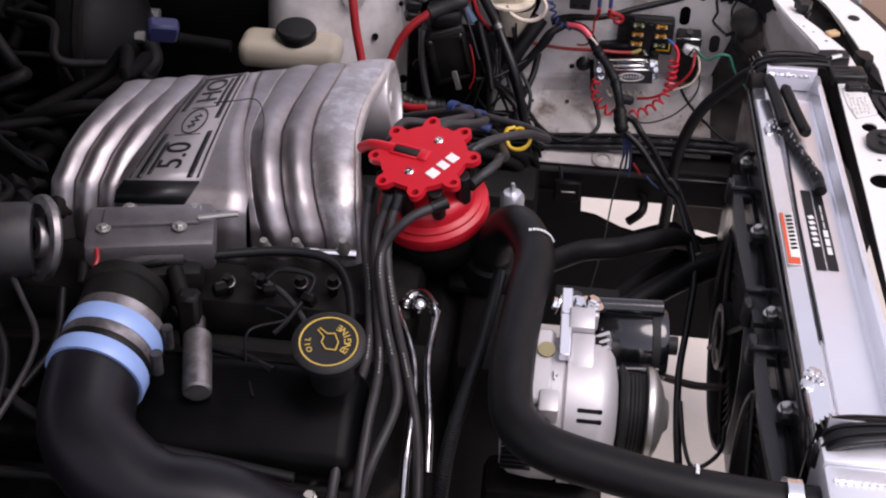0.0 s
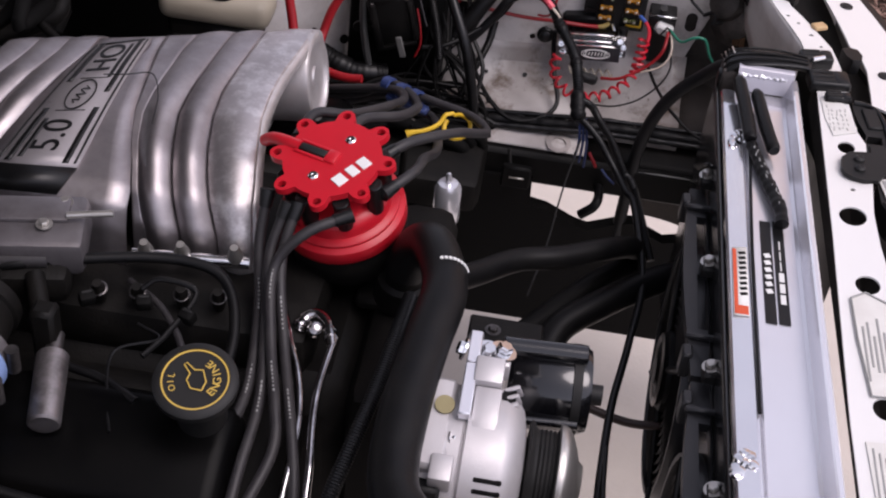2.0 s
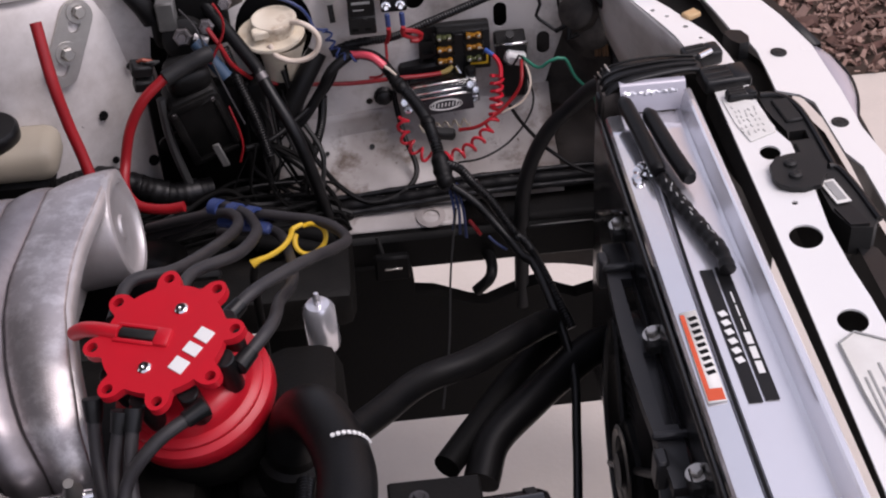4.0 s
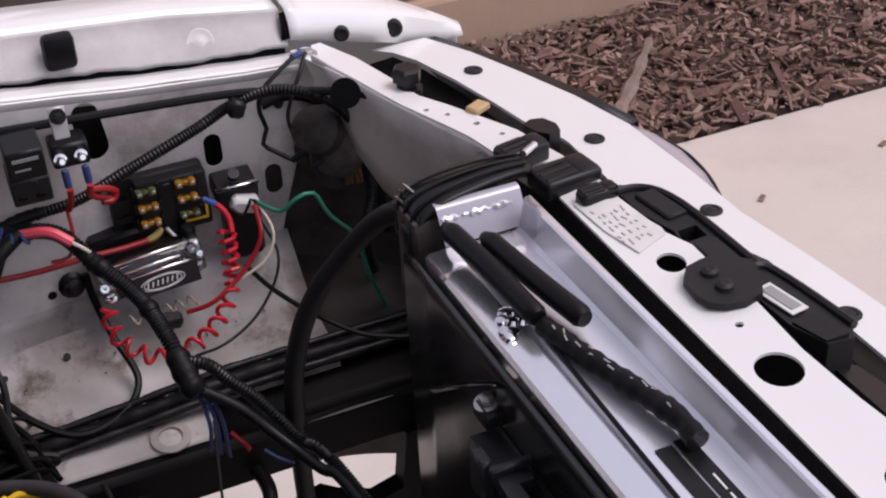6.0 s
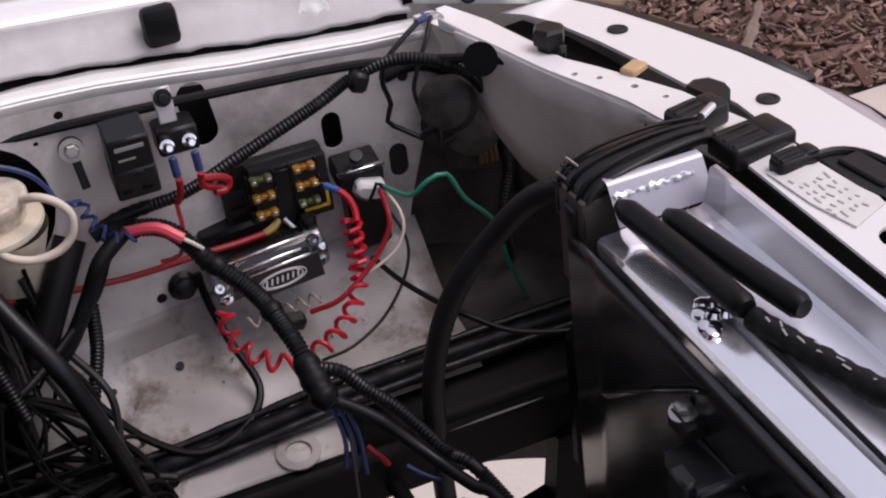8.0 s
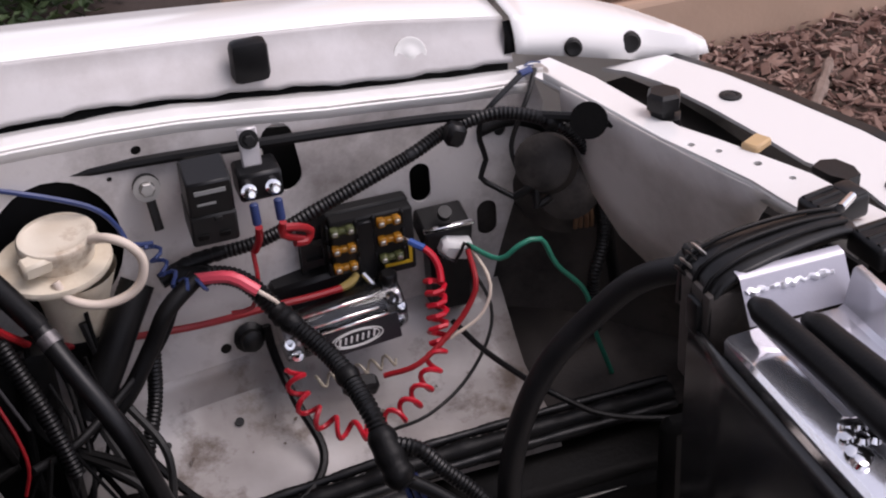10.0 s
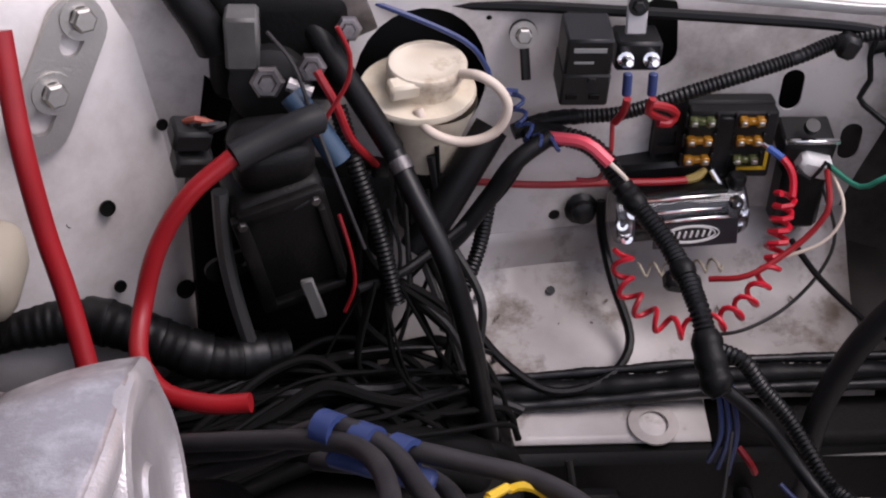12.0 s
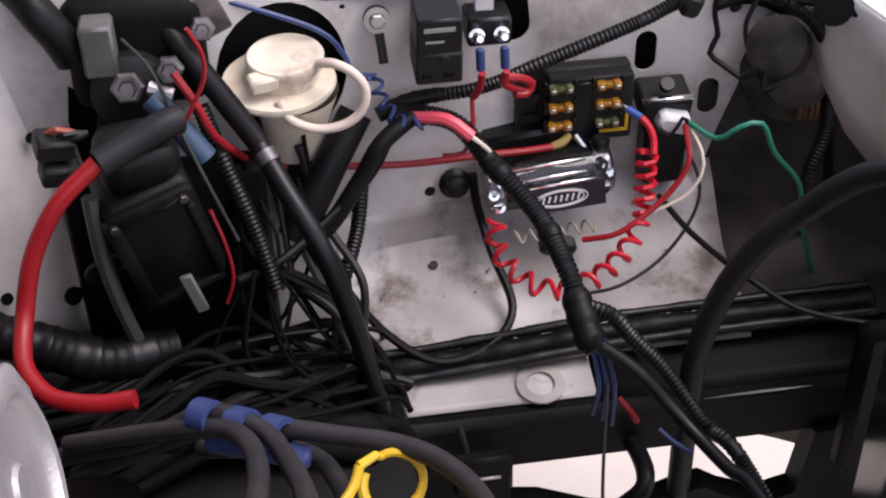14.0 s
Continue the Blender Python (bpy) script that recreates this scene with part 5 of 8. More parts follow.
step = bent(0.004, 0.003, -0.001, -0.007, -0.015, -0.022, -0.024, -0.026, -0.029, -0.031)
g_one = bent(0.021, 0.013, 0.005, -0.001, -0.008, -0.013, -0.011, -0.007, -0.004, 0.0)
g_two = bent(0.055, 0.049, 0.040, 0.033, 0.027, 0.022, 0.024, 0.029, 0.033, 0.036)
g_three = bent(0.091, 0.086, 0.076, 0.068, 0.061, 0.056, 0.055, 0.060, 0.065, 0.068)
end_line = bent(0.125, 0.124, 0.120, 0.117, 0.111, 0.105, 0.105, 0.109, 0.116, 0.120)
skin(step, g_one, 0, 0, "shoulder")
skin(g_one, g_two, 1, 0.0115, "runner")
skin(g_two, g_three, 1, 0.0115, "runner")
skin(g_three, end_line, 1, 0.0115, "runner", RUNNER, WORNCAST, 0.86)
left_in = spread(-0.140, -0.096)
for k in range(3):
    a = spread(-0.222 + 0.0273 * k, -0.184 + 0.0293 * k)
    skin(a, spread(-0.222 + 0.0273 * (k + 1), -0.184 + 0.0293 * (k + 1)), 1, 0.0075, "runner")
skin(left_in, step, 0, 0, "smooth_centre", CENTRE)
bm = bmesh.new()
rows = []
for j in range(41):
    y, z = arch(j / 40)
    y2, z2 = arch(min(1, j / 40 + 0.03))
    y1, z1 = arch(max(0, j / 40 - 0.03))
    nn = Vector((0, -(z2 - z1), y2 - y1)).normalized()
    e = end_line(y)
    lift = 0.0048 * (1.0 - 0.72 * min(max((y - 0.02) / 0.17, 0.0), 1.0))
    row = []
    for dx, drop in ((-0.0005, 0.0), (0.0020, -0.0008), (0.0040, -0.0030), (0.0055, -0.0065), (0.0058, -0.0110), (0.0040, -0.0125), (-0.0300, -0.0140)):
        row.append((e + dx, y + lean(e, y) + nn.y * (lift + drop), z + nn.z * (lift + drop)))
    row.append((e - 0.032, 0.12 + (y - 0.12) * 0.5, 0.785 + (z - 0.785) * 0.5))
    row.append((e * 0.3 + end_line(0.12) * 0.7 - 0.032, 0.12 + (y - 0.12) * 0.05, 0.785))
    rows.append(row)
sheet(bm, rows)
part("end_wall", bm, ENDCAST, plenum, "hollow cast end wall with a worn rolled rim", smooth=40)
bm = bmesh.new()
lathe(bm, [(0.049, -0.045), (0.050, 0.000), (0.0485, 0.004), (0.045, 0.0055), (0.042, 0.0045), (0.040, 0.001), (0.036, -0.001), (0.012, 0.000), (0.010, 0.002), (0, 0.002)], (0.126, 0.233, 0.838), (0.985, 0.0, 0.17), 40)
part("core_plug", bm, ENDCAST, plenum, "round cast end boss")


def plaque_point(u, v, up):
    """u across the plaque, v from its near to its far end."""
    a = Vector((-0.133, -0.036)).lerp(Vector((-0.052, -0.026)), u)
    b = Vector((-0.092, 0.154)).lerp(Vector((-0.041, 0.182)), u)
    p = a.lerp(b, v)
    k = min(range(201), key=lambda q: abs(arch(q / 200, CENTRE)[0] - p.y) if q < 150 else 9)
    return Vector((p.x, p.y, arch(k / 200, CENTRE)[1] + up))


bm = bmesh.new()
sheet(bm, [[plaque_point(u, v, 0.003) for u in (0, 0.5, 1)] for v in [k / 14 for k in range(15)]])
plaque = part("plaque", bm, surface("grey_plaque", (0.30, 0.28, 0.285), (0.22, 0.205, 0.21), 0.5, 0.5, 30, 600, 0.2), plenum, "grey plaque with dark inlaid stripes", solid=0.004)


def stripe(u0, u1, v0, v1):
    bm = bmesh.new()
    n = 10
    sheet(bm, [[plaque_point(u0, v0 + (v1 - v0) * k / n, 0.0036), plaque_point(u1, v0 + (v1 - v0) * k / n, 0.0036)] for k in range(n + 1)])
    part("inlay", bm, PLASTIC, plaque, solid=0.0006)


for u0, u1, v0, v1 in ((0.03, 0.06, 0.02, 0.98), (0.12, 0.20, 0.02, 0.40), (0.12, 0.20, 0.62, 0.98), (0.80, 0.88, 0.02, 0.40), (0.80, 0.88, 0.52, 0.98), (0.94, 0.97, 0.02, 0.98), (0.24, 0.30, 0.05, 0.32), (0.70, 0.76, 0.64, 0.95), (0.10, 0.90, 0.975, 0.99), (0.30, 0.70, 0.38, 0.385), (0.30, 0.70, 0.64, 0.645)):
    stripe(u0, u1, v0, v1)
along = (plaque_point(0.5, 1, 0) - plaque_point(0.5, 0, 0)).normalized()
for text, v, size in (("5.0", 0.20, 0.038), ("HO", 0.82, 0.034)):
    c = plaque_point(0.5, v, 0.0038)
    fwd = (plaque_point(0.5, v + 0.03, 0) - plaque_point(0.5, v - 0.03, 0)).normalized()
    right = (plaque_point(1, v, 0) - plaque_point(0, v, 0)).normalized()
    up = right.cross(fwd).normalized()
    m = Matrix(((fwd.x, -right.x, up.x, c.x), (fwd.y, -right.y, up.y, c.y), (fwd.z, -right.z, up.z, c.z), (0, 0, 0, 1)))
    part("lettering", words(text, size, m), PLASTIC, plaque, "dark cast lettering")
bm = bmesh.new()
c = plaque_point(0.5, 0.50, 0.0042)
m = Matrix.Translation(c) @ turned((0, -0.12, 1)) @ Matrix.Rotation(radians(78), 4, "Z")
lp = [m @ Vector((0.024 * math.cos(2 * math.pi * k / 28), 0.0115 * math.sin(2 * math.pi * k / 28), 0)) for k in range(29)]
sweep(bm, lp, 0.0008, 4)
sweep(bm, [m @ Vector((-0.014 + 0.0028 * k, 0.004 * math.sin(k * 1.9), 0)) for k in range(11)], 0.0009, 4)
part("emblem", bm, PLASTIC, plaque, "dark oval emblem")
bm = bmesh.new()
sheet(bm, [[(-0.140, -0.0585, 0.849), (-0.064, -0.0535, 0.851)], [(-0.139, -0.050, 0.858), (-0.058, -0.044, 0.860)], [(-0.134, -0.037, 0.865), (-0.052, -0.0275, 0.866)]])
part("dark_band", bm, PLASTIC, plenum, "matt black band at the plaque's foot", solid=0.003)
wire("stray_wire", [(-0.062, 0.09, 0.897), (-0.035, 0.085, 0.905), (-0.015, 0.10, 0.900), (0.0, 0.07, 0.897), (0.006, 0.03, 0.89)], 0.0007, PLASTIC, "hair-thin stray black wire on the plenum", seg=5)

throttle = thing("throttle_body", (-0.09, -0.13, 0.80), "cast aluminium throttle body and spacer", "throttle body")
bm = bmesh.new()
box(bm, (-0.085, -0.108, 0.842), (0.135, 0.070, 0.040), 0.008, Euler((0.1, 0, 0.22)).to_matrix().to_4x4(), 2)
part("spacer", bm, SPACERCAST, throttle, "smooth grey cast spacer")
bm = bmesh.new()
lathe(bm, [(0.016, 0), (0.042, 0), (0.0455, 0.004), (0.0445, 0.010), (0.036, 0.012), (0.033, 0.007), (0.022, 0.007), (0.020, 0.014), (0.012, 0.014)], (-0.184, -0.143, 0.856), (-0.8, -0.62, 0.35), 32)
wheel = part("cable_wheel", bm, ZINC, throttle, "bright cast cable wheel")
wm = Matrix.Translation((-0.184, -0.143, 0.856)) @ turned((-0.8, -0.62, 0.35))
for a0 in (0.5, 3.6):
    bm = bmesh.new()
    sweep(bm, [wm @ Vector((0.0285 * math.cos(a0 + 0.12 * k), 0.0285 * math.sin(a0 + 0.12 * k), 0.0075)) for k in range(10)], lambda u: 0.0008 + 0.0034 * math.sin(3.1 * u), 8)
    part("slot", bm, GREASEFILL, wheel, "dark crescent slot")
bm = bmesh.new()
lathe(bm, [(0.012, 0), (0.036, 0.0), (0.039, 0.006), (0.039, 0.06), (0.034, 0.07), (0, 0.072)], (-0.195, -0.150, 0.858), (-1, -0.25, 0.05), 28)
part("sensor", bm, GREYRUBBER, throttle, "dull grey sensor barrel")
bm = bmesh.new()
box(bm, (-0.085, -0.100, 0.8645), (0.100, 0.030, 0.006), 0.002, Euler((0.1, 0, 0.22)).to_matrix().to_4x4(), 2)
part("raised_pad", bm, SPACERCAST, throttle)
for x, y in ((-0.128, -0.128), (-0.112, -0.088), (-0.052, -0.113), (-0.045, -0.078)):
    bolt((x, y, 0.864), (0.05, -0.1, 1), 0.0045, throttle)
bm = bmesh.new()
box(bm, (-0.085, -0.135, 0.818), (0.12, 0.05, 0.035), 0.01, Euler((0.1, 0, 0.22)).to_matrix().to_4x4(), 2)
part("lower_body", bm, GREASEFILL, throttle, "dark throttle underside")
for k in range(3):
    bm = bmesh.new()
    rod(bm, (-0.145 + 0.03 * k, -0.150, 0.835), (-0.140 + 0.03 * k, -0.175, 0.825 - 0.004 * k), 0.006 - 0.001 * k, 12, 0.001)
    part("nipple", bm, GREASEFILL, throttle)
rod_bm = bmesh.new()
rod(rod_bm, (-0.035, -0.100, 0.868), (0.006, -0.092, 0.872), 0.0035, 10)
part("stud", rod_bm, STEEL, throttle)
bm = bmesh.new()
lathe(bm, [(0.034, 0), (0.043, 0), (0.043, 0.012), (0.040, 0.014), (0.040, 0.055), (0.034, 0.055)], (-0.0855, -0.198, 0.840), (0.0, -0.95, -0.12), 32)
part("inlet", bm, GREASEFILL, throttle, "black inlet collar")
bm = bmesh.new()
box(bm, (-0.022, -0.20, 0.812), (0.022, 0.022, 0.07), 0.004)
rod(bm, (-0.03, -0.19, 0.82), (-0.05, -0.15, 0.835), 0.009, 12)
part("valve_body", bm, GREASEFILL, throttle)
bm = bmesh.new()
rod(bm, (-0.012, -0.215, 0.805), (0.004, -0.285, 0.792), 0.0145, 20, 0.002)
part("idle_valve", bm, ZINC, throttle, "dull zinc idle valve canister")
bm = bmesh.new()
rod(bm, (-0.016, -0.195, 0.81), (-0.012, -0.216, 0.805), 0.008, 12)
part("canister_neck", bm, DULLSTEEL, throttle)

coupler = thing("intake_coupler", (-0.085, -0.25, 0.83), "pale blue silicone coupler with two steel clamps", "hose coupler")
axis = Vector((-0.10, -0.97, -0.18)).normalized()
start = Vector((-0.080, -0.256, 0.832))
for off, name, mat, r0, ln in ((0.0, "band", BLUESILICONE, 0.0470, 0.020), (0.020, "sleeve", RUBBER, 0.0455, 0.022), (0.040, "band", BLUESILICONE, 0.0478, 0.018)):
    bm = bmesh.new()
    lathe(bm, [(r0 - 0.006, 0), (r0, 0), (r0 + 0.001, 0.002), (r0 + 0.001, ln - 0.002), (r0, ln), (r0 - 0.006, ln)], start + axis * off, axis, 40)
    part(name, bm, mat, coupler)
for off, r0, ln in ((-0.013, 0.0458, 0.013), (0.0205, 0.0469, 0.011)):
    bm = bmesh.new()
    lathe(bm, [(r0 - 0.002, 0), (r0, 0), (r0, ln), (r0 - 0.002, ln)], start + axis * off, axis, 40)
    part("clamp", bm, ZINC, coupler, "dulled steel hose clamp")
    side = axis.cross(Vector((0, 0, 1))).normalized()
    q = start + axis * (off + ln / 2) - side * (r0 + 0.004)
    bm = bmesh.new()
    rod(bm, q + Vector((0, 0, -0.012)), q + Vector((0, 0, 0.012)), 0.006, 10)
    part("clamp_screw", bm, DULLSTEEL, coupler)
bm = bmesh.new()
line = smooth_line([start + axis * 0.045, start + axis * 0.06, (-0.078, -0.365, 0.806), (-0.046, -0.397, 0.792), (-0.004, -0.415, 0.779), (0.06, -0.415, 0.77), (0.14, -0.43, 0.74), (0.22, -0.44, 0.70)], 0.008)
sweep(bm, line, 0.0445, 32)
intake = thing("intake_hose", (0.0, -0.40, 0.76), "wide matt black silicone intake hose", "intake hose")
part("tube", bm, surface("matt_black_silicone", (0.006, 0.0055, 0.0075), (0.010, 0.009, 0.012), 0.36, 0, 20, 300, 0.08, gloss=0.26), intake)
bm = bmesh.new()
lathe(bm, [(0.040, 0), (0.0475, 0), (0.0475, 0.02), (0.040, 0.02)], (0.15, -0.43, 0.738), (0.85, -0.12, -0.4), 36)
part("end_band", bm, BLUESILICONE, intake, "pale blue silicone band")

cap = thing("oil_filler_cap", (0.129, -0.255, 0.83), "black oil filler cap with yellow print", "oil cap")
ca = Vector((0.0, -0.28, 0.96)).normalized()
cq = Vector((0.129, -0.255, 0.838))
bm = bmesh.new()
n = 48
lathe(bm, [(0.022, -0.09), (0.022, 0), (0.034, 0), (0.036, 0.003), (0.036, 0.010), (0.033, 0.013), (0.029, 0.0135), (0.0285, 0.0115), (0, 0.0115)], cq, ca, n)
part("cap_body", bm, GREYPLASTIC, cap)
cmx = Matrix.Translation(cq + ca * 0.0118) @ turned(ca)
bx, by = Vector((1, 0, 0)), ca.cross(Vector((1, 0, 0))).normalized()
cmx = Matrix(((bx.x, by.x, ca.x, 0), (bx.y, by.y, ca.y, 0), (bx.z, by.z, ca.z, 0), (0, 0, 0, 1)))
cmx = Matrix.Translation(cq + ca * 0.0120) @ cmx @ Matrix.Rotation(radians(106), 4, "Z")
bm = bmesh.new()
lathe(bm, [(0.0270, 0.0), (0.0285, 0.0), (0.0285, 0.0007), (0.0270, 0.0007)], cq + ca * 0.0117, ca, 44)
part("printed_ring", bm, GOLD, cap)
for text, turns, rad, size in (("ENGINE", -90, 0.0185, 0.0098), ("OIL", 90, 0.0200, 0.0078)):
    k = len(text)
    for i, ch in enumerate(text):
        a = radians(turns + (i - (k - 1) / 2) * (19 if text == "ENGINE" else 17) * (1 if turns < 0 else -1))
        m = cmx @ Matrix.Translation((rad * math.cos(a), rad * math.sin(a), 0)) @ Matrix.Rotation(a + (math.pi / 2 if turns < 0 else -math.pi / 2), 4, "Z")
        part("letter", words(ch, size, m, 0.0003), GOLD, cap)
bm = bmesh.new()
can = [(-0.011, -0.005), (-0.003, -0.009), (0.008, -0.007), (0.009, 0.0), (0.0165, 0.006), (0.015, 0.0085), (0.006, 0.004), (0.0, 0.007), (-0.008, 0.004), (-0.011, -0.005)]
sweep(bm, [cmx @ Vector((u, v, 0.0004)) for u, v in can], 0.0007, 5)
part("oil_can_symbol", bm, GOLD, cap)

# ---- distributor ----
dist = thing("distributor", (0.19, 0, 0.78), "red distributor cap and lead retainer on a dark housing", "distributor")
da = Vector((-0.14, -0.22, 0.95)).normalized()
dc = Vector((0.191, 0.0, 0.902))
dx = Vector((1, 0, 0)) - da * da.x
dx.normalize()
dy = da.cross(dx)
dm = Matrix(((dx.x, dy.x, da.x, dc.x), (dx.y, dy.y, da.y, dc.y), (dx.z, dy.z, da.z, dc.z), (0, 0, 0, 1)))
out = []
for k in range(192):
    a = 2 * math.pi * k / 192
    lobe = max(0.0, math.cos(8 * a + 0.5)) ** 0.55
    r = 0.0475 + 0.0145 * lobe
    out.append((r * math.cos(a), r * math.sin(a)))
holes = [ring2(0.0545 * math.cos(2 * math.pi * k / 8 - 0.0625), 0.0545 * math.sin(2 * math.pi * k / 8 - 0.0625), 0.0042, n=12) for k in range(8)]
bm = bmesh.new()
plate(bm, out, holes, lambda u, v, w: dm @ Vector((u, v, 0.004 - w)), 0.007)
part("lead_retainer", bm, RED, dist)
cm2 = dm @ Matrix.Rotation(radians(160), 4, "Z")
bm = bmesh.new()
box(bm, (0.021, 0.0, 0.0045), (0.030, 0.0085, 0.0050), 0.002, None, 2)
part("centre_lead_boot", placed(bm, cm2), GREYPLASTIC, dist, "dark centre lead clip in its slot")
for dv, ln in ((-0.0068, 0.034), (0.0068, 0.034)):
    bm = bmesh.new()
    box(bm, (0.022, dv, 0.0042), (ln, 0.0034, 0.0040), 0.0014, None, 2)
    part("slot_wall", placed(bm, cm2), RED, dist)
bm = bmesh.new()
box(bm, (0.0, 0.0, 0.0045), (0.013, 0.016, 0.0055), 0.0025, None, 2)
part("centre_boss", placed(bm, cm2), RED, dist)
bm = bmesh.new()
sweep(bm, smooth_line([cm2 @ Vector((0.036, 0.0, 0.0030)), cm2 @ Vector((0.055, -0.001, 0.0020)), cm2 @ Vector((0.070, -0.003, -0.003)), cm2 @ Vector((0.084, -0.005, -0.014))]), 0.0062, 12)
part("centre_lead", bm, RED, dist, "red rubber centre lead boot")
for p in ((0.0135, 0.0235), (-0.0135, -0.0235)):
    q = dm @ Vector((p[0], p[1], 0.004))
    bm = bmesh.new()
    lathe(bm, [(0, 0.0), (0.0052, 0), (0.0052, 0.001), (0.0038, 0.0022), (0.0012, 0.0022), (0.0012, 0.0012), (0, 0.0012)], q, da, 16)
    part("screw", bm, CHROME, dist)
bm = bmesh.new()
tm = dm @ Matrix.Translation((0.022, -0.016, 0.0042)) @ Matrix.Rotation(radians(50), 4, "Z")
h = 0.0068
for u, wide in ((-0.0145, 0.0115), (0.001, 0.0095), (0.0148, 0.0105)):
    box(bm, tm @ Vector((u, 0, 0.0004)), (wide, h * 1.9, 0.0012), 0.0003, tm.to_3x3().to_4x4() @ Matrix.Shear("XY", 4, (0.0, 0.0)))
part("maker_mark", bm, PRINTWHITE, dist, "white raised maker's mark")
bm = bmesh.new()
lathe(bm, [(0.024, 0.010), (0.026, 0.048), (0, 0.048)], dm @ Vector((0, 0, -0.050)), da, 32)
lathe(bm, [(0.024, 0.012), (0.040, 0.012), (0.0475, 0.008), (0.0500, 0.002), (0.0510, -0.006), (0.0560, -0.008), (0.0575, -0.0095), (0.0575, -0.0125), (0.0600, -0.0140), (0.0625, -0.0160), (0.0630, -0.0190), (0.0630, -0.0300), (0.0615, -0.0320), (0.03, -0.032)], dm @ Vector((0, 0, -0.050)), da, 48)
part("cap_shell", bm, RED, dist)
for k in range(8):
    a = 2 * math.pi * k / 8 - 0.0625 + 0.4
    foot = dm @ Vector((0.044 * math.cos(a), 0.044 * math.sin(a), -0.045))
    head = dm @ Vector((0.047 * math.cos(a), 0.047 * math.sin(a), -0.006))
    bm = bmesh.new()
    rod(bm, foot, head, 0.0082, 14, 0.001)
    part("terminal_boot", bm, PLASTIC, dist, "black terminal boot")
bm = bmesh.new()
lathe(bm, [(0.058, -0.030), (0.062, -0.040), (0.058, -0.070), (0.045, -0.085), (0.030, -0.12), (0.028, -0.20)], dm @ Vector((0, 0, -0.050)), da, 36)
part("housing", bm, GREASEFILL, dist, "dark cast distributor housing")

# ---- leads ----
leads = [
    ([(0.136, -0.030, 0.880), (0.135, -0.060, 0.834), (0.149, -0.120, 0.804), (0.158, -0.200, 0.785), (0.149, -0.270, 0.770), (0.144, -0.345, 0.725), (0.142, -0.37, 0.66)]),
    ([(0.160, -0.050, 0.884), (0.150, -0.080, 0.842), (0.160, -0.140, 0.808), (0.172, -0.210, 0.786), (0.170, -0.280, 0.765), (0.168, -0.340, 0.728), (0.165, -0.37, 0.66)]),
    ([(0.221, -0.055, 0.885), (0.182, -0.080, 0.874), (0.158, -0.100, 0.842), (0.170, -0.160, 0.808), (0.188, -0.220, 0.792), (0.195, -0.260, 0.776), (0.178, -0.320, 0.748), (0.16, -0.36, 0.68)]),
    ([(0.169, -0.050, 0.885), (0.163, -0.090, 0.843), (0.180, -0.150, 0.801), (0.205, -0.230, 0.780), (0.219, -0.280, 0.758), (0.227, -0.340, 0.730), (0.228, -0.37, 0.66)]),
    ([(0.150, 0.035, 0.895), (0.158, 0.075, 0.900), (0.19, 0.105, 0.885), (0.220, 0.18, 0.852), (0.225, 0.255, 0.812), (0.214, 0.300, 0.792), (0.185, 0.325, 0.775), (0.12, 0.36, 0.74)]),
    ([(0.195, 0.050, 0.895), (0.205, 0.085, 0.895), (0.237, 0.13, 0.875), (0.246, 0.20, 0.840), (0.238, 0.27, 0.800), (0.226, 0.305, 0.788), (0.200, 0.325, 0.784), (0.16, 0.345, 0.75), (0.10, 0.37, 0.72)]),
    ([(0.235, 0.030, 0.893), (0.258, 0.055, 0.898), (0.296, 0.11, 0.878), (0.316, 0.17, 0.840), (0.324, 0.225, 0.806), (0.312, 0.262, 0.793), (0.292, 0.284, 0.787), (0.266, 0.296, 0.785), (0.238, 0.308, 0.783), (0.20, 0.335, 0.765), (0.12, 0.36, 0.715)]),
    ([(0.243, -0.018, 0.885), (0.268, 0.02, 0.890), (0.27, 0.08, 0.862), (0.275, 0.16, 0.815), (0.268, 0.25, 0.772), (0.25, 0.315, 0.755), (0.19, 0.36, 0.725)]),
]
marks = random.Random(31)
for n_lead, pts in enumerate(leads):
    lead = thing("plug_lead", pts[0], "grey-black plug lead from the distributor", "plug lead", "plug leads")
    part("lead", tube(pts, 0.0052, 10), GREYRUBBER, lead)
    way = smooth_line(pts, 0.004)
    bm = bmesh.new()
    sweep(bm, way[:5], lambda u: 0.0078 - 0.0014 * u, 12)
    part("boot", bm, PLASTIC, lead, "black rubber boot")
    if n_lead < 4:
        for run in (22, 44):
            bm = bmesh.new()
            for k in range(8):
                i = run + k
                if i + 1 < len(way):
                    a, b = way[i], way[i + 1]
                    face = Vector((0.1, -0.6, 0.8)) - (b - a).normalized() * Vector((0.1, -0.6, 0.8)).dot((b - a).normalized())
                    face.normalize()
                    q = a + face * 0.00475
                    rod(bm, q, q + (b - a) * marks.uniform(0.35, 0.75), marks.uniform(0.0007, 0.0011), 5)
            part("print_mark", bm, PRINTGREY, lead, "worn pale print")
clip = thing("lead_separator", (0.2, 0.3, 0.77), "blue plastic plug lead separator clip", "lead clip")
for k in range(3):
    bm = bmesh.new()
    lathe(bm, [(0.0062, -0.006), (0.0095, -0.006), (0.0095, 0.006), (0.0062, 0.006)], (0.199 + 0.0175 * k, 0.322 - 0.009 * k, 0.784), (-0.7, 0.6, -0.2), 18)
    part("loop", bm, BLUEWIRE, clip)
bm = bmesh.new()
box(bm, (0.224, 0.306, 0.773), (0.056, 0.012, 0.008), 0.002, Euler((0.4, 0, -0.4)).to_matrix().to_4x4())
part("bar", bm, BLUEWIRE, clip)
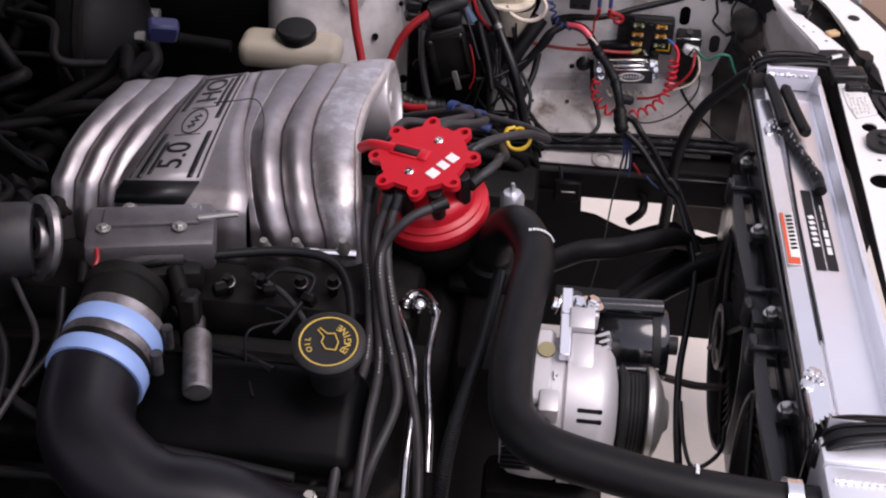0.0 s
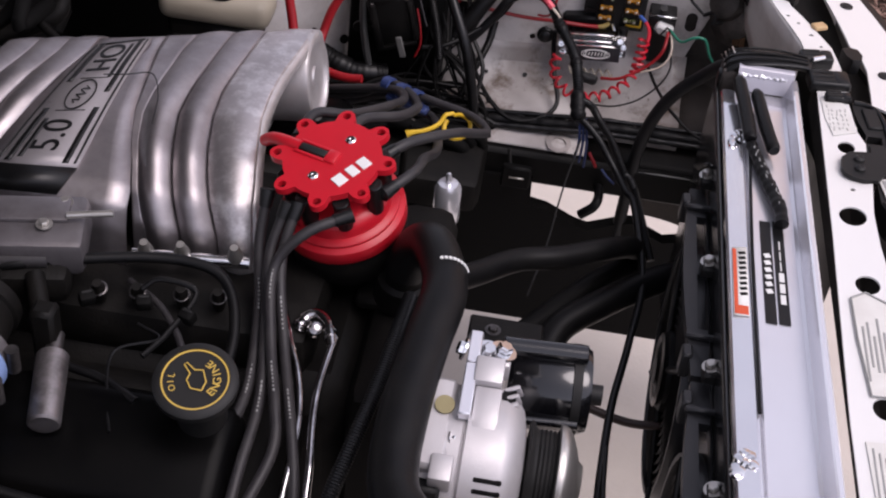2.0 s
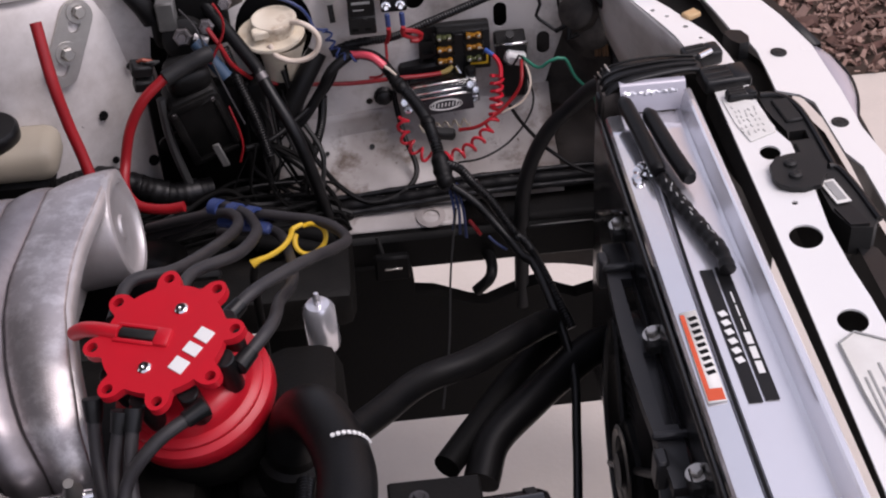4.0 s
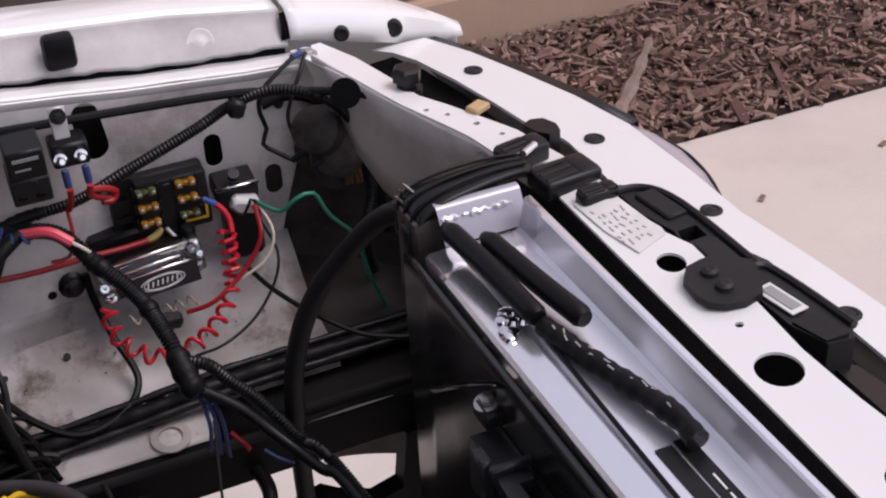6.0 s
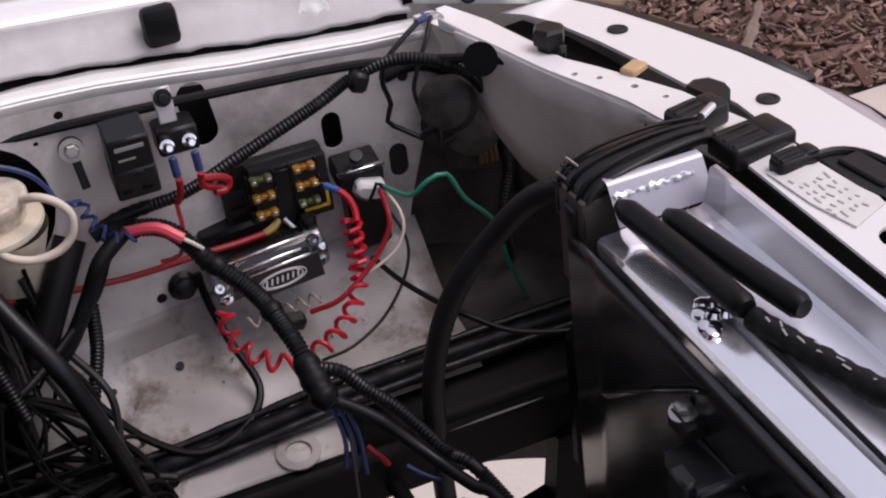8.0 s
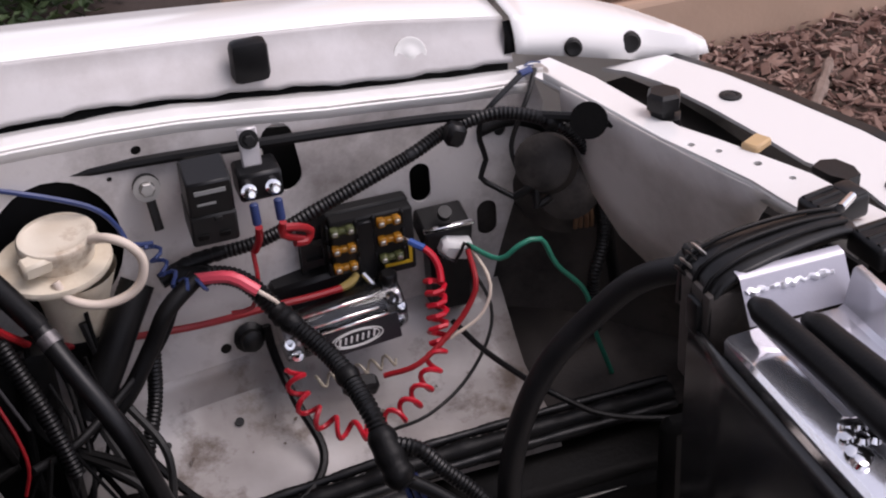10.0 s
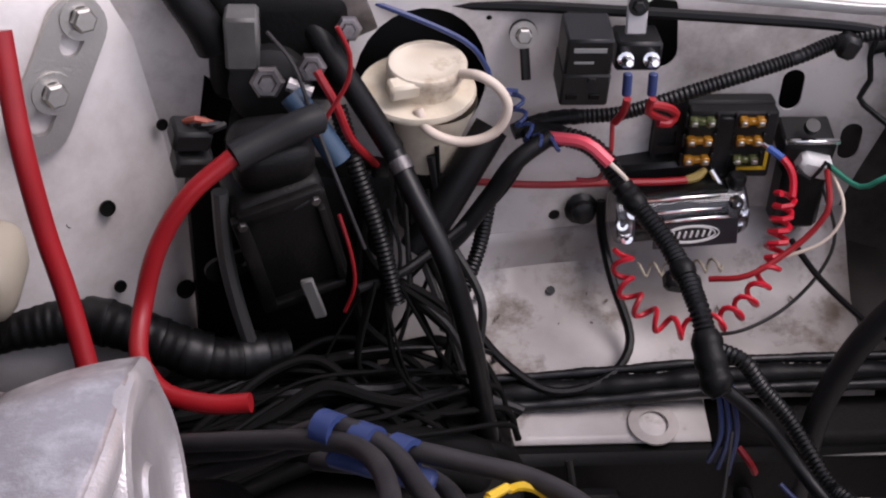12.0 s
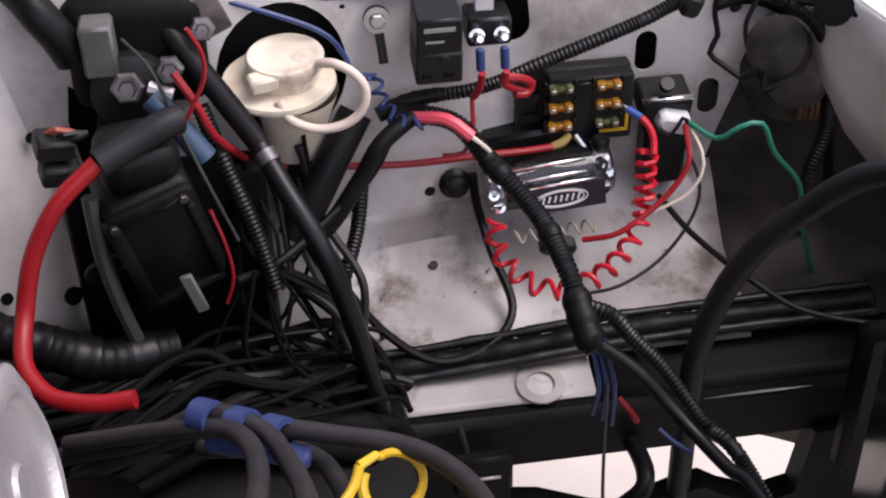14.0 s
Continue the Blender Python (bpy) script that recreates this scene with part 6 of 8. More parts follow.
dip = thing("dipstick", (0.275, 0.24, 0.6), "yellow ring-handled dipstick beside the engine", "dipstick")
bm = bmesh.new()
lp = [Vector((0.288 + 0.0150 * math.cos(a), 0.268 + 0.0110 * math.sin(a), 0.777 + 0.0095 * math.sin(a) + 0.002 * math.cos(a))) for a in [2.6 + 5.6 * k / 22 for k in range(23)]]
sweep(bm, lp + [Vector((0.281, 0.276, 0.789)), Vector((0.272, 0.270, 0.789))], lambda u: 0.0025 + 0.0003 * math.sin(u * 19), 8)
part("ring_handle", bm, YELLOW, dip)
bm = bmesh.new()
sweep(bm, smooth_line([(0.2725, 0.2705, 0.789), (0.2690, 0.264, 0.783), (0.262, 0.255, 0.780), (0.250, 0.247, 0.778), (0.240, 0.242, 0.778), (0.233, 0.239, 0.776)]), lambda u: 0.0026 + 0.0022 * max(0, u - 0.75) * 4, 8)
part("stick", bm, YELLOW, dip)
bm = bmesh.new()
sweep(bm, smooth_line([(0.236, 0.240, 0.7725), (0.233, 0.236, 0.762), (0.233, 0.233, 0.74), (0.233, 0.23, 0.65)]), 0.0042, 10)
part("guide_tube", bm, GREASEFILL, dip, "greasy dark guide tube")

# ---- thermostat hose, alternator, pump ----
bm = bmesh.new()
line = smooth_line([(0.272, -0.02, 0.800), (0.283, -0.028, 0.838), (0.301, -0.060, 0.866), (0.318, -0.12, 0.871), (0.312, -0.19, 0.868), (0.306, -0.26, 0.862), (0.306, -0.32, 0.856), (0.316, -0.355, 0.853), (0.345, -0.378, 0.850), (0.40, -0.392, 0.846), (0.46, -0.402, 0.842), (0.52, -0.405, 0.838), (0.575, -0.405, 0.836)], 0.006)
sweep(bm, line, lambda u: 0.0207 + 0.0003 * math.sin(u * 31), 28)
hose = thing("radiator_hose", (0.306, -0.26, 0.84), "thick black rubber upper radiator hose", "radiator hose")
part("tube", bm, RUBBER, hose)
for p, ax in (((0.3145, -0.105, 0.8705), (0.22, -0.97, 0.02)), ((0.468, -0.403, 0.8412), (0.99, -0.08, -0.06))):
    bm = bmesh.new()
    m = Matrix.Translation(p) @ turned(ax)
    for k in range(9):
        a = 0.35 + k * 0.17 if p[0] < 0.4 else 0.2 + k * 0.17
        a += math.pi * (0.0 if p[0] < 0.4 else 0.0)
        q = m @ Vector((0.0228 * math.cos(a), 0.0228 * math.sin(a), 0.0))
        lathe(bm, [(0, 0), (0.0018, 0), (0.0018, 0.0012), (0, 0.0012)], q, q - m.translation, 6)
    part("print_band", bm, PRINTWHITE, hose, "broken white print band")
bm = bmesh.new()
lathe(bm, [(0.0228, 0), (0.0252, 0), (0.0252, 0.013), (0.0228, 0.013)], (0.545, -0.405, 0.8372), (1, 0, -0.03), 30)
solo("hose_clamp", bm, CHROME, "steel worm-drive clamp on the radiator hose", "hose clamp")
bm = bmesh.new()
lathe(bm, [(0, 0), (0.026, 0), (0.028, 0.006), (0.026, 0.03), (0.021, 0.034), (0.021, 0.05), (0, 0.05)], (0.268, -0.012, 0.752), (0.1, -0.1, 1), 24)
box(bm, (0.262, 0.0, 0.752), (0.075, 0.06, 0.016), 0.005)
solo("thermostat_housing", bm, GREASEFILL, "dark cast thermostat housing under the hose", "thermostat housing")

alt = thing("alternator", (0.36, -0.27, 0.70), "bare aluminium alternator with a ribbed pulley", "alternator")
ac = Vector((0.360, -0.231, 0.772))
bc = Vector((0.360, -0.237, 0.773))
bm = bmesh.new()
lathe(bm, [(0.03, -0.062), (0.058, -0.060), (0.067, -0.050), (0.070, -0.030), (0.070, -0.006), (0.068, -0.004)], bc, (1, 0, 0), 48)
part("rear_frame", bm, BRIGHTCAST, alt)
bm = bmesh.new()
lathe(bm, [(0.068, -0.004), (0.072, -0.002), (0.072, 0.028), (0.069, 0.036), (0.056, 0.045), (0.034, 0.050), (0.020, 0.051)], bc, (1, 0, 0), 48)
casting = part("front_frame", bm, BRIGHTCAST, alt, "rounded bare cast front housing")
# Black bars on the housing stand for the shade inside its slots.
for k in range(11):
    a = 0.84 + 0.135 * k + (0.30 if k > 1 else 0.0)
    bm = bmesh.new()
    box(bm, (0.021, 0, 0.0712), (0.024, 0.0046, 0.0032), 0.0012)
    bmesh.ops.transform(bm, matrix=Matrix.Translation(bc) @ Matrix.Rotation(a, 4, "X"), verts=bm.verts)
    part("cooling_slot", bm, BLACKANDSHADE, casting, "dark cooling slot")
bm = bmesh.new()
lathe(bm, [(0.018, 0.050), (0.045, 0.052), (0.047, 0.054), (0.045, 0.056), (0.041, 0.058)] + [(0.0405 - 0.0014 * (k % 2), 0.059 + 0.0019 * k) for k in range(10)] + [(0.042, 0.078)], ac, (1, 0, 0), 44)
part("pulley", bm, GREYPLASTIC, alt, "black ribbed pulley")
bm = bmesh.new()
lathe(bm, [(0.042, 0.078), (0.0462, 0.079), (0.0465, 0.083), (0.0445, 0.0865), (0.038, 0.091), (0.028, 0.095), (0.018, 0.098), (0.014, 0.102), (0, 0.102)], ac, (1, 0, 0), 44)
part("pulley_rim", bm, STEEL, alt, "bright turned pulley rim and nut")
tip = Euler((0.30, 0, 0)).to_matrix().to_4x4()
for centre, size in (((0.369, -0.201, 0.851), (0.025, 0.025, 0.030)), ((0.371, -0.232, 0.836), (0.023, 0.042, 0.026)), ((0.342, -0.290, 0.822), (0.019, 0.024, 0.024))):
    bm = bmesh.new()
    box(bm, centre, size, 0.0022, tip, 2)
    part("mounting_lug", bm, BRIGHTCAST, alt)
for centre, long in (((0.3535, -0.180, 0.861), 0.034), ((0.3535, -0.2235, 0.8535), 0.053)):
    bm = bmesh.new()
    box(bm, centre, (0.011, long, 0.010), 0.0012, Euler((0.17, 0, 0)).to_matrix().to_4x4())
    part("bracket_bar", bm, POLISHED, alt, "polished bracket bar")
bm = bmesh.new()
box(bm, (0.330, -0.245, 0.818), (0.030, 0.085, 0.05), 0.004, Euler((0.3, 0, 0)).to_matrix().to_4x4())
part("regulator", bm, BRIGHTCAST, alt, "grey regulator housing")
bm = bmesh.new()
lathe(bm, [(0, 0), (0.0085, 0), (0.0085, 0.002), (0, 0.002)], (0.3365, -0.238, 0.8470), (0, -0.28, 0.96), 20)
part("stamp", bm, surface("brass_stamp", (0.35, 0.30, 0.16), None, 0.4, 0.6), alt, "dull yellow round stamp")
bm = bmesh.new()
box(bm, (0.330, -0.29, 0.80), (0.028, 0.03, 0.03), 0.003)
part("connector", bm, GREYPLASTIC, alt)
bm = bmesh.new()
rod(bm, (0.296, -0.268, 0.815), (0.306, -0.268, 0.815), 0.007, 12)
part("terminal_cap", bm, RED, alt, "red terminal cap")
# Black bars again, painted shade between the rear fins.
for k in range(11):
    bm = bmesh.new()
    box(bm, (-0.044, 0, 0.0690), (0.030, 0.0032, 0.0050), 0.0008)
    bmesh.ops.transform(bm, matrix=Matrix.Translation(bc) @ Matrix.Rotation(0.95 + 0.092 * k, 4, "X"), verts=bm.verts)
    part("rear_slot", bm, BLACKANDSHADE, alt, "dark slot between the rear fins")
# Dark box added so the ground doesn't show bright below the drum.
bm = bmesh.new()
box(bm, (0.345, -0.262, 0.655), (0.120, 0.060, 0.100), 0.012, None, 2)
part("lower_filler", bm, GREASEFILL, alt, "dark box added below the drum")
for p, ax, r in (((0.365, -0.180, 0.860), (0.2, -0.2, 1), 0.0065), ((0.378, -0.176, 0.859), (0.3, 0.1, 1), 0.0070), ((0.345, -0.178, 0.857), (-1, 0, 0.3), 0.0060), ((0.346, -0.262, 0.834), (1, 0, 0.3), 0.004)):
    bolt(p, ax, r, alt, CHROME)

bm = bmesh.new()
box(bm, (0.368, -0.178, 0.846), (0.036, 0.020, 0.024), 0.003, Euler((0.2, 0, 0)).to_matrix().to_4x4(), 2)
part("top_lug", bm, BRIGHTCAST, alt, "cast lug under two bolts")
# Black block set between the top fins as their shade.
bm = bmesh.new()
box(bm, (0.389, -0.222, 0.829), (0.012, 0.040, 0.022), 0.001, tip)
part("fin_gap", bm, BLACKANDSHADE, alt, "dark gap between the fins")
for k in range(6):
    bm = bmesh.new()
    box(bm, (0.391, -0.203 - 0.0072 * k, 0.8385 - 0.0030 * k), (0.017, 0.0036, 0.018), 0.0008, Euler((0.30, -0.35, 0.25)).to_matrix().to_4x4())
    part("top_fin", bm, BRIGHTCAST, alt)

GLOSSBLACK = surface("gloss_black_enamel", (0.004, 0.004, 0.005), (0.007, 0.007, 0.008), 0.16, 0, 20, 400, 0.04, 0.5, 0.6)
pump = thing("steering_pump", (0.42, -0.10, 0.74), "black pump canister with bracket tubes", "pump")
bm = bmesh.new()
lathe(bm, [(0, 0), (0.036, 0), (0.041, 0.006), (0.041, 0.070), (0.038, 0.076), (0, 0.078)], (0.386, -0.128, 0.776), (1, 0.05, 0.02), 32)
part("canister", bm, GLOSSBLACK, pump, "gloss black canister")
bm = bmesh.new()
lathe(bm, [(0.0405, 0), (0.0425, 0), (0.0425, 0.008), (0.0405, 0.008)], (0.445, -0.125, 0.7775), (1, 0.05, 0.02), 32)
lathe(bm, [(0, 0), (0.010, 0), (0.010, 0.012), (0, 0.012)], (0.463, -0.128, 0.778), (1, 0, 0), 12)
part("end_band", bm, GREYPLASTIC, pump)
for y, z, x0, x1, r, mat in ((-0.130, 0.8225, 0.378, 0.455, 0.0095, GLOSSBLACK), (-0.172, 0.775, 0.40, 0.455, 0.005, GLOSSBLACK)):
    bm = bmesh.new()
    rod(bm, (x0, y, z), (x1, y + 0.005, z), r, 14, 0.001)
    part("bracket_tube", bm, mat, pump, "bracket tube")
bm = bmesh.new()
box(bm, (0.378, -0.092, 0.800), (0.07, 0.040, 0.008), 0.002)
part("bracket", bm, GREASEFILL, pump)
for p in ((0.352, -0.105, 0.804), (0.366, -0.092, 0.804)):
    bolt(p, (0, 0, 1), 0.0045, pump, DULLSTEEL)

bm = bmesh.new()
lathe(bm, [(0, 0), (0.015, 0.0), (0.0165, 0.003), (0.0165, 0.050), (0.012, 0.056), (0.004, 0.057), (0.004, 0.064), (0.0025, 0.070), (0, 0.071)], (0.287, 0.272, 0.636), (-0.03, 0, 1), 22)
solo("sensor_can", bm, POLISHED, "small chromed canister beside the engine", "canister")

# ---- parts on the driver-side apron ----
relay = thing("relay", (0.357, 0.58, 0.84), "black cube relay in its socket on the apron", "relay")
rm = Matrix.Translation((0.3565, 0.566, 0.852)) @ Euler((radians(8), 0, 0)).to_matrix().to_4x4()


bm = bmesh.new()
box(bm, (0, 0.006, 0.011), (0.029, 0.030, 0.026), 0.0015)
part("relay_case", placed(bm, rm), PLASTIC, relay)
bm = bmesh.new()
box(bm, (0, 0.006, -0.013), (0.030, 0.032, 0.024), 0.0015)
part("socket", placed(bm, rm), GREYPLASTIC, relay)
for x, z, w, h in ((0, 0.017, 0.020, 0.003), (-0.003, 0.008, 0.012, 0.0015)):
    bm = bmesh.new()
    box(bm, (x, -0.0094, z), (w, 0.0006, h))
    part("print_bar", placed(bm, rm), PRINTGREY, relay)
for x in (-0.008, 0.006):
    bm = bmesh.new()
    box(bm, (x, -0.0102, -0.017), (0.007, 0.002, 0.004), 0.0004)
    part("latch", placed(bm, rm), BLACKANDSHADE, relay)
bm = bmesh.new()
box(bm, (0.003, -0.0104, -0.004), (0.005, 0.002, 0.003), 0.0004)
part("tab", placed(bm, rm), GREYPLASTIC, relay)
bm = bmesh.new()
box(bm, (0.3565, 0.60, 0.862), (0.016, 0.03, 0.004), 0.001)
part("bracket", bm, STEEL, relay)

breaker = thing("circuit_breaker", (0.391, 0.59, 0.85), "black circuit breaker with two plated studs", "circuit breaker")
bm = bmesh.new()
box(bm, (0.3925, 0.591, 0.850), (0.029, 0.026, 0.020), 0.002)
part("body", bm, PLASTIC, breaker)
bm = bmesh.new()
box(bm, (0.3895, 0.586, 0.876), (0.013, 0.003, 0.026), 0.001, Euler((-0.2, 0, 0)).to_matrix().to_4x4())
part("mounting_tab", bm, BRIGHTCAST, breaker, "bright plated mounting tab")
bolt((0.3895, 0.585, 0.882), (0, -1, 0.2), 0.0038, breaker, GREYPLASTIC, "screw")
for x in (0.3835, 0.3995):
    bm = bmesh.new()
    lathe(bm, [(0.0052, 0), (0.0052, 0.004), (0.0032, 0.0045), (0.0032, 0.014), (0.0022, 0.0155), (0, 0.0155)], (x, 0.578, 0.849), (0, -0.9, 0.30), 12)
    part("stud", bm, CHROME, breaker)
    bm = bmesh.new()
    rod(bm, (x + 0.0005, 0.567, 0.845), (x + 0.001, 0.566, 0.830), 0.0030, 10, 0.0005)
    part("blue_terminal", bm, BLUEWIRE, breaker, "blue crimp terminal")
    bm = bmesh.new()
    sweep(bm, smooth_line([(x + 0.001, 0.562, 0.830), (x + 0.0005, 0.566, 0.818), (x - 0.002 + (0.02 if x > 0.39 else 0), 0.574, 0.806)]), 0.0026, 8)
    part("lead", bm, REDWIRE, breaker, "red lead")
wire("red_branch", [(0.380, 0.575, 0.806), (0.379, 0.565, 0.785), (0.372, 0.560, 0.772), (0.358, 0.562, 0.770)], 0.0016, REDWIRE, "thin dark red wire from the breaker", "wire")
bm = bmesh.new()
sweep(bm, smooth_line([(0.402, 0.568, 0.822), (0.412, 0.570, 0.819), (0.420, 0.574, 0.812), (0.416, 0.572, 0.806), (0.408, 0.570, 0.808)]), 0.003, 8)
solo("red_loop", bm, REDWIRE, "bright red looped wire end", "wire")

fuse = thing("fuse_block", (0.455, 0.61, 0.745), "black six-way blade fuse block on the apron", "fuse block")
bm = bmesh.new()
box(bm, (0.4590, 0.6205, 0.7700), (0.082, 0.012, 0.054), 0.002)
part("base", bm, GREYPLASTIC, fuse)
bm = bmesh.new()
slots = [[(0.4215, z - 0.0055), (0.4335, z - 0.0055), (0.4335, z + 0.0055), (0.4215, z + 0.0055)] for z in (0.7535, 0.7700, 0.7865)]
plate(bm, [(0.4178, 0.7435), (0.4385, 0.7430), (0.4385, 0.8000), (0.4178, 0.7990)], slots, lambda u, v, w: Vector((u, 0.6105 + w, v)), 0.0032)
part("side_plate", bm, PLASTIC, fuse, "black side plate with three windows")
bm = bmesh.new()
box(bm, (0.4695, 0.6095, 0.7690), (0.0605, 0.012, 0.052), 0.0015)
part("carrier", bm, GREYPLASTIC, fuse)
bm = bmesh.new()
box(bm, (0.4635, 0.6030, 0.7690), (0.0125, 0.004, 0.046), 0.001)
part("rib", bm, PLASTIC, fuse)
for cx in (0.4467, 0.4806):
    for k in range(3):
        cz = 0.7893 - 0.0150 * k
        mat = OLIVE if (cx < 0.46 and k == 0) or (cx > 0.46 and k == 2) else AMBER
        bm = bmesh.new()
        for ox, wide, tall in ((-0.0056, 0.0062, 0.0064), (0.0056, 0.0062, 0.0064), (0.0, 0.0072, 0.0040)):
            box(bm, (cx + ox, 0.6005 + 0.0012 * (ox == 0), cz), (wide, 0.0065, tall), 0.0009)
        blade = part("blade_fuse", bm, mat, fuse, "clear olive blade fuse" if mat is OLIVE else "amber blade fuse")
        for ox in (-0.0058, 0.0058):
            bm = bmesh.new()
            box(bm, (cx + ox, 0.6005, cz), (0.0040, 0.0085, 0.0030), 0.0005)
            part("fuse_blade", bm, STEEL, blade)
        for ox in (-0.0105, 0.0105):
            bm = bmesh.new()
            box(bm, (cx + ox, 0.6030, cz), (0.0022, 0.005, 0.0105), 0.0006)
            part("divider", bm, PLASTIC, fuse)
bm = bmesh.new()
for x, z, w, h in ((0.4825, 0.7510, 0.0285, 0.0022), (0.4957, 0.7575, 0.0022, 0.0135), (0.4695, 0.7540, 0.0020, 0.0060)):
    box(bm, (x, 0.6030, z), (w, 0.0012, h))
part("yellow_mark", bm, YELLOW, fuse, "yellow printed border")
bm = bmesh.new()
rod(bm, (0.4590, 0.602, 0.7500), (0.4640, 0.592, 0.7440), 0.0024, 8, 0.0006)
part("terminal", bm, CHROME, fuse, "bright bare terminal")
bm = bmesh.new()
sweep(bm, smooth_line([(0.4540, 0.602, 0.7505), (0.4480, 0.597, 0.7480), (0.4400, 0.594, 0.7475)]), lambda u: 0.0028 + 0.0006 * math.sin(u * 3.1), 8)
part("yellow_terminal", bm, surface("dull_olive_crimp", (0.30, 0.22, 0.06), None, 0.5), fuse, "dull yellow crimp terminal")
bm = bmesh.new()
rod(bm, (0.489, 0.600, 0.7735), (0.4935, 0.594, 0.7725), 0.0018, 8)
part("pin", bm, CHROME, fuse)
bm = bmesh.new()
rod(bm, (0.4930, 0.5945, 0.7725), (0.5010, 0.5860, 0.7695), 0.0027, 8)
part("blue_terminal", bm, surface("bright_blue_crimp", (0.05, 0.12, 0.42), None, 0.4), fuse, "blue crimp terminal")

holder = thing("fuse_holder", (0.435, 0.58, 0.69), "clear cylindrical in-line fuse holder with chrome ends", "fuse holder")
hx = Vector((0.0877, 0.003, 0.0070)).normalized()
hc = Vector((0.4365, 0.5900, 0.7255))
tilt = Euler((0, -0.08, 0)).to_matrix().to_4x4()
bm = bmesh.new()
box(bm, (0.4365, 0.6125, 0.7330), (0.086, 0.022, 0.046), 0.003, tilt)
part("base_plate", bm, PLASTIC, holder)
bm = bmesh.new()
lathe(bm, [(0.0175, -0.045), (0.0190, -0.043), (0.0190, 0.043), (0.0175, 0.045), (0, 0.045), (0, 0.043), (0.0172, 0.043), (0.0172, -0.043), (0, -0.043), (0, -0.045), (0.0175, -0.045)], hc, hx, 32)
part("clear_cover", bm, ACRYLIC, holder)
bm = bmesh.new()
box(bm, hc + Vector((0.0, 0.004, 0.004)), (0.066, 0.014, 0.020), 0.002, tilt)
part("fuse_body", bm, PLASTIC, holder, "dark fuse body inside the clear cover")
for dx, dy, dz, ln in ((-0.003, -0.0105, 0.0170, 0.056), (-0.003, -0.0165, 0.0105, 0.056), (0.004, -0.0190, 0.0055, 0.054)):
    bm = bmesh.new()
    box(bm, hc + Vector((dx, dy, dz)), (ln, 0.0016, 0.0022), 0.0005, tilt)
    part("trim_bar", bm, CHROME, holder, "bright chromed trim bar")
bm = bmesh.new()
hm = Matrix.Translation(hc + Vector((0.009, -0.0195, -0.0055))) @ tilt @ Euler((-0.10, 0, 0)).to_matrix().to_4x4()
box(bm, (0, 0, 0), (0.058, 0.0014, 0.021), 0.0005)
part("name_plate", placed(bm, hm), surface("smoked_plate", (0.018, 0.019, 0.024), (0.030, 0.031, 0.037), 0.3, 0, 30, 400, 0.05), holder, "smoky dark name plate")
bm = bmesh.new()
for grow in (1.0, 0.86):
    lp = [hm @ Vector((-0.003 + 0.0190 * grow * math.cos(2 * math.pi * k / 28), -0.0013, 0.0066 * grow * math.sin(2 * math.pi * k / 28))) for k in range(29)]
    sweep(bm, lp, 0.0005, 4)
for k in range(7):
    sweep(bm, [hm @ Vector((-0.0165 + 0.0042 * k, -0.0013, -0.0022)), hm @ Vector((-0.0150 + 0.0042 * k, -0.0013, 0.0024))], 0.0009, 4)
part("maker_mark", bm, PRINTWHITE, holder, "white oval maker's mark")
for s in (-1, 1):
    for off, dz, r in ((0.035, 0.010, 0.0050), (0.041, 0.001, 0.0046), (0.037, -0.010, 0.0052)):
        bm = bmesh.new()
        q = hc + hx * (off * s) + Vector((0, -0.010, dz))
        lathe(bm, [(0, 0), (r, 0), (r, 0.007), (r * 0.8, 0.009), (r * 0.35, 0.009), (r * 0.3, 0.007), (0, 0.007)], q, (0.1 * s, -1, 0.45), 12)
        part("set_screw", bm, CHROME, holder)
    bm = bmesh.new()
    box(bm, hc + hx * (0.0375 * s) + Vector((0, -0.002, 0)), (0.012, 0.016, 0.024), 0.002, tilt)
    part("terminal_block", bm, POLISHED, holder, "polished terminal block")
bm = bmesh.new()
lathe(bm, [(0, 0), (0.0062, 0), (0.0066, 0.002), (0.0066, 0.011), (0.0050, 0.013), (0, 0.013)], (0.4745, 0.593, 0.7405), (0, -0.15, 1), 16)
part("mounting_foot", bm, PLASTIC, holder)
bm = bmesh.new()
coil(bm, [(0.410, 0.572, 0.688), (0.428, 0.570, 0.690), (0.446, 0.572, 0.690), (0.470, 0.572, 0.692)], 0.0046, 0.0105, 0.0011)
solo("clear_spiral", bm, MILKY, "coil of clear spiral wrap under the fuse holder", "spiral wrap")
bm = bmesh.new()
box(bm, (0.4375, 0.555, 0.690), (0.026, 0.014, 0.012), 0.003, Euler((0.3, 0.2, 0)).to_matrix().to_4x4())
solo("inline_connector", bm, PLASTIC, "small black in-line connector", "connector")

bm = bmesh.new()
lathe(bm, [(0, 0), (0.011, 0), (0.012, 0.003), (0.008, 0.006), (0.008, 0.012), (0.005, 0.014), (0, 0.014)], (0.372, 0.606, 0.718), (0.1, -1, 0.15), 12)
solo("mounting_knob", bm, PLASTIC, "black mounting screw knob on the apron", "screw")
switch = thing("ballast_relay", (0.525, 0.61, 0.75), "bright-topped flasher relay with a white connector", "relay")
bm = bmesh.new()
box(bm, (0.5235, 0.612, 0.768), (0.036, 0.030, 0.018), 0.002, Euler((0.25, 0, 0)).to_matrix().to_4x4())
part("case", bm, GREYPLASTIC, switch)
bm = bmesh.new()
box(bm, (0.5225, 0.594, 0.7775), (0.038, 0.004, 0.003), 0.0006)
part("bright_edge", bm, CHROME, switch)
bm = bmesh.new()
